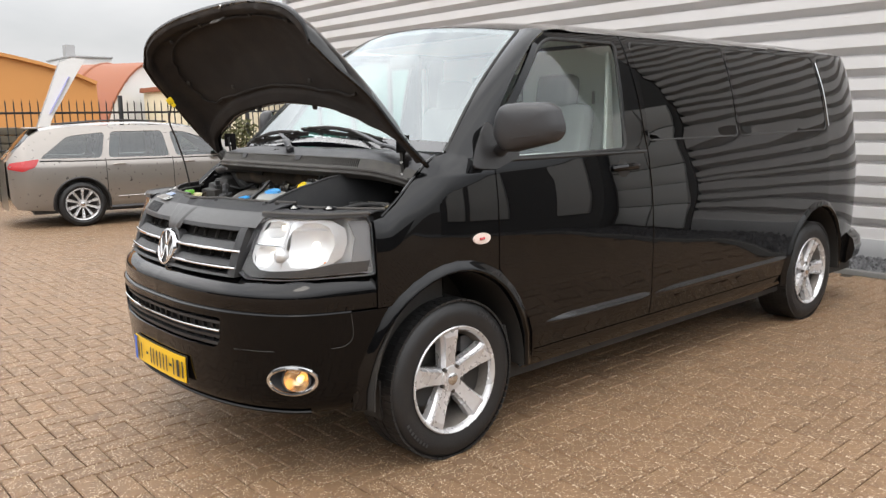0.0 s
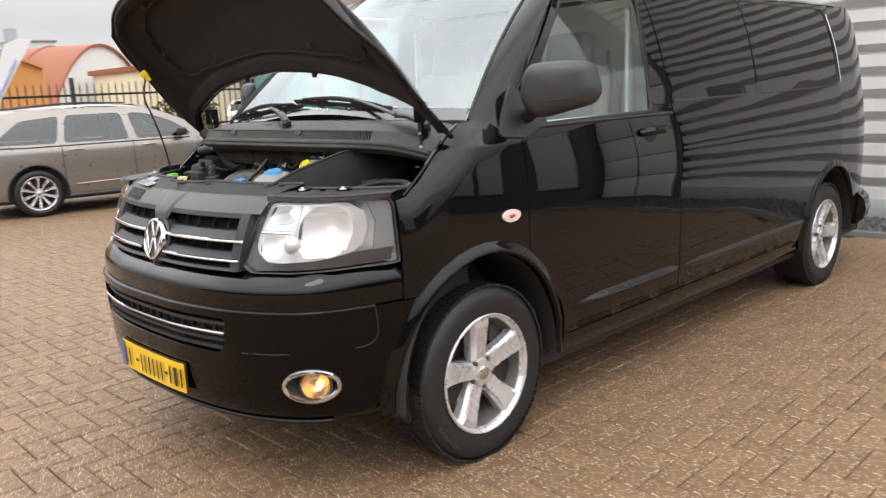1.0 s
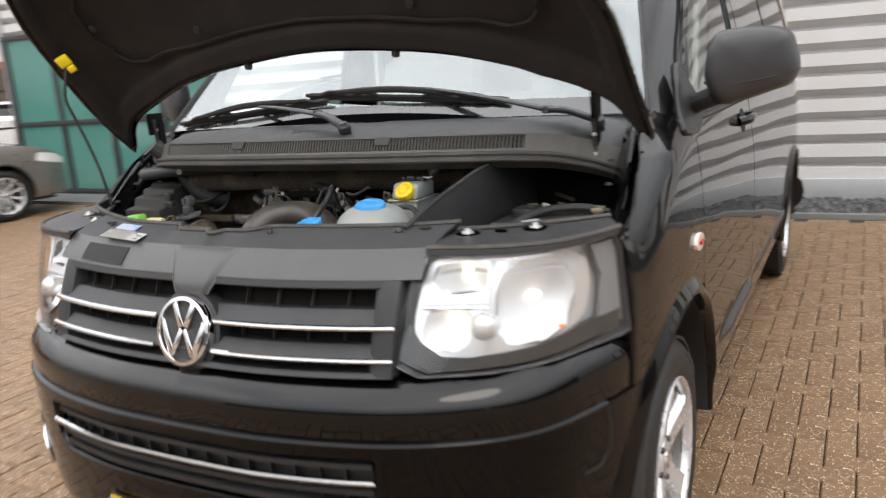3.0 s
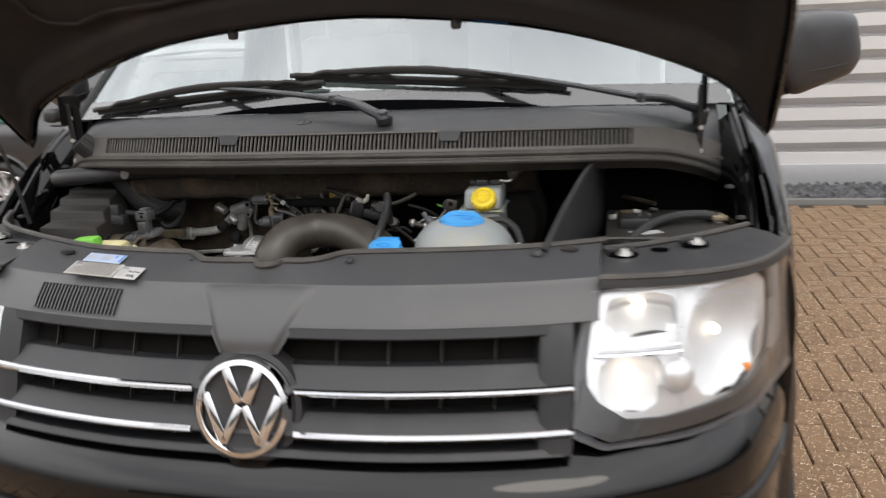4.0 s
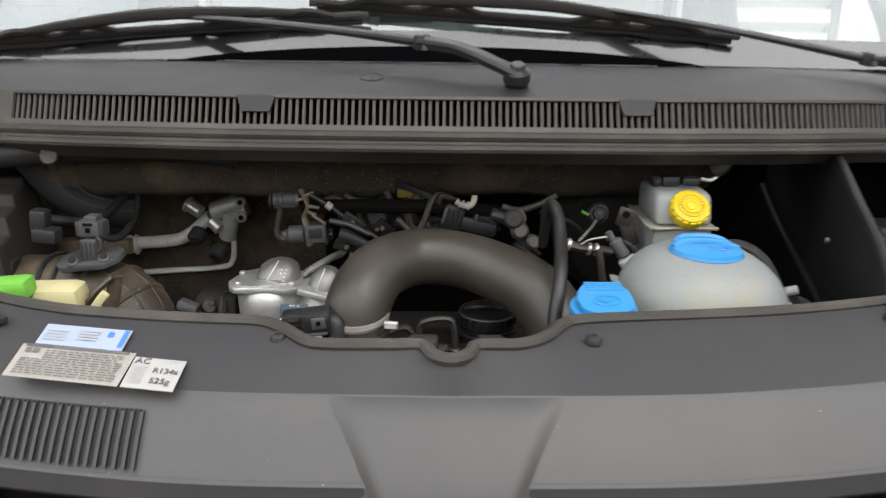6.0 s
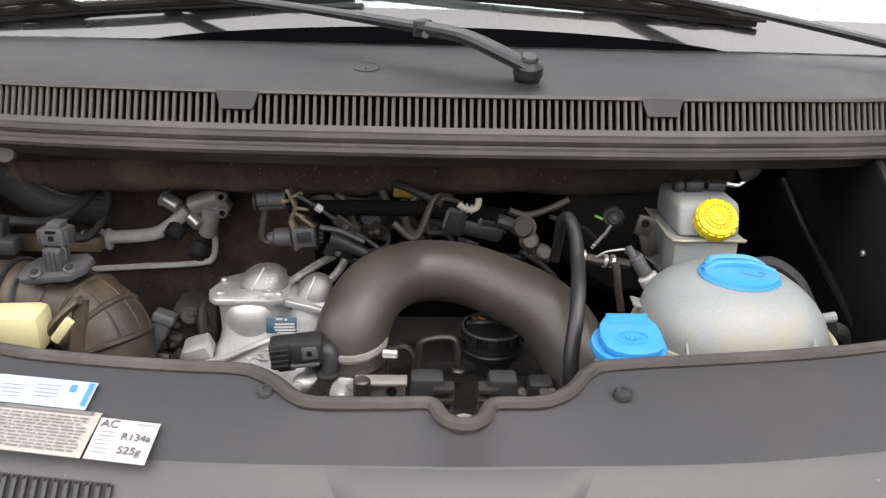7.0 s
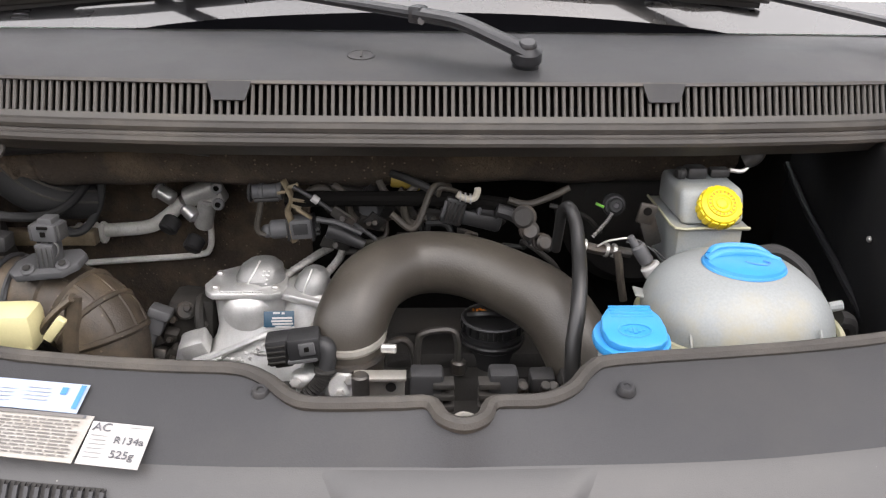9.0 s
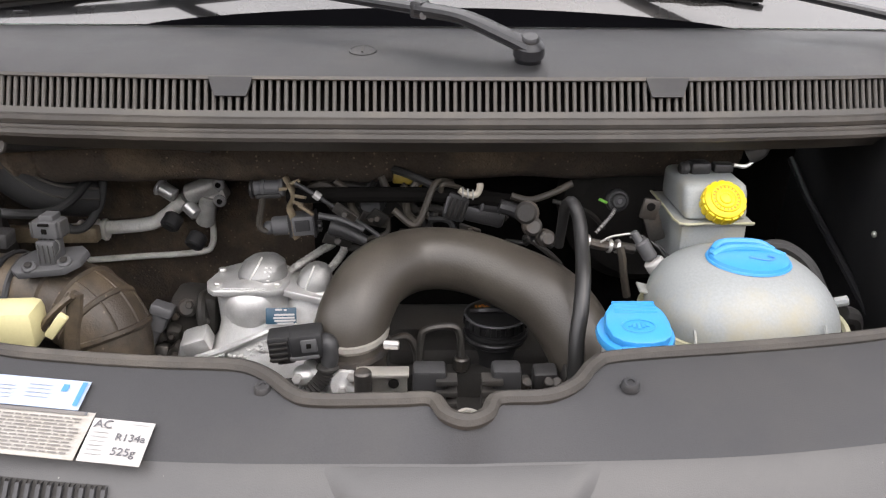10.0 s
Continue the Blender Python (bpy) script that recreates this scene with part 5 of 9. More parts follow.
part("plate_holder", grid([[nose(s, z, .003 - bulge(s)) for s in np.linspace(-.266, .266, 12)] for z in (.400, .520)]), BLACK_PLASTIC, plate)

# grille between the lamps
def face(s, z, inset):
    """A point of the grille's face: the nose curve set straight back."""
    sg = 1 if s >= 0 else -1
    return (sg * _px(abs(s)), _py(abs(s)) + inset, z)


_gin = along([(.868, .040), (.90, .050), (.94, .062), (.98, .076), (1.02, .094), (1.05, .108), (1.075, .128), (1.095, .148), (1.112, .168)])
GS = _sx(.500)
# backing sheet whose near-black paints the shade behind the slats
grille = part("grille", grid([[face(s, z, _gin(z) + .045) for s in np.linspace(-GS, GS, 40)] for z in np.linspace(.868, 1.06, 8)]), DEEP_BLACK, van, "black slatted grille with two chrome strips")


def slat(z0, z1, front0, front1, back, mat=GRILLE_PLASTIC, name="slat", ends=GS):
    rows = [[face(s, z, _gin(z) + i) for s in np.linspace(-ends, ends, 48)] for z, i in ((z1, back), (z1, front1 + .003), (z1 - .003, front1), (z0 + .003, front0), (z0, front0 + .003), (z0, back))]
    return part(name, grid(rows), mat, grille, sharp=30)


slat(1.040, 1.064, .004, .000, .05)
slat(.962, .998, .000, .020, .05)
slat(.898, .930, .000, .018, .05)
slat(.866, .878, .000, .003, .05)
for z in (.968, .904):
    for s in (1, -1):
        part("chrome_strip", tube([face(s * t, z, _gin(z) - .004) for t in np.linspace(.088, _sx(.515), 24)], .0060, 8, 1), CHROME, grille, "chrome strip")
for s in (1, -1):
    for x in (.14, .225, .31, .395, .47):
        for z0, z1 in ((.995, 1.043), (.929, .964), (.877, .899)):
            part("fin", grid([[face(s * x + d, z, _gin(z) + i) for z in (z0, z1)] for d, i in ((-.001, .044), (-.001, .031), (.001, .031), (.001, .044))]), BAY_BLACK, grille)
    rows = [[face(s * (GS - .02 + w), z, _gin(z) + i) for z in np.linspace(.868, 1.062, 10)] for w, i in ((-.03, .045), (-.018, .010), (.0, .001), (.034, .001), (.036, .045))]
    part("grille_end", grid(rows if s < 0 else rows[::-1]), GRILLE_PLASTIC, grille, sharp=50)

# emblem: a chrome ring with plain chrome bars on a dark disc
EM = Matrix.Translation((0, .062, .940)) @ Matrix.Rotation(radians(90 - 14), 4, "X")
emblem = part("emblem", lathe([(.083, -.020), (.083, -.004), (.078, .008), (.070, .010), (.068, .006), (.068, -.02), (.083, -.020)], EM, 56), CHROME, grille, "round chrome badge")
part("badge_disc", lathe([(0, -.002), (.069, -.002), (.069, -.03), (0, -.03)], EM, 40), BLACK_PLASTIC, emblem)
part("badge_boss", lathe([(.086, -.05), (.098, -.05), (.094, -.012), (.084, -.010), (.084, -.05), (.086, -.05)], EM, 40), BLACK_PLASTIC, emblem)
for x0, z0, x1, z1, w in ((-.030, .066, -.006, .008, .017), (.030, .066, .006, .008, .017), (-.064, .022, -.030, -.058, .017), (.064, .022, .030, -.058, .017), (-.032, -.056, -.004, .004, .015), (.032, -.056, .004, .004, .015)):
    v = Vector((x1 - x0, z1 - z0))
    a = math.atan2(v.y, v.x)
    b = moved(box(0, v.length, -w / 2, w / 2, -.004, .007, .003), EM @ Matrix.Translation((x0, z0, 0)) @ Matrix.Rotation(a, 4, "Z"))
    part("badge_bar", b, CHROME, emblem)

# slam panel cover: sloping face, fold and flat top up to the rubber rim
RIM = [(-.83, .60), (-.74, .475), (-.60, .385), (-.47, .322), (-.386, .287), (-.309, .271), (-.237, .262), (-.178, .257), (-.150, .240), (-.128, .215), (-.108, .206), (-.05, .206), (-.022, .206), (-.012, .186), (.003, .177), (.018, .186), (.028, .206), (.065, .209), (.090, .225), (.110, .254), (.135, .268), (.24, .281), (.32, .292), (.40, .309), (.48, .334), (.56, .372)]
rim_path = spline([(x, y, 0) for x, y in RIM], 5)


rows = []
for z in (1.058, 1.066, 1.075, 1.085, 1.095, 1.104, 1.110, 1.113):
    rows.append([face(s, z, _gin(z)) for s in np.linspace(-_sx(.56), _sx(.553), 70)])
cover = part("slam_panel_cover", grid(rows, thick=.003), COVER_GREY, van, "dusty dark grey plastic cover over the slam panel", sharp=60)
front_line = [face(s, 1.113, .168) for s in np.linspace(-_sx(.555), _sx(.553), 80)]
rows = [[], [], []]
for p in front_line:
    x = p[0]
    ry = min((abs(q.x - x), q.y) for q in rim_path)[1]
    a, b = Vector(p), Vector((x, ry, 1.140))
    for k, t in enumerate((0, .5, 1)):
        rows[k].append(a.lerp(b, t) + Vector((0, 0, .004 * math.sin(math.pi * t))))
part("cover_top", grid(rows, thick=.004), COVER_TOP, cover, "black flat top of the cover", sharp=70)
part("rim_seal", tube([(p.x, p.y + .002, 1.142 + .006 * 0) for p in rim_path], .0062, 8, 1), SEAL, cover, "dusty rubber rim")
part("rim_wall", grid([[(p.x, p.y + .005, 1.140) for p in rim_path], [(p.x, p.y + .012, 1.06) for p in rim_path]]), BLACK_PLASTIC, cover)
# raised middle of the cover
def ease(t):
    t = max(0, min(1, t))
    return t * t * (3 - 2 * t)


blk = []
for z, w, lift in ((1.018, .040, .2), (1.026, .044, .9), (1.045, .053, 1), (1.065, .063, 1), (1.085, .074, 1), (1.100, .084, 1), (1.108, .090, .9), (1.112, .094, .4)):
    blk.append([face(t * w, z, _gin(min(z, 1.112)) + .0025 - .011 * lift * ease((1.22 - abs(t)) / .34)) for t in np.linspace(-1.25, 1.25, 31)])
part("cover_middle", grid(blk, thick=.004), COVER_GREY, cover, sharp=75)
for x, y in ((-.1535, .2315), (.1355, .2330)):
    part("cover_screw", lathe([(0, .0015), (.003, .0018), (.0035, .0035), (.0065, .0035), (.0085, .001), (.009, -.004), (0, -.004)], Matrix.Translation((x, y, 1.1385)) @ Matrix.Rotation(radians(12), 4, "X") @ Matrix.Scale(.85, 4), 16), GREY_PLASTIC, cover)
for x, y in ((-.43, .265), (.50, .318)):
    part("cover_hole", lathe([(0, .0), (.014, .0), (.014, -.004), (0, -.004)], Matrix.Translation((x, y, 1.141)) @ Matrix.Diagonal((1, .6, 1, 1)), 16), BAY_BLACK, cover)
# slotted vent on the sloping face
vent = part("cover_vent", grid([[face(s, z, _gin(z) - .0015) for s in np.linspace(-_sx(.432), -_sx(.256), 12)] for z in np.linspace(1.066, 1.101, 5)]), BAY_BLACK, cover)
for k in range(23):
    s = -_sx(.432) + k * (_sx(.432) - _sx(.256)) / 22
    part("vent_bar", grid([[face(s + d, z, _gin(z) + i) for z in (1.066, 1.083, 1.101)] for d, i in ((-.0021, -.001), (-.0016, -.006), (.0016, -.006), (.0021, -.001))]), GREY_PLASTIC, vent)

# labels on the cover
def sticker(name, corners, mat, parent, label):
    """A thin sheet between four corners (front left, front right, rear right, rear left)."""
    a, b, c, d = (Vector(q) for q in corners)
    return part(name, grid([[a, b], [d, c]], thick=.0006), mat, parent, label), (lambda u, v: a * (1 - u) * (1 - v) + b * u * (1 - v) + c * u * v + d * (1 - u) * v)


def bars(where, parent, mat, spec, lift=.0012):
    for u0, u1, v0, v1 in spec:
        part("print_bar", grid([[where(u, v) + Vector((0, 0, lift)) for u in (u0, u1)] for v in (v0, v1)]), mat, parent)


def top_z(y):
    return 1.1195 + (y - .168) * .25


l1, w1 = sticker("blue_label", [(-0.371, 0.2245, top_z(0.2245)), (-0.2902, 0.2141, top_z(0.2141)), (-0.2891, 0.2426, top_z(0.2426)), (-0.371, 0.2525, top_z(0.2525))], PAPER_BLUE, cover, "pale blue printed service label")
bars(w1, l1, INK_FAINT, [(.05, .30, .2 + .14 * k, .25 + .14 * k) for k in range(4)] + [(.42, .66, .3 + .14 * k, .36 + .14 * k) for k in range(4)])
bars(w1, l1, INK_BLUE, [(.93, .98, .1, .92), (.76, .82, .55, .8)])
l2, w2 = sticker("worn_label", [(-0.381, 0.182, top_z(0.182)), (-0.2783, 0.1686, top_z(0.1686)), (-0.2757, 0.2113, top_z(0.2113)), (-0.381, 0.224, top_z(0.224))], PAPER_OLD, cover, "worn brown warning label")
word = random.Random(4)
spec = [(.28, .93, .90, .97), (.06, .11, .72, .86), (.13, .18, .72, .86)]
for k in range(11):
    u = .06 if k < 7 else .24
    while u < .90:
        w = word.uniform(.03, .10)
        spec.append((u, min(u + w, .95), .08 + .072 * k, .108 + .072 * k))
        u += w + .016
bars(w2, l2, INK_BROWN, spec)
bars(w2, l2, INK, [(.04, .95, .905, .985)], lift=.0010)
l3, w3 = sticker("refrigerant_label", [(-0.2759, 0.1686, top_z(0.1686)), (-0.2299, 0.1625, top_z(0.1625)), (-0.2283, 0.2007, top_z(0.2007)), (-0.2749, 0.2069, top_z(0.2069))], PAPER, cover, "white refrigerant label")
bars(w3, l3, INK_FAINT, [(.06, .34, .15 + .10 * k, .19 + .10 * k) for k in range(6)] + [(.62, .94, .9, .93)])
ex = (w3(1, .5) - w3(0, .5)).normalized()
ey = (w3(.5, 1) - w3(.5, 0)).normalized()
ez = ex.cross(ey).normalized()
for text, u, v, size in (("AC", .05, .76, .0105), ("R134a", .46, .50, .0092), ("525g", .48, .17, .0096)):
    o = w3(u, v) + Vector((0, 0, .0012))
    m = Matrix(((ex.x, ey.x, ez.x, o.x), (ex.y, ey.y, ez.y, o.y), (ex.z, ey.z, ez.z, o.z), (0, 0, 0, 1)))
    writing("label_text", text, size, m, INK, l3)

E1 = _sy(.500)
LAMP = [(_sx(.498), .893), (_sx(.562), .866), (_sx(.70), .868), (_sx(.82), .874), (E1 - .03, .876), (E1, .880), (E1, 1.072), (E1 - .02, 1.100), (_sx(.80), 1.112), (_sx(.68), 1.110), (_sx(.536), 1.094), (_sx(.522), 1.03)]


def lens_point(s, z, depth):
    """A point of the lamp's lens, or that far behind it."""
    t = min(1, max(0, (abs(s) - _sx(.50)) / (E1 - _sx(.50))))
    v = max(0, min(1.1, (z - .87) / .215))
    back = .055 * (1 - t) ** 1.5 * (1 - v) + .155 * (1 - t) ** 1.1 * v - .012 * math.sin(math.pi * t) * math.sin(math.pi * min(v, 1))
    x, y, _ = nose(s, z, depth * t + .024 * t * min(1, (1 - t) / .18) * max(0, 1 - .8 * v))
    return (x - math.copysign(.020 * t * v, s), y + back + depth * (1 - t) + depth * t * .3, z)


# wing-side shelves behind the lamps, with bolts
for s in (1, -1):
    rows = []
    for k, (zz) in enumerate((0, 1)):
        row = []
        for t in np.linspace(0, 1, 16):
            outer = lens_point(s * (_sx(.555) + (E1 - .01 - _sx(.555)) * t), 1.113, -.004)
            inner = (s * (.555 + .275 * t), .372 + .235 * t ** 1.3, 1.122 - .01 * t)
            row.append(outer if zz == 0 else inner)
        rows.append(row)
    mid = [tuple((Vector(a) + Vector(b)) / 2 + Vector((0, 0, .004))) for a, b in zip(*rows)]
    shelf = part("wing_shelf", grid([rows[0], mid, rows[1]], thick=.004), GREY_PLASTIC, van, "black shelf behind the headlamp")
    part("shelf_rim", tube([(q[0], q[1] + .002, q[2] + .004) for q in rows[1]], .006, 8, 1), SEAL, shelf)
    part("shelf_wall", grid([rows[1], [(q[0], q[1] + .012, .95) for q in rows[1]]]), BAY_BLACK, shelf)
    part("front_lip", tube([(q[0], q[1] + .004, q[2] + .003) for q in rows[0]], .0065, 8, 1), SEAL, shelf, "raised rounded lip")
    part("lip_skirt", grid([rows[0], [(q[0], q[1] - .002, q[2] - .012) for q in rows[0]]], thick=.003), BLACK_PLASTIC, shelf)
    for x, y, turn in ((.590, .345, 20), (.716, .425, 35)):
        hexagon = [(.027 * math.cos(k * math.pi / 3), .021 * math.sin(k * math.pi / 3)) for k in range(6)]
        at = pose(s * x, y, 1.1205, 0, 0, turn * s)
        # no hollow here: the plate's black stands in for the shade inside
        part("pocket", prism(hexagon, .004, at, .001), SHADE_BLACK, shelf, "flat black plate with a recess's shade in its colour")
        part("pocket_wall", moved(box(-.024, .024, .012, .020, 0, .012, .003), at), BLACK_PLASTIC, shelf)
        part("bolt", lathe([(0, .012), (.006, .011), (.0075, .005), (.013, .0045), (.014, .0), (0, 0)], pose(s * x + .002, y - .004, 1.1235), 14), STEEL, shelf)
    # solid disc, its black painting the slot's shade
    part("slot", lathe([(0, .0015), (.015, .001), (.015, -.003), (0, -.003)], Matrix.Translation((s * .652, .383, 1.1235)) @ Matrix.Diagonal((1, .45, 1, 1)), 16), SHADE_BLACK, shelf)


def lamp_depth(a):
    """How deep the lamp is behind its lens, less towards the flank."""
    t = (abs(a) - _sx(.50)) / (E1 - _sx(.50))
    return .125 - .085 * ease((t - .45) / .45)


# headlamps
for s in (1, -1):
    fl = s < 0
    out = rounded([(s * a, z) for a, z in LAMP], .009, 3)
    lamp = part("headlamp", skin("headlamp", out, [], .03, lambda a, z: lens_point(a, z, lamp_depth(a)), .0, flip=fl), LAMP_HOUSING, van, "large clear headlamp, lit")
    part("lens", skin("lens", out, [], .02, lambda a, z: lens_point(a, z, 0), .012, flip=fl), CLEAR, lamp)
    rim = out + out[:1]
    part("surround", grid([[lens_point(a, z, .004) for a, z in rim], [lens_point(a, z, lamp_depth(a) + .002) for a, z in rim]]), LAMP_BASE, lamp)
    part("lens_edge", tube([lens_point(a, z, .003) for a, z in rim], .0022, 6, 1), LAMP_BASE, lamp)
    # dark foot of the lamp
    foot = [(s * a, z) for a, z in ((_sx(.510), .898), (_sx(.572), .872), (E1 - .03, .890), (E1 - .015, .932), (_sx(.85), .926), (_sx(.78), .908), (_sx(.66), .899), (_sx(.60), .903), (_sx(.555), .930), (_sx(.528), .965))]
    part("lamp_foot", skin("lamp_foot", foot, [], .03, lambda a, z: lens_point(a, z, .012), .012, flip=fl), LAMP_FOOT, lamp)
    # silvered bezel round the reflectors, stepped into fine facets, and the smoky cheek towards the flank
    bowls = (
        [(.556, 1.016), (.684, 1.026), (.682, 1.076), (.640, 1.086), (.570, 1.076)],
        [(.552, .952), (.572, .912), (.636, .908), (.656, .928), (.660, .982), (.636, .996), (.560, .992)],
        [(.706, .950), (.728, .914), (.800, .910), (.838, .934), (.852, 1.000), (.846, 1.056), (.806, 1.084), (.720, 1.082), (.702, 1.020)])
    bezel = rounded([(s * _sx(x), z) for x, z in ((.534, .975), (.540, .930), (.575, .894), (.66, .890), (.76, .897), (.835, .912), (.866, .950), (.874, 1.010), (.868, 1.060), (.835, 1.092), (.74, 1.096), (.60, 1.092), (.556, 1.084), (.542, 1.04))], .012, 3)

    part("bezel", skin("bezel", bezel, [rounded([(s * _sx(x), z) for x, z in o], .012, 3) for o in bowls], .010, lambda a, z: lens_point(a, z, .022), 0, flip=fl), BEZEL, lamp, "silvered bezel")
    for z0, x0, x1 in ((1.004, .552, .690), (1.0885, .575, .80), (1.092, .60, .74)):
        part("bezel_rib", tube([lens_point(s * _sx(x), z0 + .02 * (x - .6), .019) for x in np.linspace(x0, x1, 9)], .0022, 6, 2), BEZEL, lamp)
    for x in (.690, .695):
        part("bezel_rib", tube([lens_point(s * _sx(x + .006 * (z - 1)), z, .019) for z in np.linspace(.91, 1.085, 9)], .0026, 6, 2), BEZEL, lamp)
    cheek = [(s * a, z) for a, z in ((_sx(.880), .925), (E1 - .012, .905), (E1 - .006, 1.066), (E1 - .022, 1.088), (_sx(.872), 1.088), (_sx(.886), 1.02))]
    part("lamp_cheek", skin("lamp_cheek", cheek, [], .03, lambda a, z: lens_point(a, z, .014), .01, flip=fl), LAMP_SIDE, lamp, "smoky grey cheek")
    # shaped reflectors: each a dished panel with facets, and a bulb at its bottom
    for outline, dep in zip(bowls, (.050, .048, .060)):
        poly = rounded([(s * _sx(x), z) for x, z in outline], .012, 3)
        cu = sum(p[0] for p in poly) / len(poly)
        cv = sum(p[1] for p in poly) / len(poly)
        ru, rv = max(abs(p[0] - cu) for p in poly), max(abs(p[1] - cv) for p in poly)

        def dish(a, z, cu=cu, cv=cv, ru=ru, rv=rv, dep=dep):
            q = min(1, ((a - cu) / ru) ** 2 + ((z - cv) / rv) ** 2)
            step = .0028 * (math.floor((a - cu) / .014) % 2) + .002 * (math.floor((z - cv) / .020) % 2)
            return lens_point(a, z, .022 + dep * (1 - q) ** .8 + step * min(1, 4 * (1 - q)))

        bowl = part("reflector_bowl", skin("reflector_bowl", poly, [], .007, dish, 0, flip=fl), REFLECTOR, lamp, sharp=25)
        at_b = Vector(dish(cu, cv))
        mm = Matrix.Translation(at_b + Vector((0, -.010, 0))) @ Vector((0.16 * s, -1, 0.06)).to_track_quat("Z", "Y").to_matrix().to_4x4()
        part("bulb", lathe([(0, .012), (.006, .010), (.009, .002), (.009, -.014), (0, -.016)], mm, 14), LIT_BULB, bowl)
    ball = Matrix.Translation(lens_point(s * _sx(.682), .957, .022)) @ Vector((0.16 * s, -1, 0.06)).to_track_quat("Z", "Y").to_matrix().to_4x4()
    part("projector_ball", lathe([(.030, -.02), (.030, -.004), (.027, .008), (.018, .017), (0, .022)], ball, 28), BEZEL, lamp)
    part("chrome_shelf", tube([lens_point(s * _sx(x), .995 + .01 * (x - .56), .018) for x in (.548, .60, .66, .69)], .004, 6, 3), CHROME, lamp)
    part("turn_bulb", lathe([(0, .010), (.007, .007), (.009, -.004), (0, -.010)], Matrix.Translation(lens_point(s * _sx(.832), .925, .032)), 12), AMBER, lamp)

# ---- raised bonnet ----
HOOD = [
    [(0, .675, 1.555), (.25, .690, 1.540), (.45, .688, 1.510), (.65, .715, 1.453), (.805, .735, 1.382), (.893, .787, 1.282)],
    [(0, .630, 1.655), (.25, .635, 1.640), (.45, .640, 1.605), (.66, .660, 1.545), (.80, .675, 1.485), (.886, .642, 1.420)],
    [(0, .555, 1.790), (.25, .555, 1.778), (.45, .545, 1.745), (.66, .540, 1.695), (.80, .535, 1.630), (.872, .520, 1.560)],
    [(0, .440, 1.915), (.25, .438, 1.905), (.45, .420, 1.880), (.64, .412, 1.835), (.770, .403, 1.760), (.824, .400, 1.672)],
    [(0, .362, 1.968), (.22, .357, 1.962), (.42, .335, 1.940), (.61, .325, 1.900), (.730, .326, 1.838), (.785, .333, 1.752)],
]


def hood_surface(n=10):
    full = [[(-x, y, z) for x, y, z in reversed(r[1:])] + r for r in HOOD]
    rows = [spline(r, 6) for r in full]
    cols = [spline([r[i] for r in rows], n) for i in range(len(rows[0]))]
    return [[c[k] for c in cols] for k in range(len(cols[0]))]


hs = hood_surface()
K, N = len(hs), len(hs[0])
hn = []
for i in range(K):
    row = []
    for j in range(N):
        a = hs[min(i + 1, K - 1)][j] - hs[max(i - 1, 0)][j]
        b = hs[i][min(j + 1, N - 1)] - hs[i][max(j - 1, 0)]
        n = b.cross(a).normalized()
        row.append(n)
    hn.append(row)
# the inward side is the one that faces the engine and the nose
SIGN = -1 if hn[K // 2][N // 2].y > 0 else 1


def under(i, j, d):
    return hs[i][j] + hn[i][j] * (d * SIGN)


hood = part("bonnet", grid([[under(i, j, 0) for j in range(N)] for i in range(K)]), BLACK_PAINT, van, "raised black bonnet, seen from below", sharp=60)


def hood_depth(i, j):
    """How far the inner panel stands from the outer skin: a rim all round, a recessed middle."""
    u = abs(j / (N - 1) * 2 - 1)
    v = i / (K - 1)
    edge = min((1 - u) / .16, v / .20, (1 - v) / .16)
    if edge <= .12:
        return .010 + .020 * edge / .12
    if edge < .75:
        return .034
    if edge < 1.0:
        return .034 - .018 * (edge - .75) / .25
    return .016


def felt(p):
    """Sagging, uneven felt."""
    return .007 * noise.noise(p * 7) + .004 * noise.noise(p * 19 + Vector((3, 1, 7)))


part("inner_panel", grid([[under(i, j, hood_depth(i, j) + felt(hs[i][j])) for j in range(N)] for i in range(K)]), LINER, hood, "dark felt-lined inner panel", sharp=70)
rim = [under(0, j, .006) for j in range(N)] + [under(i, N - 1, .006) for i in range(1, K)] + [under(K - 1, j, .006) for j in range(N - 2, -1, -1)] + [under(i, 0, .006) for i in range(K - 2, 0, -1)]
part("hem", tube(rim, .010, 6, 1, closed=True), BLACK_PAINT, hood)
# pressed ridge round the recess
ridge = []
for t in np.linspace(0, 2 * math.pi, 48, endpoint=False):
    u, v = .66 * math.copysign(abs(math.cos(t)) ** .7, math.cos(t)), .52 + .30 * math.copysign(abs(math.sin(t)) ** .7, math.sin(t))
    i, j = round(v * (K - 1)), round((u + 1) / 2 * (N - 1))
    ridge.append(under(i, j, .030))
part("pressed_ridge", tube([q + Vector((0, .004, 0)) for q in ridge], .006, 6, 1, closed=True), LINER, hood)
for u, v in ((-.5, .80), (-.2, .86), (.2, .86), (.5, .80), (-.62, .5), (.62, .5), (-.3, .3), (.3, .3)):
    i, j = round(v * (K - 1)), round((u + 1) / 2 * (N - 1))
    part("liner_clip", lathe([(0, .004), (.010, .002), (.012, -.004), (0, -.004)], Matrix.Translation(under(i, j, .036)) @ (hn[i][j] * SIGN).to_track_quat("Z", "Y").to_matrix().to_4x4(), 10), BAY_BLACK, hood)
i, j = round(.90 * (K - 1)), round(.50 * (N - 1))
c = under(i, j, .03)
part("latch_striker", tube([c + Vector((-.03, 0, -.01)), c + Vector((-.025, -.035, -.03)), c + Vector((.0, -.05, -.035)), c + Vector((.025, -.035, -.03)), c + Vector((.03, 0, -.01))], .005, 6, 4), DARK_METAL, hood, "steel latch striker")
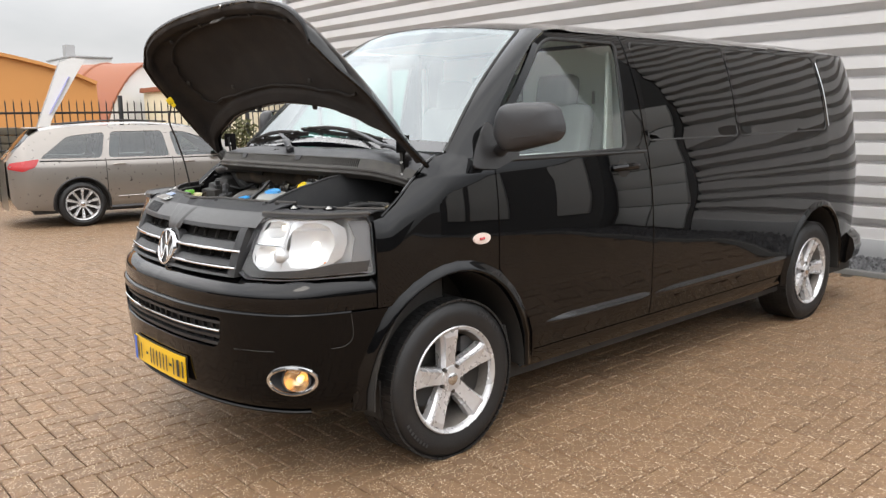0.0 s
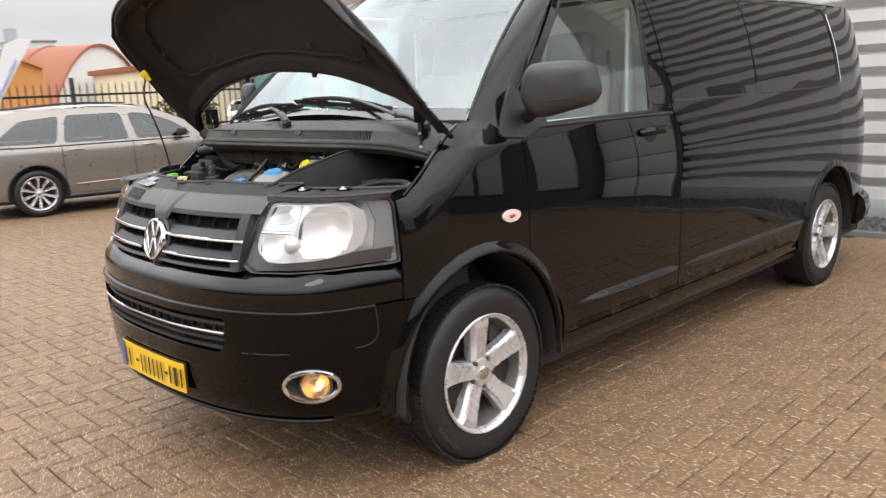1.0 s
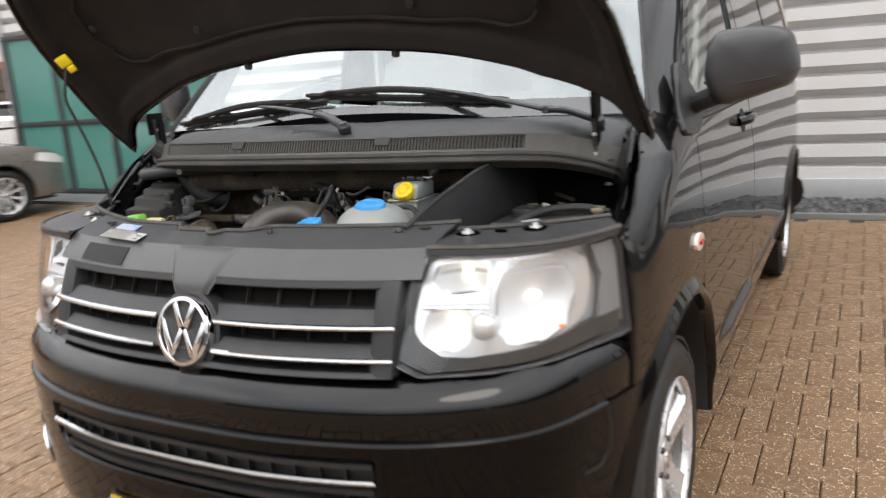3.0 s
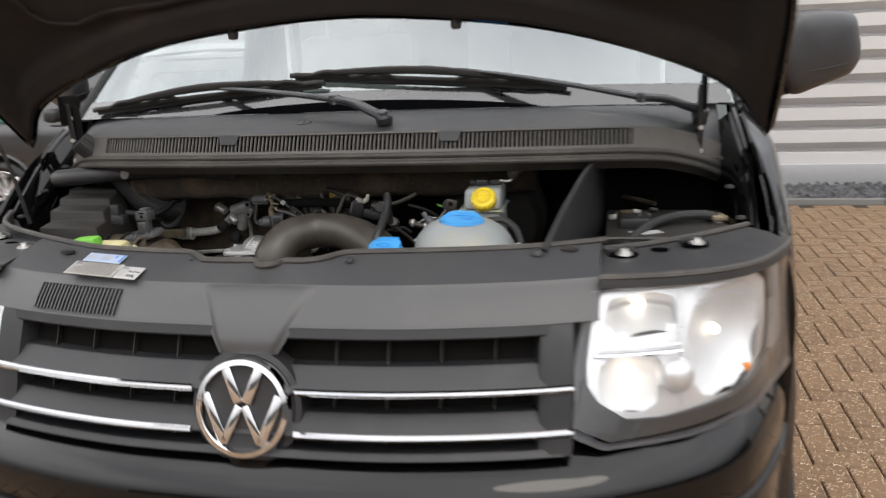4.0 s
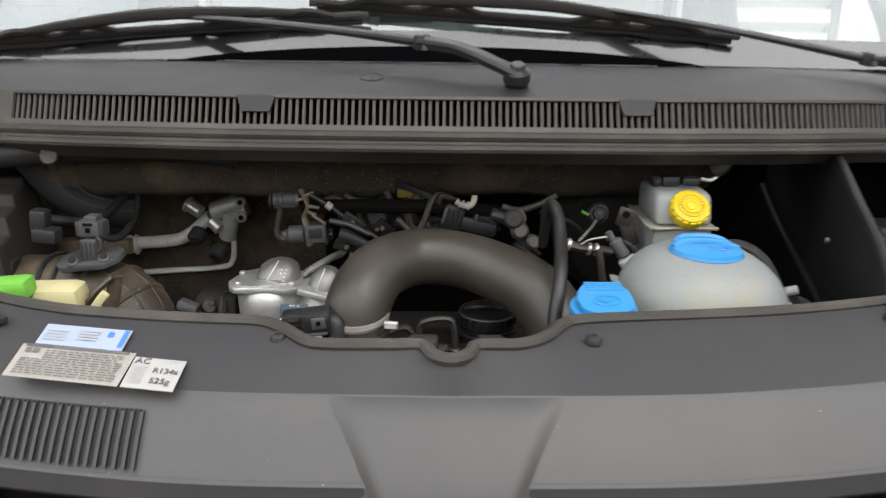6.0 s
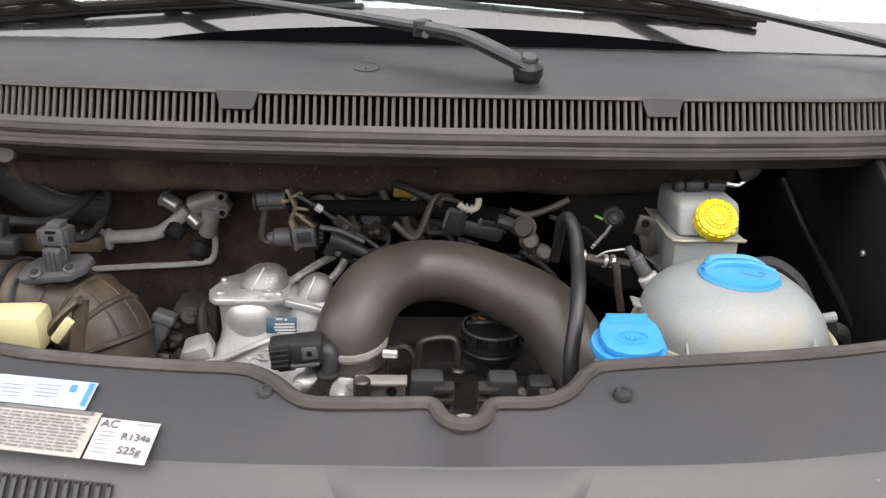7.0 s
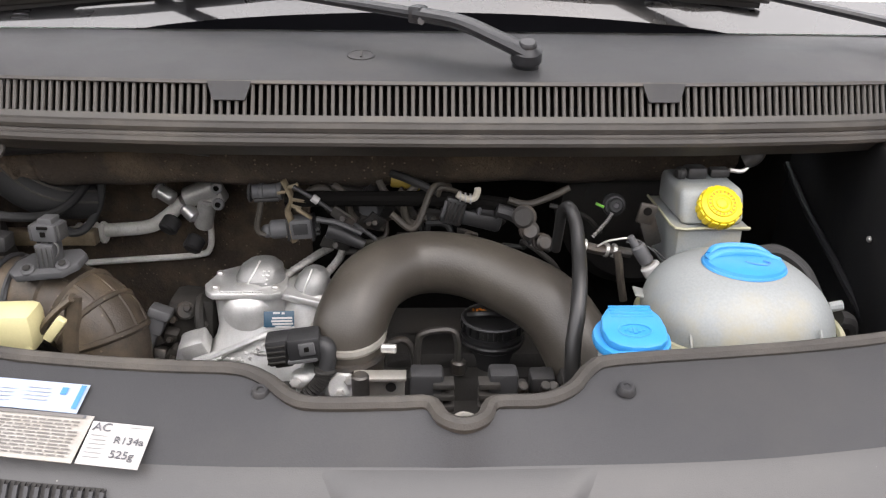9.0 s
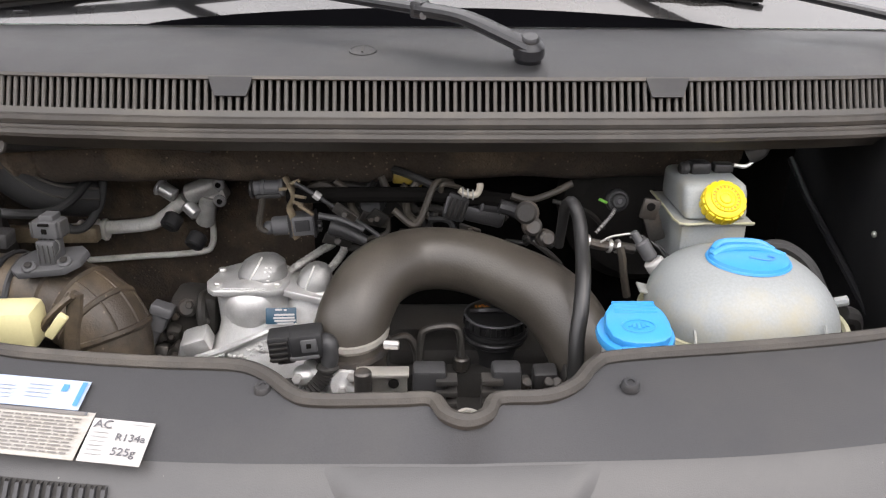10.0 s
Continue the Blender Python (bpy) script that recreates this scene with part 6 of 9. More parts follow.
part("safety_hook", tube([c + Vector((.02, 0, .02)), c + Vector((.05, -.03, .02)), c + Vector((.085, -.045, .03))], .004, 6, 4), STEEL, hood)
for x in (-.257, .248):
    i = 1
    j = min(range(N), key=lambda q: abs(hs[0][q].x - x))
    q = under(0, j, .012)
    part("rubber_stop", lathe([(0, -.026), (.010, -.024), (.012, -.012), (.008, 0), (0, 0)], Matrix.Translation(q + Vector((0, -.002, .004))), 12), RUBBER, hood)
# seal lip along the rear edge
part("rear_seal", tube([under(0, j, .016) + Vector((0, -.004, .012)) for j in range(6, N - 6)], .009, 6, 1), RUBBER, hood)
# yellow sticker patch and its fold
j = 5
yq = Vector((-.716, .425, 1.575))
part("yellow_tag", moved(box(-.020, .020, -.003, .003, -.016, .016, .004), pose(*yq, 25, -25, 20)), YELLOW_CAP, hood, "yellow plastic clip")
part("yellow_tag_foot", moved(box(-.012, .012, -.004, .004, -.010, .010, .003), pose(yq.x + .018, yq.y + .01, yq.z - .022, 25, -25, 20)), YELLOW_CAP, hood)
# prop rod and hinges
part("prop_rod", tube([(-.715, .43, 1.56), (-.728, .42, 1.47), (-.722, .44, 1.40), (-.70, .47, 1.27), (-.69, .49, 1.14)], .0042, 6, 6), BAY_BLACK, van, "thin black prop rod")
for s in (1, -1):
    hg = part("bonnet_hinge", join(box(s * .752 - .006, s * .752 + .006, .772, .798, 1.20, 1.37, .003), box(s * .756 - .004, s * .756 + .004, .735, .80, 1.33, 1.40, .002)), DEEP_BLACK, van, "dark steel bonnet hinge")
    part("hinge_arm", tube([(s * .750, .770, 1.23), (s * .752, .762, 1.31), (s * .750, .755, 1.38)], .006, 8, 4), BAY_BLACK, hg)
    for z in (1.24, 1.29, 1.345):
        part("hinge_bolt", lathe([(0, .010), (.005, .009), (.006, 0), (0, 0)], Matrix.Translation((s * .752, .766, z)) @ Matrix.Rotation(radians(90), 4, "X"), 8), STEEL, hg)
    # wing gutter from the lamp up to the scuttle
    g0 = [(s * .845, .58, 1.09), (s * .848, .66, 1.155), (s * .845, .74, 1.225), (s * .835, .82, 1.285), (s * .83, .88, 1.315)]
    g1 = [(s * .795, .60, 1.075), (s * .80, .68, 1.13), (s * .80, .76, 1.19), (s * .80, .83, 1.25), (s * .80, .89, 1.29)]
    g2 = [(x - s * .006, y + .02, z - .16) for x, y, z in g1]
    gut = part("wing_gutter", grid([g0, g1, g2] if s > 0 else [g2, g1, g0], thick=.004), BLACK_PAINT, van, sharp=60)
    part("gutter_edge", tube(g0, .006, 6, 4), BLACK_PAINT, gut)
    for k, t in enumerate((.15, .45, .75)):
        q = Vector(g0[0]).lerp(Vector(g1[3]), t)
        part("gutter_bolt", lathe([(0, .008), (.007, .007), (.010, .002), (0, 0)], Matrix.Translation(q + Vector((-s * .02, 0, .01))), 8), BAY_BLACK, gut)

# ---- scuttle, vents, wipers ----
_lip_y = along([(0, .553), (.25, .560), (.42, .578), (.55, .612), (.64, .655), (.72, .720), (.80, .800)])
_lip_z = along([(0, 1.259), (.35, 1.258), (.55, 1.254), (.65, 1.246), (.74, 1.220), (.80, 1.190)])
XS = np.linspace(-.80, .80, 81)


def lip(x, dy, dz):
    t = min(1, abs(x) / .8)
    return (x, _lip_y(abs(x)) + dy, _lip_z(abs(x)) + dz)


def panel_row(x, v):
    """A point of the scuttle top: v from 0 at the vents to 1 under the windscreen."""
    a = Vector(lip(x, .0290, .0545))
    u = max(-1, min(1, x / .845))
    b = Vector((x, .835 + .085 * u * u + .03, 1.338 - .012 * u * u - .004))
    p = a.lerp(b, v)
    p.z += .012 * math.sin(math.pi * v)
    return p


scuttle = part("scuttle_panel", grid([[panel_row(x, v) for x in XS] for v in np.linspace(0, 1, 8)]), GREY_PLASTIC, van, "dusty dark grey scuttle panel under the windscreen", sharp=60)
part("scuttle_lip", grid([[lip(x, dy, dz) for x in XS] for dy, dz in ((.030, -.03), (.004, -.010), (-.004, -.002), (-.004, .003), (.000, .006), (.004, .007))]), SEAL, scuttle, sharp=70)
part("lip_seal", tube([lip(x, .001, .010) for x in XS], .0065, 8, 1), SEAL, scuttle)
part("lip_bead", tube([lip(x, -.003, -.005) for x in XS], .006, 8, 1), SEAL, scuttle)
VX, VX0 = .608, -.572


def vent_face(x, v):
    return Vector(lip(x, .010, .016)).lerp(Vector(lip(x, .0285, .0540)), v)


def strip(x0, x1, v0, v1, lift, nm="vent_frame", n=20):
    up = Vector((0, -.85, .42)) * lift
    rows = [[vent_face(x, v) + up for x in np.linspace(x0, x1, n)] for v in np.linspace(v0, v1, 2)]
    return part(nm, grid(rows, thick=-.004), VENT_PLASTIC, scuttle)


# dark sheet added behind the slots to paint their shade
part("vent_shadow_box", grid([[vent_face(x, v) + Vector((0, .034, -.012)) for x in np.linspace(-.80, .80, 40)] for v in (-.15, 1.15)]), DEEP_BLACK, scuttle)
strip(-.80, .80, -.12, .10, .001, n=60)
strip(-.80, .80, .93, 1.02, .001, n=60)
strip(-.80, VX0, .10, .93, .001)
strip(VX, .80, .10, .93, .001)
NOTCH = (-.238, .246)
for xn in NOTCH:
    # the panel dips over the upper part of four slots
    rows = [[vent_face(xn + w * t, v) + Vector((0, -.0016, .0010)) for t in np.linspace(-1, 1, 7)] for v, w in ((.48, .0175), (.56, .0190), (.98, .0245))]
    part("vent_tab", grid(rows, thick=-.004), GREY_PLASTIC, scuttle)
# bars, alike, each its own piece
bar = None
for k in range(137):
    x = -VX + (k + .5) * 2 * VX / 137
    if x < VX0:
        continue
    a, b = vent_face(x, .06), vent_face(x, .97)
    if bar is None:
        w = .0022
        q = bmesh.new()
        vs = [q.verts.new((dx, t, dz)) for t in (0, 1) for dx, dz in ((-w * .8, -.0045), (-w, -.0005), (-w * .5, .0008), (w * .5, .0008), (w, -.0005), (w * .8, -.0045))]
        for i in range(5):
            q.faces.new((vs[i], vs[i + 1], vs[i + 7], vs[i + 6]))
        bmesh.ops.recalc_face_normals(q, faces=q.faces)
        if sum(f.normal.z for f in q.faces) < 0:
            bmesh.ops.reverse_faces(q, faces=q.faces)
        bar = to_mesh("vent_bar", q, VENT_PLASTIC, 0)
    d = b - a
    ey = d.normalized()
    ex = Vector((1, 0, 0))
    ez = ex.cross(ey).normalized()
    o = part("vent_bar", bar, None, scuttle)
    o.matrix_basis = Matrix(((ex.x, ey.x * d.length, ez.x, a.x), (ex.y, ey.y * d.length, ez.y, a.y), (ex.z, ey.z * d.length, ez.z, a.z), (0, 0, 0, 1)))
NP = panel_row(-.098, .30)
part("cover_button", lathe([(.017, -.003), (.0165, .0004), (.014, .0008), (.0135, .0), (0, .0003)], Matrix.Translation(NP + Vector((0, 0, .0015))) @ Matrix.Rotation(radians(12), 4, "X"), 24), GREY_PLASTIC, scuttle)
part("button_slot", moved(box(-.0012, .0012, -.010, .010, 0, .0012), Matrix.Translation(NP + Vector((0, 0, .0022))) @ Matrix.Rotation(radians(12), 4, "X")), SEAL, scuttle)

def wiper(name, pivot, elbow, middle, tip, tail):
    """A wiper: pivot with its cap, broad cranked cover, a tapering arm, and a bow with its blade from tail to tip."""
    p, a, m, t, e = Vector(pivot), Vector(elbow), Vector(middle), Vector(tip), Vector(tail)
    w = part(name, tube([p + Vector((0, -.001, .002)), p.lerp(a, .25) + Vector((0, -.004, .006)), p.lerp(a, .6) + Vector((0, -.004, .009)), a], lambda q: .0175 - .0015 * q, 12, 6, flat=.55), WIPER_BLACK, van, "black wiper arm and blade")
    part("pivot_cap", lathe([(0, .0175), (.0085, .0170), (.0105, .0150), (.0112, .0120), (.0140, .0105), (.0178, .006), (.0185, -.006), (.0160, -.010), (.0150, -.026), (0, -.026)], Matrix.Translation(p) @ Matrix.Rotation(radians(22), 4, "X"), 24), WIPER_BLACK, w)
    part("cover_edge", tube([p.lerp(a, q) + Vector((0, -.012, -.003 + .008 * math.sin(math.pi * q))) for q in (.15, .4, .7, .95)], .0018, 6, 4), PLUG_GREY, w)
    d = (m - a).normalized()
    part("elbow_joint", moved(box(-.008, .008, -.013, .013, -.010, .010, .003), Matrix.Translation(a) @ d.to_track_quat("X", "Z").to_matrix().to_4x4()), WIPER_BLACK, w)
    part("joint_pin", cyl_at(a + Vector((.004, -.013, -.006)), .0045, .006), PLUG_GREY, w)
    part("rod", tube([a, a.lerp(m, .35) + Vector((0, -.003, .004)), a.lerp(m, .7) + Vector((0, -.003, .004)), m], lambda q: .0130 - .0060 * q, 10, 5, flat=.55), WIPER_BLACK, w)
    d = t - e
    lift = Vector((0, -.016, .018))
    part("bow", tube([e + d * .10 + lift * .7, e + d * .30 + lift * 1.3, e + d * .5 + lift * 1.6, e + d * .70 + lift * 1.3, e + d * .90 + lift * .7], lambda q: .0035 + .0030 * math.sin(math.pi * q), 8, 6, flat=1.5), BAY_BLACK, w)
    for c in (.14, .32, .68, .86):
        part("claw", tube([e + d * (c - .08) + lift * .30, e + d * c + lift * 1.0, e + d * (c + .08) + lift * .30], .0042, 6, 3, flat=1.4), BAY_BLACK, w)
    part("blade_spine", tube([e + lift * .28, e.lerp(t, .5) + lift * .32, t + lift * .28], .0055, 8, 6, flat=1.3), BAY_BLACK, w)
    part("blade", tube([e + lift * .02, e.lerp(t, .5) + lift * .02, t + lift * .02], .0045, 6, 6, flat=2.4), RUBBER, w)
    for q in (0, 1):
        part("blade_end", moved(box(-.012, .012, -.005, .005, -.006, .006, .002), Matrix.Translation(e.lerp(t, q) + lift * .25) @ d.normalized().to_track_quat("X", "Z").to_matrix().to_4x4()), BLACK_PLASTIC, w)


def cyl_at(at, r, h):
    """A small pin that faces the nose."""
    return lathe([(0, 0), (r, 0), (r, h), (0, h)], Matrix.Translation(at) @ Matrix.Rotation(radians(90), 4, "X"), 12)


def on_glass(x, v, off=.012):
    u = x / .845
    p = Vector(screen(u, v))
    return p + Vector((0, -off * .7, off * .7))


wiper("wiper", (.096, .632, 1.338), (-.030, .690, 1.376), on_glass(-.42, .075, .025), on_glass(-.775, .020), on_glass(-.13, .085))
wiper("wiper", (.752, .792, 1.320), (.628, .768, 1.356), on_glass(.22, .11, .025), on_glass(-.205, .115), on_glass(.47, .055))

# ---- engine bay ----
bay = part("engine_bay_floor", box(-.80, .80, .30, .90, .42, .46), BAY_BLACK, van, "dark sheet metal of the engine bay")
# bulkhead darker than the other bay panels: its shade is in the colour
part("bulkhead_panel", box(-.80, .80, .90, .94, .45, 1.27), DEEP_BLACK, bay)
for s in (1, -1):
    part("inner_wing", box(s * .80 - .012, s * .80 + .012, .44, .92, .45, 1.07), BAY_BLACK, bay)
part("front_member", box(-.50, .50, .215, .245, .50, 1.03, .01), BAY_BLACK, bay)


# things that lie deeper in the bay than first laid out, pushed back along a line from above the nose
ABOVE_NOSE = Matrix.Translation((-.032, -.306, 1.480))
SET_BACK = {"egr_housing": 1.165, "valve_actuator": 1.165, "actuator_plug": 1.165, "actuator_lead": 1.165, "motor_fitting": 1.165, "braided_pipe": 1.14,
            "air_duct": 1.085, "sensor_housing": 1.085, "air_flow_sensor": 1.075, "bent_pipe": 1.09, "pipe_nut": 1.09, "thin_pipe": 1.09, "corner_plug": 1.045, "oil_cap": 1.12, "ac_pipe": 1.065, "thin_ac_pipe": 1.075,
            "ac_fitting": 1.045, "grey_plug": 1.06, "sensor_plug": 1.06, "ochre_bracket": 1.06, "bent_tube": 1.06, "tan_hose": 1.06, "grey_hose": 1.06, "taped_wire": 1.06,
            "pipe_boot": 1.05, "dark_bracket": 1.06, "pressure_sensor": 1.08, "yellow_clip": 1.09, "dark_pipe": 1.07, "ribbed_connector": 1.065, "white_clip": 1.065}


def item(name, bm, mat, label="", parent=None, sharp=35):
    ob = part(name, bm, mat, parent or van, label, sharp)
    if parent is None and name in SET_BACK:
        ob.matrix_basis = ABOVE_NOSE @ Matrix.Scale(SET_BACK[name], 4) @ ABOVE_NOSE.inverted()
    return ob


def cyl(r, h, at, axis=(0, 0, 1), bevel=.003, sides=24):
    """A capped cylinder of height h from a point along an axis, its rims broken."""
    q = Vector(axis).to_track_quat("Z", "Y").to_matrix().to_4x4()
    return lathe([(0, 0), (r - bevel, 0), (r, bevel), (r, h - bevel), (r - bevel, h), (0, h)], Matrix.Translation(at) @ q, sides)


# fibrous insulation roll along the scuttle
def roll_r(t):
    return .043 + .0025 * math.sin(t * 23) + .0015 * math.sin(t * 61 + 1)


item("insulation_roll", tube([(-.575, .735, 1.180), (-.55, .738, 1.186), (-.50, .745, 1.188), (-.30, .745, 1.187), (-.05, .742, 1.190), (.18, .742, 1.194), (.40, .76, 1.198)], roll_r, 14, 12), INSULATION, "brown-black fibrous insulation roll under the scuttle")
item("insulation_mat", grid([[(x, .80 + .02 * math.sin(9 * x), 1.25), (x, .81 + .015 * math.sin(13 * x), 1.20), (x, .84, 1.16), (x, .885, 1.13)] for x in np.linspace(-.76, .40, 30)], thick=.01), INSULATION, "dark felt mat on the bulkhead")

# large intake hose
CHROME_WORN = surface('bright_clamp_steel', (0.50, 0.48, 0.44), 0.34, metal=0.6, vary=0.12, scale=70, dirt=(0.3, 0.25, 0.18), dirt_amount=0.3, dirt_scale=50)
hose_path = [(-.106, .448, .99), (-.105, .446, 1.05), (-.100, .458, 1.086), (-.078, .495, 1.112), (-.035, .530, 1.118), (.020, .530, 1.116), (.070, .508, 1.106), (.115, .475, 1.090), (.145, .440, 1.050), (.160, .415, .99)]
hose = item("intake_hose", tube(hose_path, lambda t: .0375 + .002 * math.sin(9 * t), 28, 8), HOSE, "large dark grey rubber intake hose, arched", sharp=60)
part("hose_clamp", tube([Vector((-.105, .447, 1.074)) + Vector((.0388 * math.cos(a), .0388 * math.sin(a), .006 * math.sin(a))) for a in np.linspace(0, 2 * math.pi, 24, endpoint=False)], .0034, 6, 1, closed=True, flat=1.5), CHROME_WORN, hose, "steel hose clamp")
part("clamp_band", tube([Vector((-.105, .446, 1.058)) + Vector((.040 * math.cos(a), .040 * math.sin(a), .006 * math.sin(a))) for a in np.linspace(0, 2 * math.pi, 24, endpoint=False)], .0035, 6, 1, closed=True, flat=1.4), DARK_METAL, hose)
part("clamp_screw", cyl(.0048, .016, (-.068, .413, 1.074), (1, -.1, 0), .001, 10), STEEL, hose)
item("throttle_stub", lathe([(.030, -.08), (.033, -.02), (.0365, 0), (.034, .004), (.030, .0)], Matrix.Translation((-.106, .446, 1.036)), 24), DARK_METAL)
sb = item("small_bracket", join(box(-.092, -.044, .400, .406, 1.010, 1.051, .002), box(-.096, -.042, .388, .406, 1.049, 1.053, .001)), CHROME_WORN, "bent steel bracket")
part("bracket_hole", cyl(.0055, .002, (-.058, .4, 1.036), (0, -1, 0), .0005, 12), BAY_BLACK, sb)
item("bracket_spacer", cyl(.009, .05, (-.088, .385, 1.01), (0, 0, 1), .002, 12), DARK_METAL)

# cast EGR body
def lump(center, radii, e=.75, turn=(0, 0, 0), u=28, v=18):
    """A swollen cast form."""
    b = bmesh.new()
    bmesh.ops.create_uvsphere(b, u_segments=u, v_segments=v, radius=1)
    for w in b.verts:
        w.co = Vector([math.copysign(abs(t) ** e, t) * r for t, r in zip(w.co, radii)])
    return moved(b, pose(*center, *turn))


def loft(rings, sides=28, e=.8):
    """A cast neck through rounded rings (centre, half width, half depth, lean)."""
    rows = []
    for (cx, cy, cz), rx, ry, lean in rings:
        row = []
        for j in range(sides):
            c, w = math.cos(2 * math.pi * j / sides), math.sin(2 * math.pi * j / sides)
            row.append((cx + math.copysign(abs(c) ** e, c) * rx, cy + math.copysign(abs(w) ** e, w) * ry, cz + lean * w))
        rows.append(row)
    bm = grid(rows, close_u=True)
    bm.verts.ensure_lookup_table()
    bm.faces.new([bm.verts[j] for j in range(sides)])
    bm.faces.new([bm.verts[-1 - j] for j in range(sides)])
    bmesh.ops.recalc_face_normals(bm, faces=bm.faces)
    return bm


def sweep(path, n=8):
    """Points of a smooth path with their tangents and two cross directions."""
    pts = spline(path, n)
    res = []
    up = Vector((0, 0, 1))
    for i, p in enumerate(pts):
        d = (pts[min(i + 1, len(pts) - 1)] - pts[max(i - 1, 0)]).normalized()
        up = (up - d * up.dot(d)).normalized()
        res.append((p, d, up.copy(), d.cross(up)))
    return res


def hoop(at, r, thick, flat=1.0, sides=28):
    """A ring round one place of a swept path."""
    p, d, a, b = at
    return tube([p + (a * math.cos(q) + b * math.sin(q)) * r for q in np.linspace(0, 2 * math.pi, sides, endpoint=False)], thick, 6, 1, closed=True, flat=flat)


def plate(outline, z, thick, m=None, bevel=.0015):
    """A flat plate from a plan outline, its underside at z."""
    return prism(outline, thick, (m or Matrix()) @ Matrix.Translation((0, 0, z)), bevel)


CAST_DARK = surface("oxidised_cast_aluminium", (0.27, 0.27, 0.265), 0.38, metal=0.55, vary=0.22, scale=50, grain=0.35, grain_scale=900, dirt=(0.5, 0.49, 0.47), dirt_amount=0.3, dirt_scale=40)
BRAID = surface("braided_steel", (0.36, 0.35, 0.33), 0.4, metal=0.5, vary=0.4, scale=160, grain=0.6, grain_scale=500)
DATA_BLUE = surface("dark_blue_plate", (0.015, 0.058, 0.10), 0.4, vary=0.1)
OIL_BLACK = surface("oily_black_plastic", (0.016, 0.016, 0.0165), 0.36, vary=0.15, dirt=(0.03, 0.027, 0.022), dirt_amount=0.3, dirt_scale=30)
CREAM_CLIP = surface("cream_clip_plastic", (0.50, 0.46, 0.38), 0.5, vary=0.1)
OCHRE = surface("ochre_plated_bracket", (0.21, 0.165, 0.105), 0.5, metal=0.2, vary=0.3, scale=60, dirt=(0.34, 0.30, 0.22), dirt_amount=0.4, dirt_scale=60)
TAN_RUBBER = surface("dusty_tan_rubber", (0.042, 0.036, 0.029), 0.6, vary=0.25, scale=40, grain=0.2, grain_scale=500, dirt=(0.11, 0.088, 0.062), dirt_amount=0.5, dirt_scale=30)

# cast valve housing: a squat body under a flanged lid with two domes
egr = item("egr_housing", join(
    loft([((-.212, .503, 1.103), .042, .037, 0), ((-.213, .500, 1.086), .039, .035, 0), ((-.212, .496, 1.066), .038, .035, 0), ((-.208, .490, 1.048), .047, .038, 0), ((-.204, .486, 1.028), .070, .044, 0), ((-.204, .486, .985), .080, .046, 0)], 30, .72),
    lump((-.214, .484, 1.084), (.031, .026, .031), .95),
    loft([((-.150, .508, 1.096), .030, .032, 0), ((-.154, .503, 1.074), .027, .032, 0), ((-.160, .495, 1.050), .032, .036, 0), ((-.165, .490, 1.02), .045, .040, 0)], 24, .8),
    block((.030, .030, .022), pose(-.272, .466, 1.050, 12, -18, 0), .005),
    block((.018, .020, .030), pose(-.285, .470, 1.036, 0, 15, 0), .005)), CAST, "bright cast aluminium valve housing", sharp=40)
lid = part("top_flange", plate([(-.258, .474), (-.250, .465), (-.186, .464), (-.176, .470), (-.172, .490), (-.178, .530), (-.192, .542), (-.232, .542), (-.252, .528), (-.262, .490)], 1.1035, .0075), CAST, egr, sharp=40)
part("side_flange", plate([(-.026, -.032), (.018, -.032), (.027, -.022), (.024, .028), (-.022, .030)], -.004, .008, pose(-.152, .503, 1.098, 0, 15, 0)), CAST, egr, sharp=40)
for c, rw, hh in (((-.204, .506, 1.108), .0265, .026), ((-.147, .500, 1.097), .0200, .029)):
    dome = part("egr_dome", loft([(c, rw * 1.03, rw * .95, 0), ((c[0], c[1], c[2] + hh * .30), rw, rw * .92, 0), ((c[0] + .002, c[1] + .002, c[2] + hh * .68), rw * .86, rw * .74, 0), ((c[0] + .003, c[1] + .003, c[2] + hh * .90), rw * .58, rw * .50, 0), ((c[0] + .003, c[1] + .004, c[2] + hh), rw * .26, rw * .24, 0)], 26, .9), CAST_DARK, egr, "dull grey cast dome", sharp=24)
    part("dome_seam", tube([(c[0] - rw * .45, c[1] - rw * .86, c[2] + .001), (c[0] - rw * .34, c[1] - rw * .85, c[2] + hh * .32), (c[0] - rw * .10, c[1] - rw * .62, c[2] + hh * .72), (c[0] + rw * .06, c[1] - rw * .22, c[2] + hh * .99)], .0011, 6, 5), CAST, dome)
    if rw > .02:
        for j in range(2):
            for k in range(4):
                part("cast_mark", block((.0024 + .0008 * ((k + j) % 2), .0016, .0016), pose(c[0] + .004 + .0052 * j + .0012 * k, c[1] - .0228 + .0016 * k, c[2] + .006 + .0042 * k, -30, 12, 8), .0004), CAST, dome)
    part("dome_foot", tube([(c[0] + rw * 1.05 * math.cos(a), c[1] + rw * .97 * math.sin(a), c[2] + .001) for a in np.linspace(0, 2 * math.pi, 28, endpoint=False)], .0028, 6, 1, closed=True), CAST, dome)
for k in range(12):
    part("cast_mark", block((.0022 + .0014 * (k % 3), .0018, .0022), pose(-.242 + .0040 * k, .4675, 1.1118, -10), .0005), CAST, lid)
for x, y in ((-.247, .478), (-.183, .477), (-.250, .515)):
    part("flange_bolt", cyl(.0048, .004, (x, y, 1.111), (0, 0, 1), .001, 6), STEEL, lid)
part("casting_rib", tube([(-.270, .446, 1.040), (-.240, .447, 1.050), (-.212, .448, 1.062), (-.190, .452, 1.070), (-.165, .458, 1.074)], .0040, 8, 6), CAST, egr)
rough = random.Random(9)
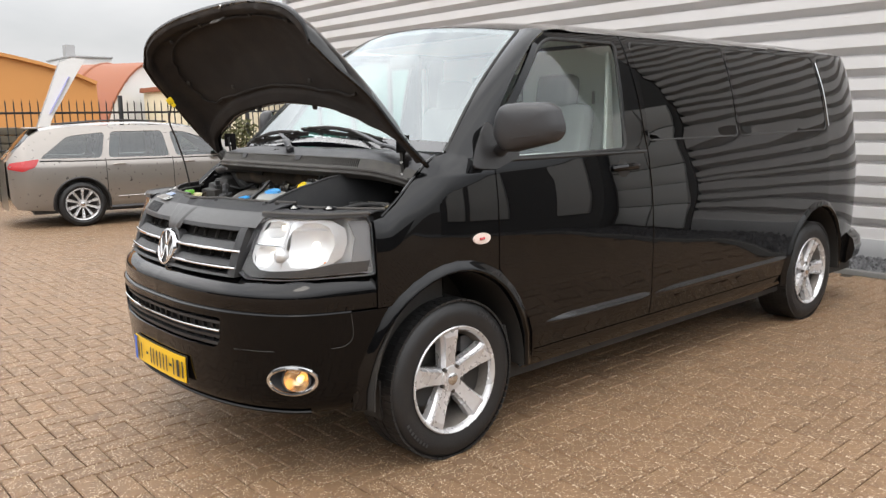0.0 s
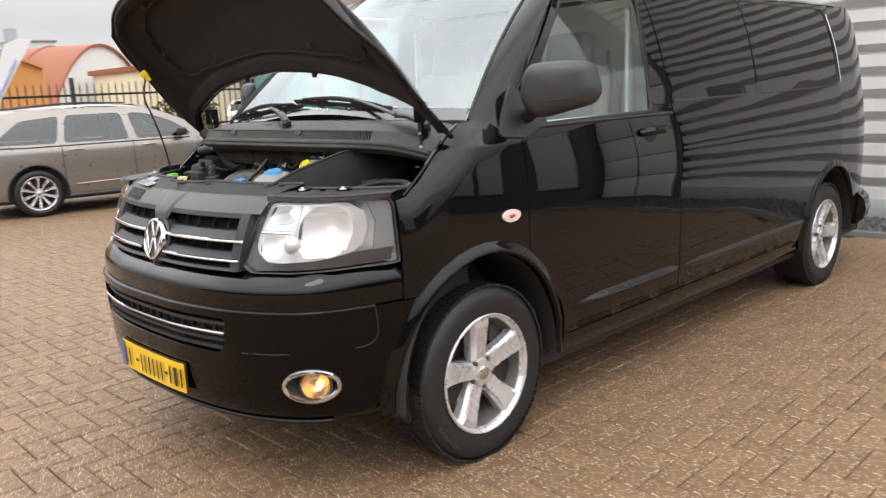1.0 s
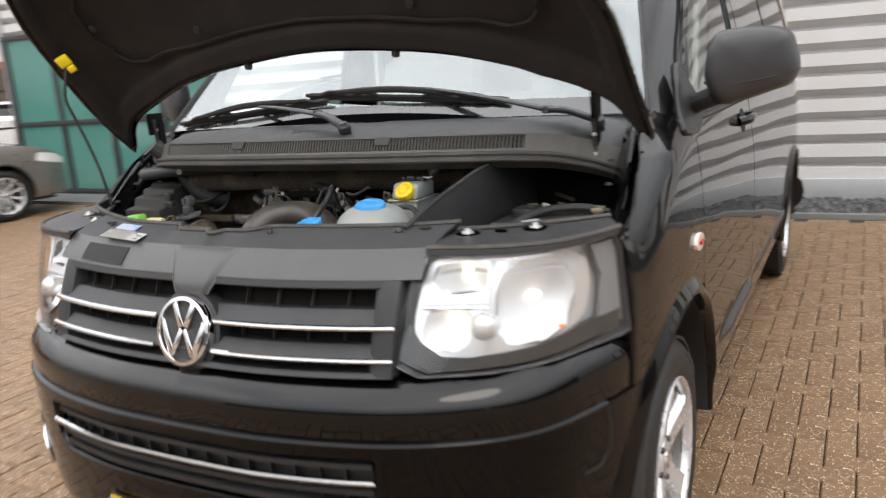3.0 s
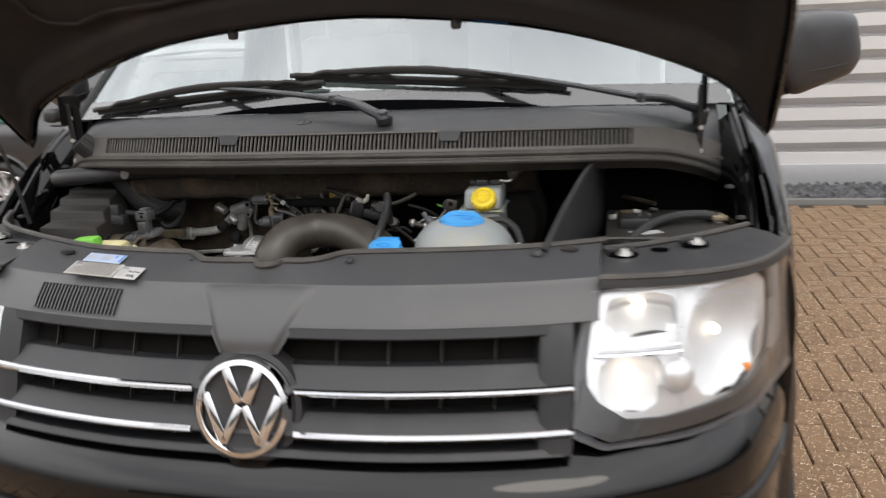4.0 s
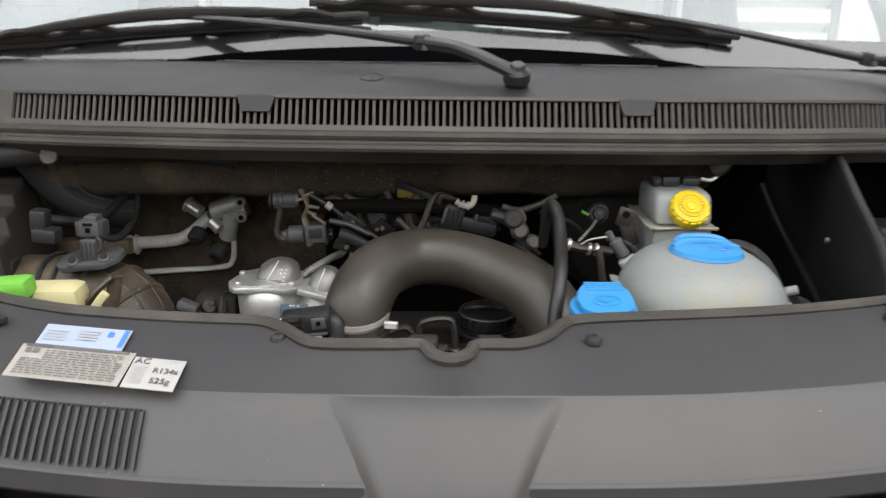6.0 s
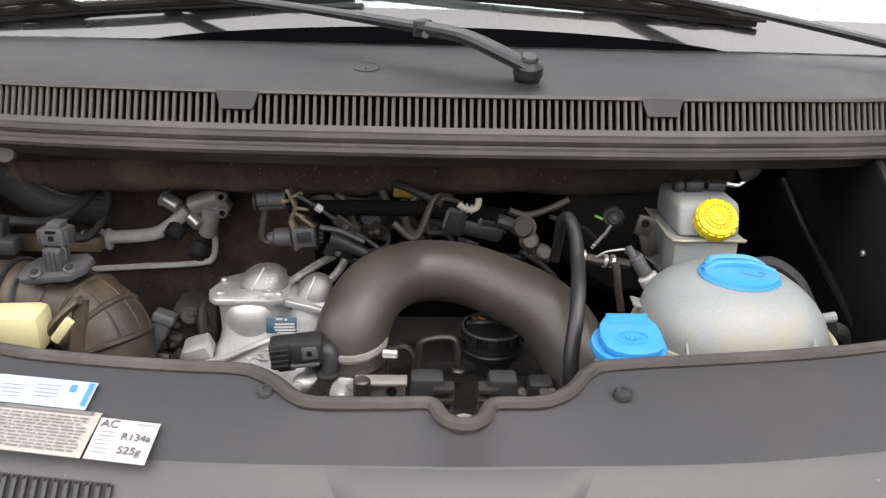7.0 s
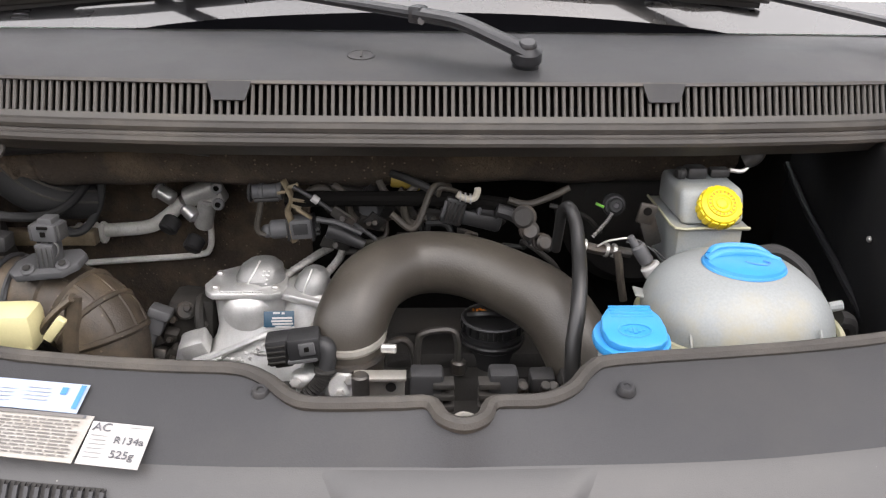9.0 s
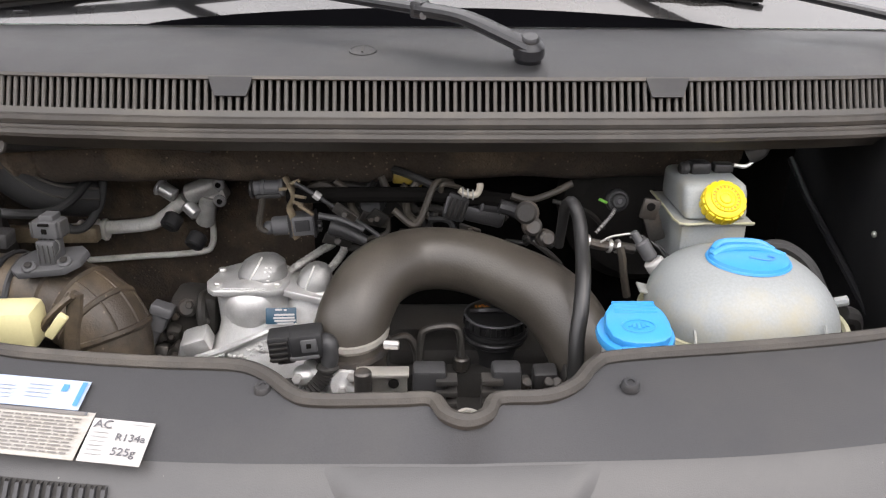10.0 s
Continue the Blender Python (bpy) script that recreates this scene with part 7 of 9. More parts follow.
for k in range(34):
    q = rough.random()
    part("cast_lump", block((rough.uniform(.003, .007), .004, rough.uniform(.002, .0045)), pose(-.262 + .080 * q, .4425 + rough.uniform(-.001, .004) + .006 * q, 1.034 + .028 * q + rough.uniform(-.012, .004), rough.uniform(-30, 30), rough.uniform(-40, 40), 0), .001), CAST, egr)
plate_at = pose(-.177, .4500, 1.0885, -26, 0, 3)
t1 = part("data_plate", moved(box(-.0160, .0160, -.0010, .0010, -.0085, .0085, .0006), plate_at), DATA_BLUE, egr, "small blue and white data plate")
for z, x0, x1 in ((.0065, -.006, .001), (.0060, .003, .006), (.0010, -.007, .014), (-.0022, -.008, .014), (-.0052, -.007, .015), (-.0082, -.004, .013)):
    part("plate_print", moved(box(x0, x1, -.0016, -.0009, z - .0010, z + .0010), plate_at), INK_FAINT, t1)
for x in (-.0150, .0150):
    part("plate_rivet", moved(cyl(.0012, .0010, (x, -.001, -.009), (0, -1, 0), .0003, 8), plate_at), STEEL, t1)

# actuator beside the housing, with its plug and lead
act = item("valve_actuator", join(block((.044, .055, .062), pose(-.290, .520, 1.056, 0, 6, 0), .012), cyl(.026, .010, (-.274, .500, 1.066), (1, 0, .1), .003, 22), block((.020, .030, .070), pose(-.268, .505, 1.055, 0, 6, 0), .005)), BAY_BLACK, "black actuator beside the valve housing")
for x, y, z in ((-.282, .487, 1.084), (-.275, .486, 1.046), (-.300, .490, 1.068), (-.266, .486, 1.064)):
    part("actuator_bolt", cyl(.0045, .006, (x, y, z), (0, -1, .3), .001, 6), DARK_METAL, act)
part("actuator_cap", cyl(.0105, .008, (-.286, .492, 1.078), (0, -1, .35), .003, 16), DARK_METAL, act)
item("actuator_plug", join(block((.018, .020, .030), pose(-.314, .480, 1.072, -10, 22, 0), .004), block((.024, .024, .012), pose(-.310, .480, 1.082, -10, 22, 0), .003), cyl(.007, .028, (-.331, .474, 1.036), (.42, .1, .9), .0015, 12)), PLUG_GREY, "grey plug on the actuator")
item("actuator_lead", tube([(-.330, .474, 1.038), (-.337, .472, 1.022), (-.340, .470, 1.0)], .0052, 8, 5), TAN_RUBBER)
for k, (x, y, z, rx, ry) in enumerate(((-.305, .492, 1.046, 20, 15), (-.322, .490, 1.048, 0, -25), (-.300, .480, 1.030, 10, 40), (-.318, .482, 1.026, -15, 10))):
    mf = item("motor_fitting", block((.016, .016, .022), pose(x, y, z, rx, ry, 0), .004), (BAY_BLACK, DARK_METAL)[k % 2])
    part("fitting_bolt", cyl(.0035, .006, (x, y - .008, z), (0, -1, .3), .001, 6), DARK_METAL, mf)

# throttle: two-part plug, elbow boot, ribbed sleeve, rough cast body
plug = item("throttle_plug", join(block((.026, .026, .030), pose(-.172, .418, 1.072, 0, -6, 4), .0035), block((.034, .030, .028), pose(-.146, .416, 1.077, 0, -6, 4), .004), block((.020, .024, .030), pose(-.170, .424, 1.066, 0, -6, 4), .003)), BLACK_PLASTIC, "black two-part electric plug")
for dz in (-.009, -.003, .003, .009):
    part("plug_rib", block((.018, .003, .0024), pose(-.174, .4045, 1.071 + dz, 0, -6, 4), .0006), BAY_BLACK, plug)
part("plug_latch", block((.016, .004, .014), pose(-.142, .4005, 1.080, 0, -6, 4), .0015), PLUG_GREY, plug)
part("plug_slot", block((.005, .002, .005), pose(-.142, .3980, 1.081, 0, -6, 4), .0005), DEEP_BLACK, plug)
part("plug_spine", block((.030, .005, .004), pose(-.147, .402, 1.066, 0, -6, 4), .001), PLUG_GREY, plug)
boot = item("elbow_boot", tube([(-.132, .416, 1.076), (-.124, .412, 1.076), (-.122, .408, 1.066), (-.124, .404, 1.054)], lambda t: .0105 - .002 * t, 14, 6), BLACK_PLASTIC, "black elbow boot")
part("boot_collar", cyl(.0118, .006, (-.125, .404, 1.050), (.05, .1, 1), .002, 16), BAY_BLACK, boot)
item("ribbed_sleeve", tube([(-.125, .402, 1.056), (-.128, .400, 1.046), (-.136, .398, 1.036), (-.147, .396, 1.024)], lambda t: .0072 + .0016 * math.sin(75 * t), 12, 16), BAY_BLACK, "ribbed black cable sleeve")
item("throttle_body", join(block((.052, .040, .044), pose(-.132, .430, 1.022, 0, 12, 0), .012), cyl(.017, .022, (-.108, .418, 1.030), (0, -1, .3), .003), lump((-.150, .420, 1.034), (.014, .012, .011), .9), lump((-.112, .412, 1.020), (.016, .010, .010), .9)), CAST, "rough cast throttle body", sharp=45)
for x, y, z in ((-.156, .404, 1.040), (-.110, .396, 1.030), (-.100, .400, 1.044)):
    item("bolt", cyl(.0055, .008, (x, y, z), (0, -1, .4), .0015, 6), STEEL)

# braided pipes rising to black boots
for pts in ([(-.188, .530, 1.098), (-.166, .540, 1.110), (-.146, .560, 1.117), (-.134, .575, 1.119), (-.133, .582, 1.124), (-.138, .585, 1.132)], [(-.140, .540, 1.096), (-.128, .552, 1.106), (-.121, .568, 1.112), (-.120, .580, 1.118), (-.121, .588, 1.126)]):
    bp = item("braided_pipe", tube(pts, lambda t: .0046 + .0005 * math.sin(150 * t), 9, 14), BRAID, "braided silver pipe")
    part("pipe_end", cyl(.0066, .012, pts[0], (-1, -.3, -.5), .001, 10), STEEL, bp)
item("pipe_boot", tube([(-.140, .600, 1.131), (-.125, .600, 1.126), (-.110, .600, 1.119), (-.095, .598, 1.113)], lambda t: .0105 - .004 * t, 12, 6), BLACK_PLASTIC, "black rubber boot")

# oil filler and the parts round it
oil = item("oil_cap", lathe([(0, .012), (.026, .012), (.032, .008), (.033, -.006), (.030, -.010), (.034, -.012), (.034, -.022), (.028, -.026), (.027, -.075), (0, -.075)], Matrix.Translation((.052, .470, 1.073)), 32), OIL_BLACK, "black oil filler cap with orange marks")
part("cap_grip", tube([(.024, .466, 1.085), (.036, .461, 1.088), (.050, .460, 1.089), (.064, .461, 1.088), (.078, .466, 1.085)], .0035, 6, 4), OIL_BLACK, oil)
part("cap_rim", tube([(.052 + .0335 * math.cos(q), .470 + .0335 * math.sin(q), 1.0795) for q in np.linspace(0, 2 * math.pi, 32, endpoint=False)], .0016, 6, 1, closed=True), PLUG_GREY, oil)
part("cap_skirt", tube([(.052 + .0345 * math.cos(q), .470 + .0345 * math.sin(q), 1.0565) for q in np.linspace(0, 2 * math.pi, 32, endpoint=False)], .0018, 6, 1, closed=True), OIL_BLACK, oil)
for k in range(20):
    a = 2 * math.pi * k / 20
    part("cap_notch", block((.005, .004, .010), pose(.052 + .0335 * math.cos(a), .470 + .0335 * math.sin(a), 1.073, 0, 0, math.degrees(a) + 90), .001), OIL_BLACK, oil)
for x in (.037, .069):
    for k in range(4):
        part("orange_mark", block((.0026, .007 - .002 * (k % 2), .0012), pose(x - .0065 + .0042 * k, .4735 + .001 * (k % 3), 1.0862, 0, 0, 12 * k)), ORANGE_INK, oil)
item("cam_cover", join(block((.34, .20, .10), pose(.02, .62, .925), .02), block((.20, .06, .03), pose(.03, .57, .98), .01)), BAY_BLACK, "black cam cover of the engine")
item("sump_block", block((.9, .30, .40), pose(-.05, .60, .74), .03), BAY_BLACK)
item("thin_pipe", tube([(-.068, .45, 1.056), (-.045, .452, 1.062), (-.034, .45, 1.040), (-.036, .44, 1.00)], .0042, 8, 6), DARK_METAL)
item("bent_pipe", tube([(-.033, .44, 1.00), (-.030, .45, 1.055), (-.024, .452, 1.070), (.004, .452, 1.074), (.012, .45, 1.064), (.014, .446, 1.035)], .0042, 8, 6), DARK_METAL, "bent steel pipe")
item("pipe_nut", cyl(.009, .016, (.014, .446, 1.024), (0, 0, 1), .002, 8), DARK_METAL)
for x0, x1 in ((-.038, -.006), (.037, .065)):
    lb = item("latch_block", box(x0, x1, .338, .362, 1.03, 1.0865, .004), BLACK_PLASTIC, "dark block beside the bonnet latch")
    inner = x1 if x0 < 0 else x0
    for z in (1.076, 1.064, 1.052):
        part("block_tongue", box(inner - .010, inner + .010, .334, .350, z - .003, z + .003, .001), BAY_BLACK, lb)
latch = item("bonnet_latch", join(box(-.012, .028, .20, .24, 1.05, 1.10, .004), tube([(-.004, .215, 1.10), (.004, .205, 1.112), (.016, .215, 1.108)], .005, 6, 4)), DARK_METAL, "dark steel bonnet latch")
for z in (1.112, 1.098):
    part("latch_spring", tube([(-.006, .228, z), (.006, .235, z + .002), (.022, .228, z)], .0022, 6, 4), CHROME_WORN, latch)
for k, (x, w, h) in enumerate(((.075, .020, .020), (.100, .026, .028), (.125, .018, .024), (.112, .030, .014))):
    pp = item("pump_part", block((w, .022, h), pose(x, .405 + .008 * (k % 2), 1.026 + .006 * (k % 3), 8 * k, -10 + 8 * k, 0), .004), (BAY_BLACK, BLACK_PLASTIC)[k % 2])
    part("pump_stud", cyl(.0055, .014, (x, .398, 1.030), (.3 - .2 * k, -.5, 1), .001, 10), DARK_METAL, pp)

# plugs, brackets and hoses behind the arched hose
# rail coloured near-black in place of the shade that hides it
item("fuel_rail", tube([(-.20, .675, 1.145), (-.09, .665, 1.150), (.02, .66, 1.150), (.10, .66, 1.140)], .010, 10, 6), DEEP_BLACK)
pa = item("grey_plug", join(cyl(.0095, .036, (-.231, .620, 1.173), (1, 0, .05), .002, 18), cyl(.0108, .006, (-.222, .620, 1.1735), (1, 0, .05), .001, 18), cyl(.0108, .006, (-.200, .620, 1.1745), (1, 0, .05), .001, 18)), PLUG_GREY, "round grey wiring plug")
part("plug_ring", tube([(-.233, .620 + .0095 * math.cos(a), 1.1725 + .0095 * math.sin(a)) for a in np.linspace(0, 2 * math.pi, 18, endpoint=False)], .0022, 6, 1, closed=True), BLACK_PLASTIC, pa)
part("plug_clip", block((.030, .005, .005), pose(-.212, .611, 1.1665, 0, -3, 0), .001), BLACK_PLASTIC, pa)
item("bent_tube", tube([(-.219, .612, 1.166), (-.222, .612, 1.150), (-.226, .612, 1.133), (-.224, .612, 1.124), (-.217, .613, 1.120)], .0038, 8, 6), TAN_RUBBER, "bent dusty tube")
brb = item("ochre_bracket", tube([(-.192, .616, 1.190), (-.186, .614, 1.178), (-.182, .612, 1.166), (-.188, .612, 1.152), (-.184, .612, 1.138), (-.181, .612, 1.112)], .0070, 6, 5, flat=.4), OCHRE, "dull ochre plated bracket")
for k, (x, z, w) in enumerate(((-.180, 1.184, .014), (-.194, 1.176, .010), (-.172, 1.166, .018), (-.178, 1.158, .014), (-.168, 1.149, .022), (-.186, 1.116, .012))):
    part("bracket_finger", block((w, .006, .004), pose(x, .611, z, 0, -20 + 14 * k, 0), .001), OCHRE, brb)
pb = item("sensor_plug", join(cyl(.0120, .024, (-.212, .620, 1.1245), (1, 0, .08), .0025, 18), lump((-.216, .620, 1.1225), (.0075, .0085, .0085), .9, (0, 0, 0), 14, 10), block((.030, .026, .025), pose(-.173, .619, 1.129, 0, -5, 0), .0025)), PLUG_GREY, "grey sensor plug with a square body")
for dx in (-.0155, .0145):
    part("plug_frame", block((.003, .030, .028), pose(-.173 + dx, .619, 1.129, 0, -5, 0), .001), BLACK_PLASTIC, pb)
part("plug_window", block((.018, .002, .014), pose(-.173, .6055, 1.130, 0, -5, 0), .001), BLACK_PLASTIC, pb)
for k in range(3):
    part("plug_pin", block((.005, .010, .0035), pose(-.153, .616, 1.122 + .006 * k, 0, -5, 0), .0008), (BLACK_PLASTIC, PLUG_GREY)[k % 2], pb)
w1 = item("taped_wire", tube([(-.178, .602, 1.186), (-.153, .600, 1.171), (-.135, .600, 1.158), (-.116, .600, 1.145), (-.098, .598, 1.134), (-.080, .594, 1.122)], .0030, 8, 6), BLACK_PLASTIC, "black wire with bands of white tape")
for p in ((-.156, .600, 1.1735), (-.119, .600, 1.1475)):
    part("white_tape", cyl(.0048, .009, p, (.78, 0, -.6), .0006, 10), PAPER, w1)
item("wire", tube([(-.152, .602, 1.145), (-.138, .600, 1.143), (-.125, .600, 1.140), (-.098, .598, 1.128)], .0042, 8, 5), BLACK_PLASTIC)
item("tan_hose", tube([(-.168, .642, 1.163), (-.160, .640, 1.169), (-.151, .640, 1.171), (-.142, .640, 1.168), (-.138, .640, 1.158), (-.141, .640, 1.143)], .0060, 9, 6), TAN_RUBBER, "dusty tan hose")
item("grey_hose", tube([(-.134, .634, 1.178), (-.122, .631, 1.169), (-.116, .630, 1.155), (-.113, .630, 1.142), (-.100, .630, 1.129), (-.072, .628, 1.123)], .0046, 9, 6), TAN_RUBBER, "dusty grey hose")
item("dark_bracket", join(block((.050, .012, .040), pose(-.118, .655, 1.150, 0, 8, 0), .003), block((.040, .010, .020), pose(-.060, .650, 1.140, 0, -6, 0), .003)), BAY_BLACK)
knob = item("pressure_sensor", cyl(.0165, .030, (-.083, .634, 1.165), (-.22, -.92, -.26), .004, 26), BLACK_PLASTIC, "round black sensor")
part("sensor_face", cyl(.0125, .002, (-.0897, .6060, 1.1571), (-.22, -.92, -.26), .0008, 22), PLUG_GREY, knob)
for k in range(14):
    a = 2 * math.pi * k / 14
    part("sensor_knurl", cyl(.0014, .020, (-.084 + .0165 * math.cos(a), .630, 1.164 + .0165 * math.sin(a)), (-.22, -.92, -.26), .0004, 6), BLACK_PLASTIC, knob)
yc = item("yellow_clip", join(block((.028, .010, .012), pose(-.049, .622, 1.185, 0, 6, 0), .002), block((.008, .008, .008), pose(-.031, .620, 1.180, 0, 20, 0), .002)), surface("dull_yellow", (.30, .21, .03), .5, vary=.2, scale=60), "dull yellow clip")
item("tan_hose", tube([(-.078, .634, 1.184), (-.072, .631, 1.172), (-.064, .630, 1.163), (-.057, .630, 1.163), (-.047, .630, 1.174)], .0048, 9, 6), TAN_RUBBER)
item("tan_hose", tube([(-.031, .618, 1.184), (-.040, .615, 1.174), (-.046, .615, 1.162), (-.046, .615, 1.148), (-.041, .615, 1.137), (-.028, .615, 1.131)], .0050, 9, 6), TAN_RUBBER, "dusty tan hose")
item("dark_pipe", tube([(-.040, .624, 1.147), (-.022, .622, 1.141), (-.012, .620, 1.138), (-.004, .620, 1.148), (.000, .620, 1.164), (.006, .622, 1.180)], .0070, 10, 6), TAN_RUBBER, "dark bent pipe")
cc = item("ribbed_connector", join(block((.026, .030, .034), pose(.013, .606, 1.158, 0, 16, 0), .003), block((.052, .024, .020), pose(.046, .606, 1.145, 0, 14, 0), .005), cyl(.0125, .026, (.040, .606, 1.160), (1, 0, -.16), .002, 20)), BLACK_PLASTIC, "black ribbed wiring connector")
for k in range(4):
    part("connector_rib", block((.0030, .003, .024), pose(.006 + .0052 * k, .5905, 1.159 - .0012 * k, 0, 16, 0), .0008), BAY_BLACK, cc)
part("connector_latch", block((.004, .003, .022), pose(.0015, .590, 1.163, 0, 16, 0), .001), PLUG_GREY, cc)
for dx in (.000, .022):
    part("connector_ring", cyl(.0140, .004, (.042 + dx, .606, 1.160 - .16 * dx), (1, 0, -.16), .001, 20), PLUG_GREY, cc)
item("wire", tube([(.066, .606, 1.156), (.085, .605, 1.150), (.100, .600, 1.140), (.112, .59, 1.12)], .0085, 10, 5), BLACK_PLASTIC)
wc = item("white_clip", tube([(.016, .586, 1.183), (.022, .585, 1.179), (.030, .584, 1.177), (.037, .584, 1.179), (.040, .585, 1.186), (.040, .587, 1.190)], .0040, 9, 6), CREAM_CLIP, "bent white plastic clip")
for k in range(3):
    part("clip_rib", hoop((Vector((.020 + .006 * k, .585, 1.180 - .0015 * k)), Vector((1, 0, -.2)).normalized(), Vector((0, 0, 1)), Vector((0, 1, 0))), .0052, .0010), PAPER, wc)
loom = random.Random(77)
for k in range(12):
    x, y, z = loom.uniform(-.15, .14), loom.uniform(.635, .70), loom.uniform(1.07, 1.150)
    a = Vector((x, y, z))
    b = a + Vector((loom.uniform(-.09, .09), loom.uniform(-.02, .04), loom.uniform(-.05, .05)))
    m1 = a.lerp(b, .35) + Vector((loom.uniform(-.02, .02), -.015, loom.uniform(-.03, .03)))
    item("wire", tube([a, m1, a.lerp(b, .7) + Vector((0, -.01, .012)), b], loom.uniform(.003, .006), 7, 7), (RUBBER, BAY_BLACK, TAN_RUBBER)[k % 3])
for k in range(9):
    x, y, z = loom.uniform(-.14, .14), loom.uniform(.640, .68), loom.uniform(1.09, 1.150)
    bk = item("bracket", block((loom.uniform(.02, .04), .004, loom.uniform(.010, .022)), pose(x, y, z, 20, loom.uniform(-50, 50), loom.uniform(-30, 30)), .001), (DARK_METAL, BAY_BLACK)[k % 2])
    part("bracket_bolt", cyl(.0045, .006, (x, y - .003, z), (0, -1, .2), .001, 6), DARK_METAL, bk)
# felt pad on the bulkhead behind the pipes
item("bulkhead_pad", grid([[(x, .892 - .006 * math.sin(17 * x + 9 * z), z) for x in np.linspace(-.79, -.20, 20)] for z in np.linspace(.78, 1.16, 12)], thick=.008), INSULATION, "brown felt pad on the bulkhead")

# black guide hose looping over, and the fittings beside the tank
item("guide_hose", tube([(.127, .530, 1.135), (.127, .518, 1.165), (.127, .506, 1.190), (.132, .496, 1.198), (.137, .480, 1.186), (.137, .455, 1.165), (.134, .425, 1.145), (.129, .400, 1.122), (.124, .385, 1.095), (.123, .375, 1.065), (.123, .37, 1.02)], lambda t: .0056 + .0026 * min(1, t * 1.6), 12, 6), OIL_BLACK, "black rubber guide hose")
item("thin_hose", tube([(.083, .632, 1.160), (.098, .630, 1.156), (.112, .630, 1.156), (.136, .630, 1.165), (.158, .632, 1.176)], .0045, 8, 6), TAN_RUBBER, "thin dusty hose")
sk = item("servo_sensor", join(cyl(.0150, .014, (.223, .668, 1.142), (0, -1, .25), .003, 24), cyl(.0100, .006, (.223, .653, 1.1455), (0, -1, .25), .002, 20)), BLACK_PLASTIC, "round black valve on the brake servo")
part("sensor_ring", tube([(.223 + .0118 * math.cos(a), .654, 1.145 + .0118 * math.sin(a)) for a in np.linspace(0, 2 * math.pi, 22, endpoint=False)], .0016, 6, 1, closed=True), PLUG_GREY, sk)
part("sensor_core", cyl(.0042, .003, (.223, .648, 1.147), (0, -1, .25), .001, 12), PLUG_GREY, sk)
item("green_tape", block((.012, .003, .0035), pose(.203, .652, 1.146, 0, 25, 0), .0008), GREEN_CAP)
item("braided_lead", tube([(.218, .645, 1.138), (.213, .642, 1.130), (.206, .640, 1.122), (.194, .638, 1.108)], lambda t: .0024 + .0007 * math.sin(70 * t), 7, 10), BRAID, "braided lead")
ch = item("pipe_coupling", tube([(.158, .560, 1.130), (.170, .560, 1.126), (.186, .558, 1.123), (.204, .558, 1.122), (.222, .560, 1.118)], .0062, 10, 4), DARK_METAL, "dark pipe coupling with clips")
for x, z in ((.163, 1.1285), (.190, 1.1228), (.199, 1.1222)):
    part("coupling_clip", cyl(.0085, .0055, (x, .5595, z), (1, 0, -.2), .0012, 14), STEEL, ch)
item("thin_lead", tube([(.180, .552, 1.130), (.190, .550, 1.137), (.201, .549, 1.140), (.216, .550, 1.141), (.228, .552, 1.134)], .0014, 6, 6), DULL_METAL)
item("thin_lead", tube([(.212, .545, 1.138), (.224, .54, 1.142), (.232, .535, 1.134), (.236, .53, 1.122)], .0018, 6, 6), BLACK_PLASTIC)
item("wire", tube([(.203, .552, 1.124), (.207, .550, 1.110), (.210, .550, 1.092), (.217, .550, 1.061)], .0048, 8, 6), TAN_RUBBER)
for k, (x, z, r) in enumerate(((.097, 1.154, .013), (.103, 1.137, .011), (.118, 1.122, .010))):
    el = item("hose_elbow", cyl(r, .020, (x, .588, z), (.2 * k - .2, -1, .3), .003, 16), (BAY_BLACK, DARK_METAL, DARK_METAL)[k])
    part("elbow_ring", cyl(r * 1.12, .005, (x, .584, z + .001), (.2 * k - .2, -1, .3), .001, 16), DARK_METAL, el)
ts = item("level_sensor", join(cyl(.0082, .024, (.224, .497, 1.133), (-.52, .1, .80), .002, 16), cyl(.0045, .014, (.210, .500, 1.151), (-.52, .1, .80), .001, 12)), PLUG_GREY, "grey level sensor with a white collar")
part("sensor_collar", cyl(.0112, .014, (.233, .494, 1.120), (-.52, .1, .80), .002, 16), PAPER, ts)
for dx in (.008, .014):
    part("sensor_wire", tube([(.212 + dx, .494, 1.158 - dx * .4), (.222 + dx, .492, 1.150 - dx * .4), (.232 + dx, .492, 1.134)], .0010, 5, 4), BLACK_PLASTIC, ts)
ear = item("reservoir_ear", join(block((.022, .006, .026), pose(.243, .582, 1.160, 0, 12, 0), .005), block((.020, .006, .040), pose(.250, .584, 1.138, 0, -20, 0), .004)), DARK_METAL, "grey metal ear beside the reservoir")
part("ear_hole", cyl(.0052, .002, (.243, .5795, 1.164), (0, -1, 0), .0006, 14), DEEP_BLACK, ear)

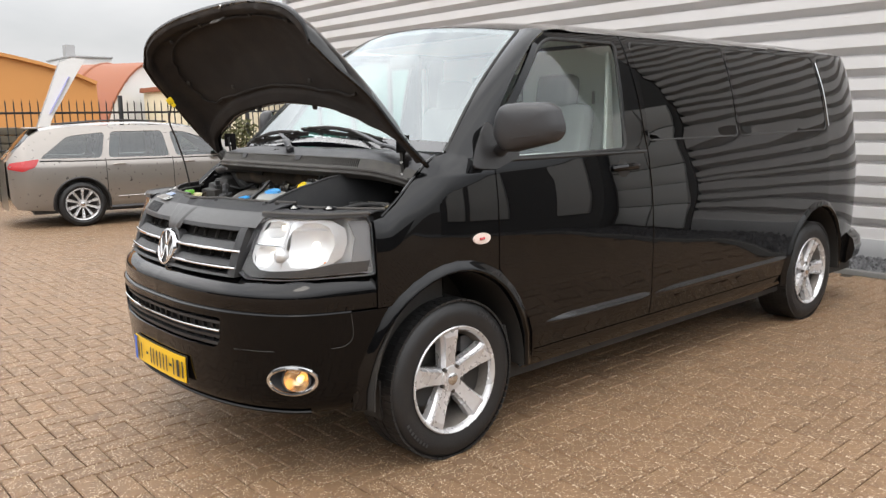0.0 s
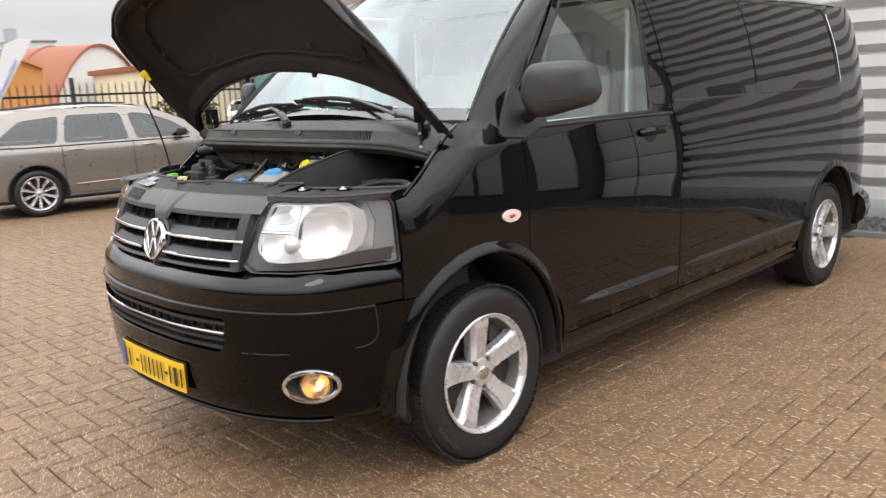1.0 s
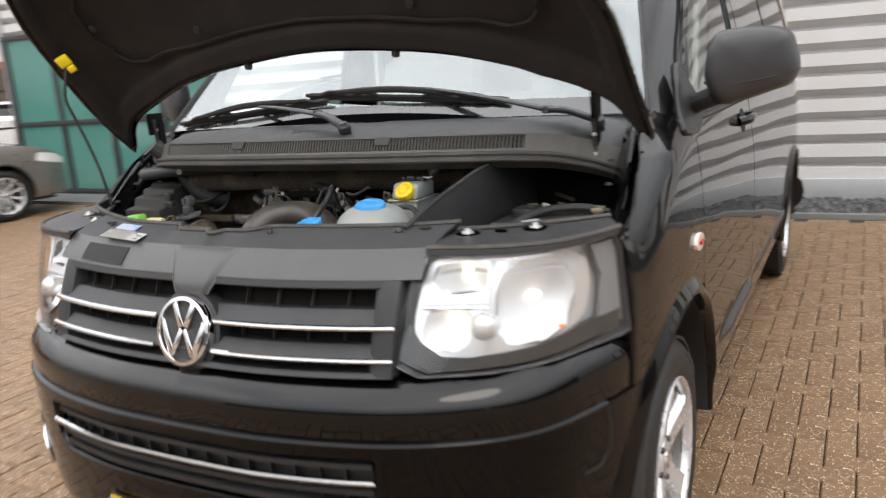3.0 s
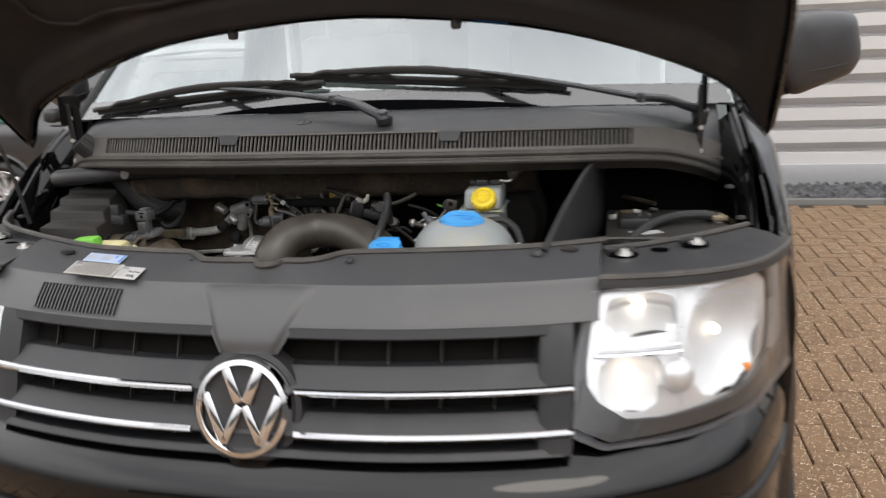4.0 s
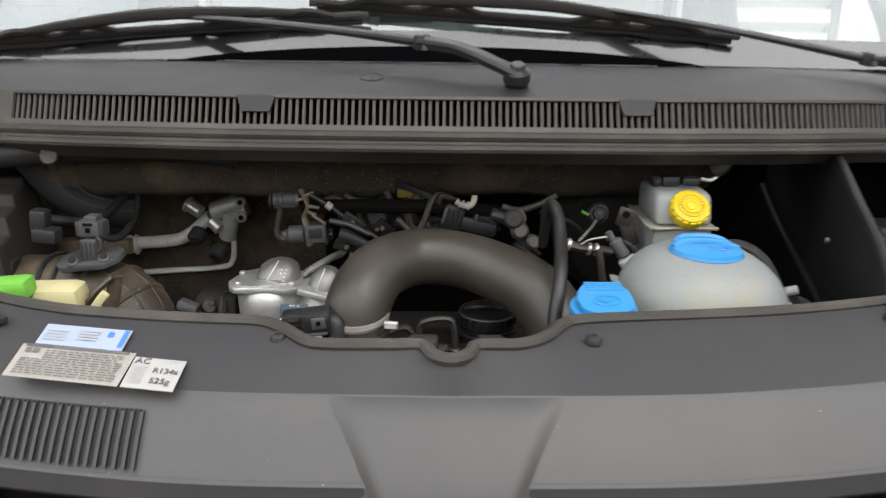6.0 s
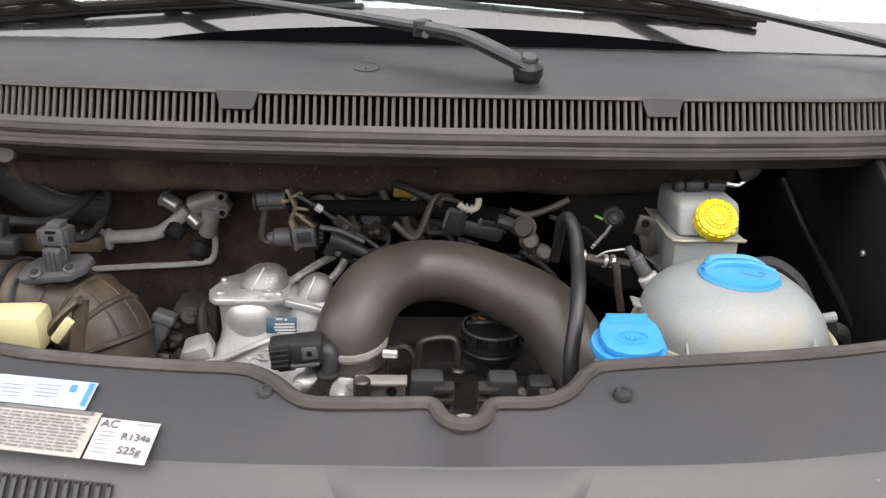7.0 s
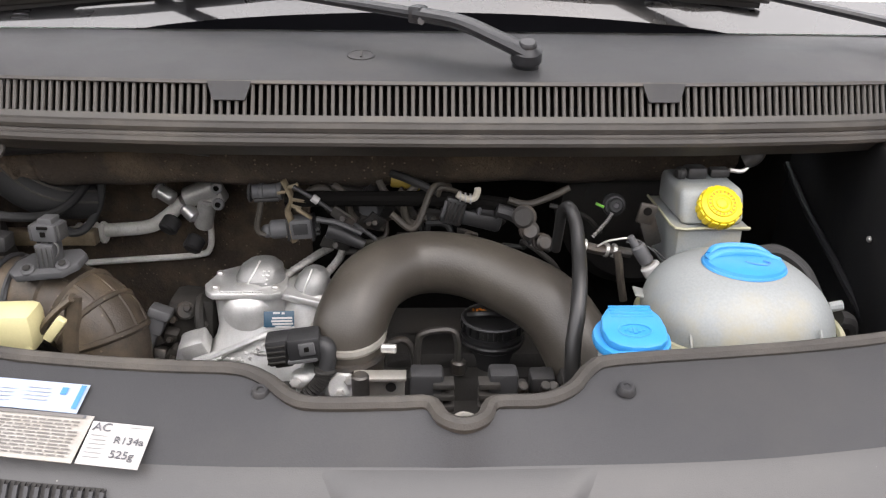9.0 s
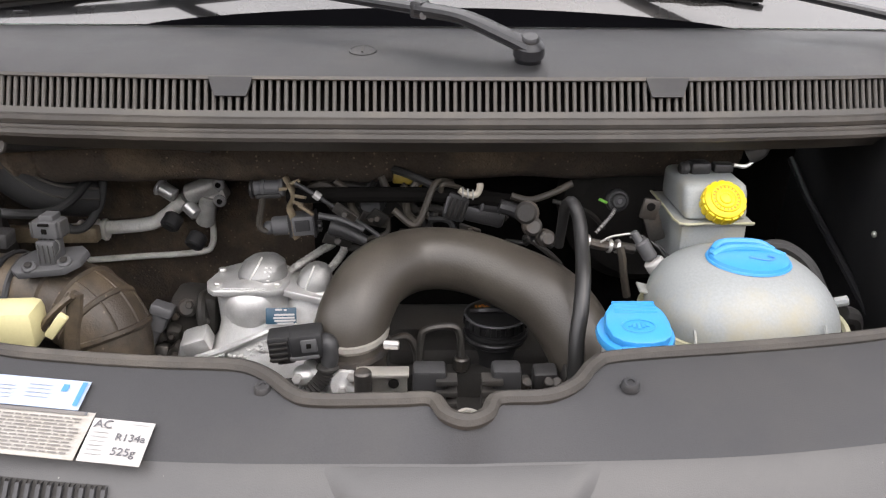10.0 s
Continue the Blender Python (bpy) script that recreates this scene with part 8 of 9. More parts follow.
# coolant tank: a domed upper shell on a flanged seam
b = bmesh.new()
bmesh.ops.create_uvsphere(b, u_segments=44, v_segments=28, radius=1)
for v in b.verts:
    low = v.co.z < 0
    q = [math.copysign(abs(t) ** e, t) for t, e in zip(v.co, (.86, .86, .90 if low else .96))]
    v.co = Vector((q[0] * .096, q[1] * .084, q[2] * (.060 if low else .070)))
    if not low:
        v.co.x -= .10 * v.co.z
        v.co.y += .12 * v.co.z
tank = item("coolant_tank", moved(b, pose(.300, .424, 1.100, 0, 0, 6)), TANK, "milky coolant tank with a blue oval cap", sharp=60)
part("tank_seam", tube([(.301 + .099 * math.copysign(abs(math.cos(a)) ** .82, math.cos(a)), .424 + .088 * math.copysign(abs(math.sin(a)) ** .82, math.sin(a)), 1.100) for a in np.linspace(0, 2 * math.pi, 56, endpoint=False)], .0042, 6, 1, closed=True), TANK_SEAM, tank, "yellowed moulded seam")
for x, y, z0, z1 in ((.266, .3405, 1.104, 1.120), (.318, .3385, 1.104, 1.118), (.353, .346, 1.104, 1.124), (.230, .352, 1.104, 1.116)):
    part("tank_rib", tube([(x, y, z0), (x + .001, y + .004, (z0 + z1) / 2), (x + .001, y + .010, z1)], .0016, 6, 4), TANK, tank)
ct = Matrix.Translation((.297, .418, 1.164)) @ Matrix.Rotation(radians(5), 4, "X") @ Matrix.Scale(.97, 4) @ Matrix.Rotation(radians(2), 4, "Y")
cap = part("tank_cap", lathe([(.030, -.02), (.034, -.004), (.036, .002), (.0345, .006), (.030, .008), (0, .009)], ct @ Matrix.Diagonal((1.17, .92, 1, 1)), 40), BLUE_CAP, tank, "blue oval cap")
part("cap_skirt", tube([ct @ Vector((.0420 * math.cos(a), .0328 * math.sin(a), .001)) for a in np.linspace(0, 2 * math.pi, 36, endpoint=False)], .0020, 6, 1, closed=True), BLUE_CAP, cap)
for k in range(2):
    part("cap_ridge", tube([ct @ Vector((x, y + k * .013, z)) for x, y, z in ((-.039 + .006 * k, .000, .004), (-.024, .008, .0085), (-.004, .011, .0095), (.018, .010, .0085), (.038 - .007 * k, .003, .004))], .0046, 10, 5), BLUE_CAP, cap)
part("cap_mark", tube([ct @ Vector(q) for q in ((-.004, -.008, .0092), (.006, -.013, .0092), (.016, -.014, .0090), (.022, -.009, .0090), (.016, -.005, .0092))], .0010, 5, 4), INK_BLUE, cap)
for x, y, z in ((.400, .42, 1.116), (.200, .40, 1.098)):
    part("tank_nipple", cyl(.0055, .014, (x - .006 if x > .3 else x + .006, y, z), (1 if x > .3 else -1, -.2, .3), .001, 10), TANK, tank)
part("tank_ear", plate([(-.012, -.010), (.010, -.012), (.014, .010), (-.010, .014)], 0, .003, pose(.208, .446, 1.118, 0, 12, 0)), TANK, tank)
part("tank_hose", tube([(.408, .425, 1.100), (.424, .43, 1.092), (.432, .44, 1.06), (.428, .45, 1.0)], .010, 10, 5), RUBBER, tank)
part("return_hose", tube([(.335, .485, 1.150), (.365, .490, 1.150), (.390, .478, 1.135), (.402, .460, 1.11)], .007, 9, 6), RUBBER, tank)

# brake fluid reservoir
rb = join(box(.272, .350, .550, .660, 1.090, 1.153, .006), box(.275, .350, .552, .652, 1.155, 1.197, .009, 3))
for v in rb.verts:
    if v.co.y < .59:
        v.co.y += .35 * max(0, v.co.z - 1.160)
res = item("brake_reservoir", rb, TANK, "milky brake fluid reservoir with a yellow cap")
part("reservoir_flange", box(.267, .355, .545, .664, 1.1525, 1.1555, .001), TANK, res)
part("flange_edge", tube([(.267, .664, 1.1555), (.267, .600, 1.1555), (.268, .546, 1.1555), (.300, .545, 1.1555), (.340, .545, 1.1555), (.355, .546, 1.1555)], .0016, 6, 3), TANK_SEAM, res)
tilt = Matrix.Translation((.317, .553, 1.178)) @ Matrix.Rotation(radians(46), 4, "X") @ Matrix.Scale(.90, 4)
cap = part("reservoir_cap", lathe([(0, .014), (.020, .014), (.0255, .011), (.027, .006), (.027, -.006), (.024, -.010), (.018, -.02), (0, -.02)], tilt, 36), YELLOW_CAP, res, "yellow ribbed cap")
for k in range(16):
    a = 2 * math.pi * k / 16
    part("cap_lug", moved(box(-.0040, .0040, -.0018, .0018, -.0075, .0085, .0012), tilt @ Matrix.Rotation(a, 4, "Z") @ Matrix.Translation((0, .0263, 0))), YELLOW_CAP, cap)
for r in (.007, .0125, .0185):
    part("cap_ring", tube([tilt @ Vector((r * math.cos(a), r * math.sin(a), .0146)) for a in np.linspace(0, 2 * math.pi, 24, endpoint=False)], .0011, 5, 1, closed=True), YELLOW_CAP, cap)
for k in range(20):
    a = 2 * math.pi * k / 20
    part("cap_print", moved(box(-.0011, .0011, -.0016, .0016, 0, .0006, .0003), tilt @ Matrix.Rotation(a, 4, "Z") @ Matrix.Translation((0, .0156, .0142))), CAP_PRINT, cap)
part("reservoir_plug", join(block((.026, .022, .016), pose(.305, .612, 1.203, 0, 0, 6), .005), cyl(.008, .012, (.292, .608, 1.203), (-1, -.2, 0), .003, 14), block((.024, .016, .011), pose(.334, .612, 1.203), .003)), BLACK_PLASTIC, res)
item("sensor_wire", tube([(.344, .604, 1.208), (.360, .606, 1.206), (.372, .612, 1.214), (.384, .622, 1.228)], .0026, 6, 6), STEEL)
item("wire_clip", block((.022, .010, .008), pose(.396, .626, 1.230, 0, -12, 0), .002), STEEL, "bright metal clip")
item("grey_panel", join(box(.20, .345, .60, .72, 1.228, 1.252, .010), box(.20, .335, .585, .62, 1.236, 1.256, .006)), COVER_GREY, "grey moulded panel under the scuttle")
item("corner_loop", tube([(.372, .64, 1.255), (.378, .62, 1.240), (.376, .612, 1.225), (.364, .615, 1.216)], .011, 12, 6), RUBBER, "black hose loop")
item("master_cylinder", cyl(.03, .14, (.31, .60, 1.06), (0, 1, .1), .004), DARK_METAL)
item("servo", cyl(.12, .10, (.30, .78, 1.08), (0, 1, .1), .02, 36), BAY_BLACK)

# washer filler: pale neck, a blue ring and an eight-sided flap
wash = item("washer_neck", lathe([(.026, -.09), (.026, -.012), (.029, -.006), (.029, .004), (0, .004)], Matrix.Translation((.167, .338, 1.110)), 28), PAPER, "pale washer filler neck with a blue flap cap")
wt = Matrix.Translation((.167, .338, 1.1245)) @ Matrix.Rotation(radians(7), 4, "X")
cap = part("washer_cap", join(lathe([(.026, -.005), (.0350, -.004), (.0362, .000), (.0350, .004), (.026, .005)], wt, 32), moved(prism([(-.026, -.019), (-.018, -.026), (-.006, -.0295), (.008, -.0295), (.020, -.026), (.028, -.019), (.0310, -.002), (.029, .014), (.021, .029), (-.018, .029), (-.027, .014), (-.0295, -.004)], .010, Matrix.Translation((0, 0, 0)), .0035), wt @ Matrix.Translation((0, .002, .005)) @ Matrix.Rotation(radians(6), 4, "X"))), BLUE_CAP, wash, "blue washer cap with a hinged flap")
for k in range(4):
    part("cap_groove", moved(box(-.019, .021, -.0013, .0013, -.001, .0016, .0006), wt @ Matrix.Translation((.001, .028 - k * .0045, .0170 - .0005 * k))), BLUE_CAP, cap)
part("cap_emblem", tube([wt @ Vector((.015 * math.cos(q), -.006 + .009 * math.sin(q), .0148 + .001 * math.sin(q))) for q in np.linspace(0, 2 * math.pi, 22, endpoint=False)], .0010, 5, 1, closed=True), BLUE_CAP, cap)
for k in range(5):
    part("cap_emblem_bar", moved(box(-.0018, .0018, -.005 + .002 * abs(k - 2), .005 - .002 * abs(k - 2), 0, .0012, .0004), wt @ Matrix.Translation((-.008 + .004 * k, -.006, .0142))), BLUE_CAP, cap)
part("cap_tab", moved(box(-.016, .013, -.006, .004, -.008, .006, .002), wt @ Matrix.Translation((-.004, -.032, .003))), BLUE_CAP, cap)

# battery shroud and battery on the van's left
edge = [Vector((.452, .305, 1.138)), Vector((.474, .395, 1.178)), Vector((.494, .490, 1.206)), Vector((.510, .560, 1.226)), Vector((.522, .610, 1.236)), Vector((.529, .645, 1.236)), Vector((.537, .72, 1.226)), Vector((.545, .86, 1.20))]
rows = [[q + Vector((dx, 0, dz)) for q in edge] for dx, dz in ((-.001, -.004), (.001, .002), (.004, .003), (.008, .001), (.010, -.004))]
low = [[Vector((q.x + dx, q.y + .02, .98)) for q in edge] for dx in (-.001, .010)]
sh = item("battery_shroud", grid([low[0]] + rows + [low[1]]), GRILLE_PLASTIC, "upright black battery shroud panel", sharp=50)
part("shroud_rib", tube([(.533, .85, 1.144), (.526, .76, 1.108), (.517, .655, 1.078), (.500, .50, 1.040)], .0055, 8, 5), GRILLE_PLASTIC, sh)
part("shroud_pin", cyl(.004, .004, (.503, .55, 1.14), (-1, 0, 0), .001, 8), STEEL, sh)
part("shroud_flange", tube([q + Vector((.006, -.002, .001)) for q in edge[:6]], .0055, 8, 4), BLACK_PLASTIC, sh)
part("stay_foot", lathe([(0, .008), (.006, .007), (.010, .003), (.011, -.002), (0, -.002)], Matrix.Translation((.448, .292, 1.137)), 20), BLACK_PLASTIC, sh)
bat = item("battery", box(.562, .80, .535, .79, .93, 1.092, .008), BLACK_PLASTIC, "black battery under cables")
part("battery_lid", box(.558, .803, .530, .795, 1.092, 1.106, .004), BAY_BLACK, bat)
part("lid_step", box(.585, .645, .605, .665, 1.104, 1.128, .005), BLACK_PLASTIC, bat)
part("lid_ridge", box(.66, .795, .690, .700, 1.104, 1.112, .002), BLACK_PLASTIC, bat)
part("lid_edge", tube([(.560, .532, 1.104), (.68, .531, 1.105), (.80, .533, 1.104)], .0035, 6, 3), SEAL, bat)
for x, y in ((.600, .700), (.782, .668)):
    part("terminal", cyl(.010, .016, (x, y, 1.104), (0, 0, 1), .002, 12), STEEL, bat)
    part("terminal_clamp", join(block((.030, .036, .012), pose(x, y + .004, 1.116, 0, 0, 15), .004), cyl(.004, .028, (x - .012, y - .012, 1.118), (1, .3, 0), .001, 8)), OCHRE, bat)
part("battery_label", moved(box(-.028, .028, -.020, .020, 0, .001), pose(.757, .752, 1.1065, 0, 0, -6)), PAPER, bat, "white paper label")
part("battery_label", moved(box(-.022, .022, -.012, .012, 0, .001), pose(.644, .574, 1.1065, 0, 0, 28)), PAPER, bat, "white paper label")
part("battery_label", moved(box(-.008, .008, -.006, .006, 0, .001), pose(.611, .577, 1.1065, 0, 0, 40)), PAPER, bat, "white paper label")
for pts, r in (([(.565, .485, 1.03), (.592, .525, 1.085), (.640, .595, 1.116), (.700, .648, 1.124), (.760, .668, 1.122), (.785, .672, 1.112)], .0095), ([(.548, .500, 1.02), (.572, .555, 1.075), (.610, .615, 1.100), (.625, .640, 1.128)], .0075), ([(.70, .71, 1.112), (.735, .702, 1.118), (.770, .690, 1.112)], .005)):
    item("battery_cable", tube(pts, r, 10, 6), RUBBER, "thick black cable")
item("cross_pipe", tube([(.560, .935, 1.118), (.61, .89, 1.114), (.665, .84, 1.110)], .0055, 8, 4), DUCT, "dusty brown pipe behind the battery")
wr = random.Random(21)
for k, (x, y) in enumerate(((.572, .690), (.586, .730), (.604, .672), (.622, .745), (.640, .705), (.658, .760))):
    item("terminal_part", block((wr.uniform(.012, .026), wr.uniform(.010, .020), wr.uniform(.008, .014)), pose(x, y, 1.110 + wr.uniform(0, .004), wr.uniform(-20, 20), wr.uniform(-20, 20), wr.uniform(0, 90)), .003), (DULL_METAL, OCHRE, BLACK_PLASTIC)[k % 3])

# fuse box with stepped lid on the van's right
steps = [(.565, .96), (.575, 1.110), (.615, 1.116), (.620, 1.140), (.655, 1.146), (.660, 1.162), (.695, 1.167), (.700, 1.178), (.73, 1.180), (.745, .96)]
q = prism(steps, .170, Matrix(((0, 0, 1, -.740), (1, 0, 0, 0), (0, 1, 0, 0), (0, 0, 0, 1))), .004)
for v in q.verts:
    if v.co.x > -.66:
        v.co.x -= .28 * max(0, v.co.z - 1.04)
fuse = item("fuse_box", q, BAY_BLACK, "black fuse box with a stepped lid")
part("fuse_clip", block((.006, .022, .035), pose(-.585, .60, 1.07, 0, 14, 0), .002), BLACK_PLASTIC, fuse)
part("fuse_rim", box(-.745, -.564, .562, .75, 1.028, 1.038, .003), BAY_BLACK, fuse)
# air meter, ribbed duct and its plug
duct_path = [(-.60, .560, 1.064), (-.53, .552, 1.068), (-.47, .542, 1.070), (-.430, .530, 1.068), (-.400, .516, 1.058), (-.384, .506, 1.038), (-.380, .50, 1.0)]
duct = item("air_duct", tube(duct_path, lambda t: .0445 + .0025 * math.sin(t * 3.1), 30, 8), DUCT, "dusty ribbed air duct", sharp=60)
ds = sweep(duct_path)
for k in (22, 28, 34, 40):
    part("duct_rib", hoop(ds[k], .0468, .0030, 1.5), DUCT, duct)
for a in (-2.0, -1.4, -.8, -.2, .4):
    part("duct_fin", tube([ds[k][0] + (ds[k][2] * math.cos(a) + ds[k][3] * math.sin(a)) * .0464 for k in range(22, 41, 2)], .0018, 5, 2), DUCT, duct)
maf = item("air_flow_sensor", join(plate([(-.041, -.016), (-.030, -.026), (.024, -.026), (.038, -.012), (.040, .008), (.028, .020), (-.030, .020), (-.041, .006)], -.004, .009, pose(-.437, .520, 1.122, 12, -8, -6), .002), block((.021, .022, .034), pose(-.434, .514, 1.134, 0, 0, -6), .002), block((.027, .024, .019), pose(-.432, .517, 1.163, 0, 0, -6), .002), block((.016, .018, .008), pose(-.431, .519, 1.1745, 0, 0, -6), .0015)), PLUG_GREY, "grey air flow sensor with its wiring plug")
for dx, dz in ((-.018, -.001), (.021, .005)):
    part("sensor_ear", cyl(.0078, .006, (-.437 + dx, .503, 1.121 + dz), (0, -.5, 1), .0015, 14), PLUG_GREY, maf)
    part("sensor_screw", cyl(.0042, .003, (-.437 + dx, .500, 1.126 + dz), (0, -.5, 1), .001, 10), BAY_BLACK, maf)
for k in range(3):
    part("plug_slot", block((.0045, .002, .005), pose(-.4415 + .0066 * k, .5022 - .0007 * k, 1.1195, 0, 0, -6), .0005), DEEP_BLACK, maf)
for k in range(4):
    part("plug_rib", block((.0014, .002, .022), pose(-.4425 + .0056 * k, .5022 - .0006 * k, 1.137, 0, 0, -6), .0005), COVER_GREY, maf)
for dx in (-.0150, .0150):
    part("plug_wing", block((.0035, .018, .018), pose(-.432 + dx, .516, 1.163, 0, 0, -6), .0012), COVER_GREY, maf)
part("plug_face", block((.006, .002, .006), pose(-.4335, .5045, 1.1625, 0, 0, -6), .001), DEEP_BLACK, maf)
part("plug_brow", block((.012, .003, .003), pose(-.4330, .5045, 1.1700, 0, 0, -6), .0008), DEEP_BLACK, maf)
for k in range(4):
    part("plug_neck", block((.0034, .014, .006), pose(-.4415 + .0060 * k, .516, 1.1525, 0, 0, -6), .0008), (BLACK_PLASTIC, COVER_GREY)[k % 2], maf)
part("plug_loop", tube([(-.424, .506, 1.154), (-.419, .504, 1.150), (-.419, .503, 1.142), (-.423, .503, 1.136)], .0012, 6, 5), COVER_GREY, maf)
housing = item("sensor_housing", tube([(-.66, .575, 1.060), (-.58, .562, 1.063), (-.478, .545, 1.066)], .049, 28, 6), GREY_PLASTIC, "smooth dark air meter housing", sharp=60)
for x, y, r in ((-.585, .5625, .0515), (-.500, .5485, .0512), (-.480, .5450, .0510)):
    part("housing_ring", tube([Vector((x, y, 1.0655)) + Vector((.15 * math.cos(q) * r, math.cos(q) * r, math.sin(q) * r)) for q in np.linspace(0, 2 * math.pi, 28, endpoint=False)], .0036, 6, 1, closed=True), GREY_PLASTIC, housing)
item("corner_plug", join(block((.030, .024, .018), pose(-.492, .52, 1.150, 0, 6, 0), .003), block((.020, .020, .026), pose(-.500, .525, 1.168, 0, 6, 0), .003)), BLACK_PLASTIC, "black plug at the air box")
strap = item("duct_strap", join(tube([(-.376, .424, 1.127), (-.392, .424, 1.114), (-.408, .424, 1.097), (-.426, .424, 1.068)], .0085, 8, 5, flat=.45), tube([(-.376, .427, 1.127), (-.380, .426, 1.105), (-.385, .424, 1.085), (-.389, .420, 1.045)], .0085, 8, 5, flat=.45)), DUCT, "bent brown strap over the duct")
# filler caps by the fuse box
item("green_cap", join(block((.052, .034, .024), pose(-.482, .393, 1.122, 0, -4, 4), .007), block((.03, .012, .018), pose(-.492, .376, 1.118, 0, -10, 0), .004)), GREEN_CAP, "light green plastic cap")
item("cream_tank", join(block((.070, .046, .046), pose(-.446, .420, 1.096, 0, 0, 4), .012), block((.060, .030, .010), pose(-.445, .415, 1.080), .003)), CREAM, "cream plastic container")
item("cream_clip", block((.010, .008, .030), pose(-.389, .404, 1.102, 0, 38, 0), .002), CREAM, "cream plastic clip")

# air conditioning pipes on the bulkhead
ac = item("ac_pipe", tube([(-0.56, 0.782, 1.054), (-0.492, 0.784, 1.059), (-0.423, 0.784, 1.065), (-0.395, 0.784, 1.078), (-0.362, 0.78, 1.106)], .0100, 14, 6), DULL_ALLOY, "thick silver air conditioning pipe")
for x, r in ((-.520, .0145), (-.509, .0158), (-.497, .0153), (-.486, .0162)):
    part("pipe_collar", cyl(r, .007, (x, 0.783, 1.057), (1, 0, .05), .002, 18), DULL_ALLOY, ac)
item("thin_ac_pipe", tube([(-0.543, 0.791, 1.004), (-0.451, 0.791, 1.011), (-0.358, 0.791, 1.018), (-0.335, 0.791, 1.03), (-0.331, 0.791, 1.069), (-0.333, 0.79, 1.101)], .0046, 10, 6), DULL_ALLOY, "thin silver air conditioning pipe")
fit_block = item("ac_fitting", join(block((.034, .03, .030), pose(-0.32, 0.78, 1.115, 0, -25, 0), .006), cyl(.015, .05, (-0.358, 0.775, 1.112), (.9, 0, .35), .003, 14), cyl(.013, .045, (-0.337, 0.773, 1.069), (.25, -.1, .95), .003, 14)), DULL_METAL, "grey metal pipe fitting")
part("fitting_cap", join(cyl(.0105, .026, (-0.395, 0.775, 1.125), (.8, -.2, -.45), .002, 14), cyl(.0135, .006, (-0.397, 0.776, 1.126), (.8, -.2, -.45), .002, 14)), STEEL, fit_block)
part("fitting_cap", cyl(.0105, .024, (-0.359, 0.768, 1.102), (.7, -.3, -.6), .003, 12), STEEL, fit_block)
for p in ((-0.374, 0.764, 1.086), (-0.343, 0.762, 1.058)):
    dc = part("dust_cap", cyl(.0135, .022, p, (-.3, -.6, -.5), .003, 14), BLACK_PLASTIC, fit_block)
for dz in (.012, -.012):
    part("fitting_bolt", cyl(.009, .006, (-0.309, 0.762, 1.121 + dz), (0, -1, 0), .002, 14), CAST_DARK, fit_block)
    part("fitting_hole", cyl(.004, .002, (-0.309, 0.756, 1.121 + dz), (0, -1, 0), .0005, 10), DEEP_BLACK, fit_block)
item("bulkhead_strip", block((.24, .02, .024), pose(-.62, .80, 1.044, 0, 0, 0), .004), OCHRE, "tan sealing strip on the bulkhead")
# grey moulded duct above the roll, its clip
item("moulded_duct", tube([(-.76, .700, 1.205), (-.64, .668, 1.218), (-.54, .665, 1.225), (-.44, .675, 1.226), (-.36, .69, 1.220), (-.30, .71, 1.205)], lambda t: .026 - .010 * t * t, 14, 8, flat=.8), GREY_PLASTIC, "smooth grey moulded duct")
item("duct_clip", cyl(.013, .006, (-.530, .630, 1.224), (0, -1, .3), .002, 14), DARK_METAL)
# black hoses at the corner by the air meter
big = [(-.66, .66, 1.30), (-.625, .685, 1.255), (-.596, .705, 1.210), (-.574, .716, 1.170), (-.548, .725, 1.140), (-.518, .740, 1.122), (-.485, .765, 1.112)]
ch = item("corner_hose", tube(big, .026, 18, 8), RUBBER, "thick black hose")
bs = sweep(big)
for a in (-.9, -.3, .3):
    part("hose_bead", tube([q[0] + (q[2] * math.cos(a + 1.2) + q[3] * math.sin(a + 1.2)) * .0258 for q in bs[::3]], .0018, 6, 2), SEAL, ch)
item("thin_hose", tube([(-.560, .655, 1.130), (-.544, .660, 1.126), (-.521, .680, 1.119), (-.505, .70, 1.119), (-.492, .72, 1.127), (-.482, .75, 1.142)], .0062, 10, 6), RUBBER, "black corner hose")
item("thin_hose", tube([(-.466, .765, 1.160), (-.468, .758, 1.125), (-.475, .75, 1.100), (-.486, .73, 1.083), (-.500, .72, 1.081), (-.512, .72, 1.090)], .0058, 10, 6), RUBBER, "black looped hose")

# ---- pavers in herringbone, laid last ----
U = 0.105
GAP = 0.0024


def paver_shape(w, d):
    b = box(GAP, w - GAP, GAP, d - GAP, -0.06, 0.0, 0.0)
    top = [e for e in b.edges if all(v.co.z > -0.001 for v in e.verts)]
    bmesh.ops.bevel(b, geom=top, offset=0.0050, segments=1, affect="EDGES")
    bmesh.ops.delete(b, geom=[f for f in b.faces if f.normal.z < -0.9], context="FACES")
    return b


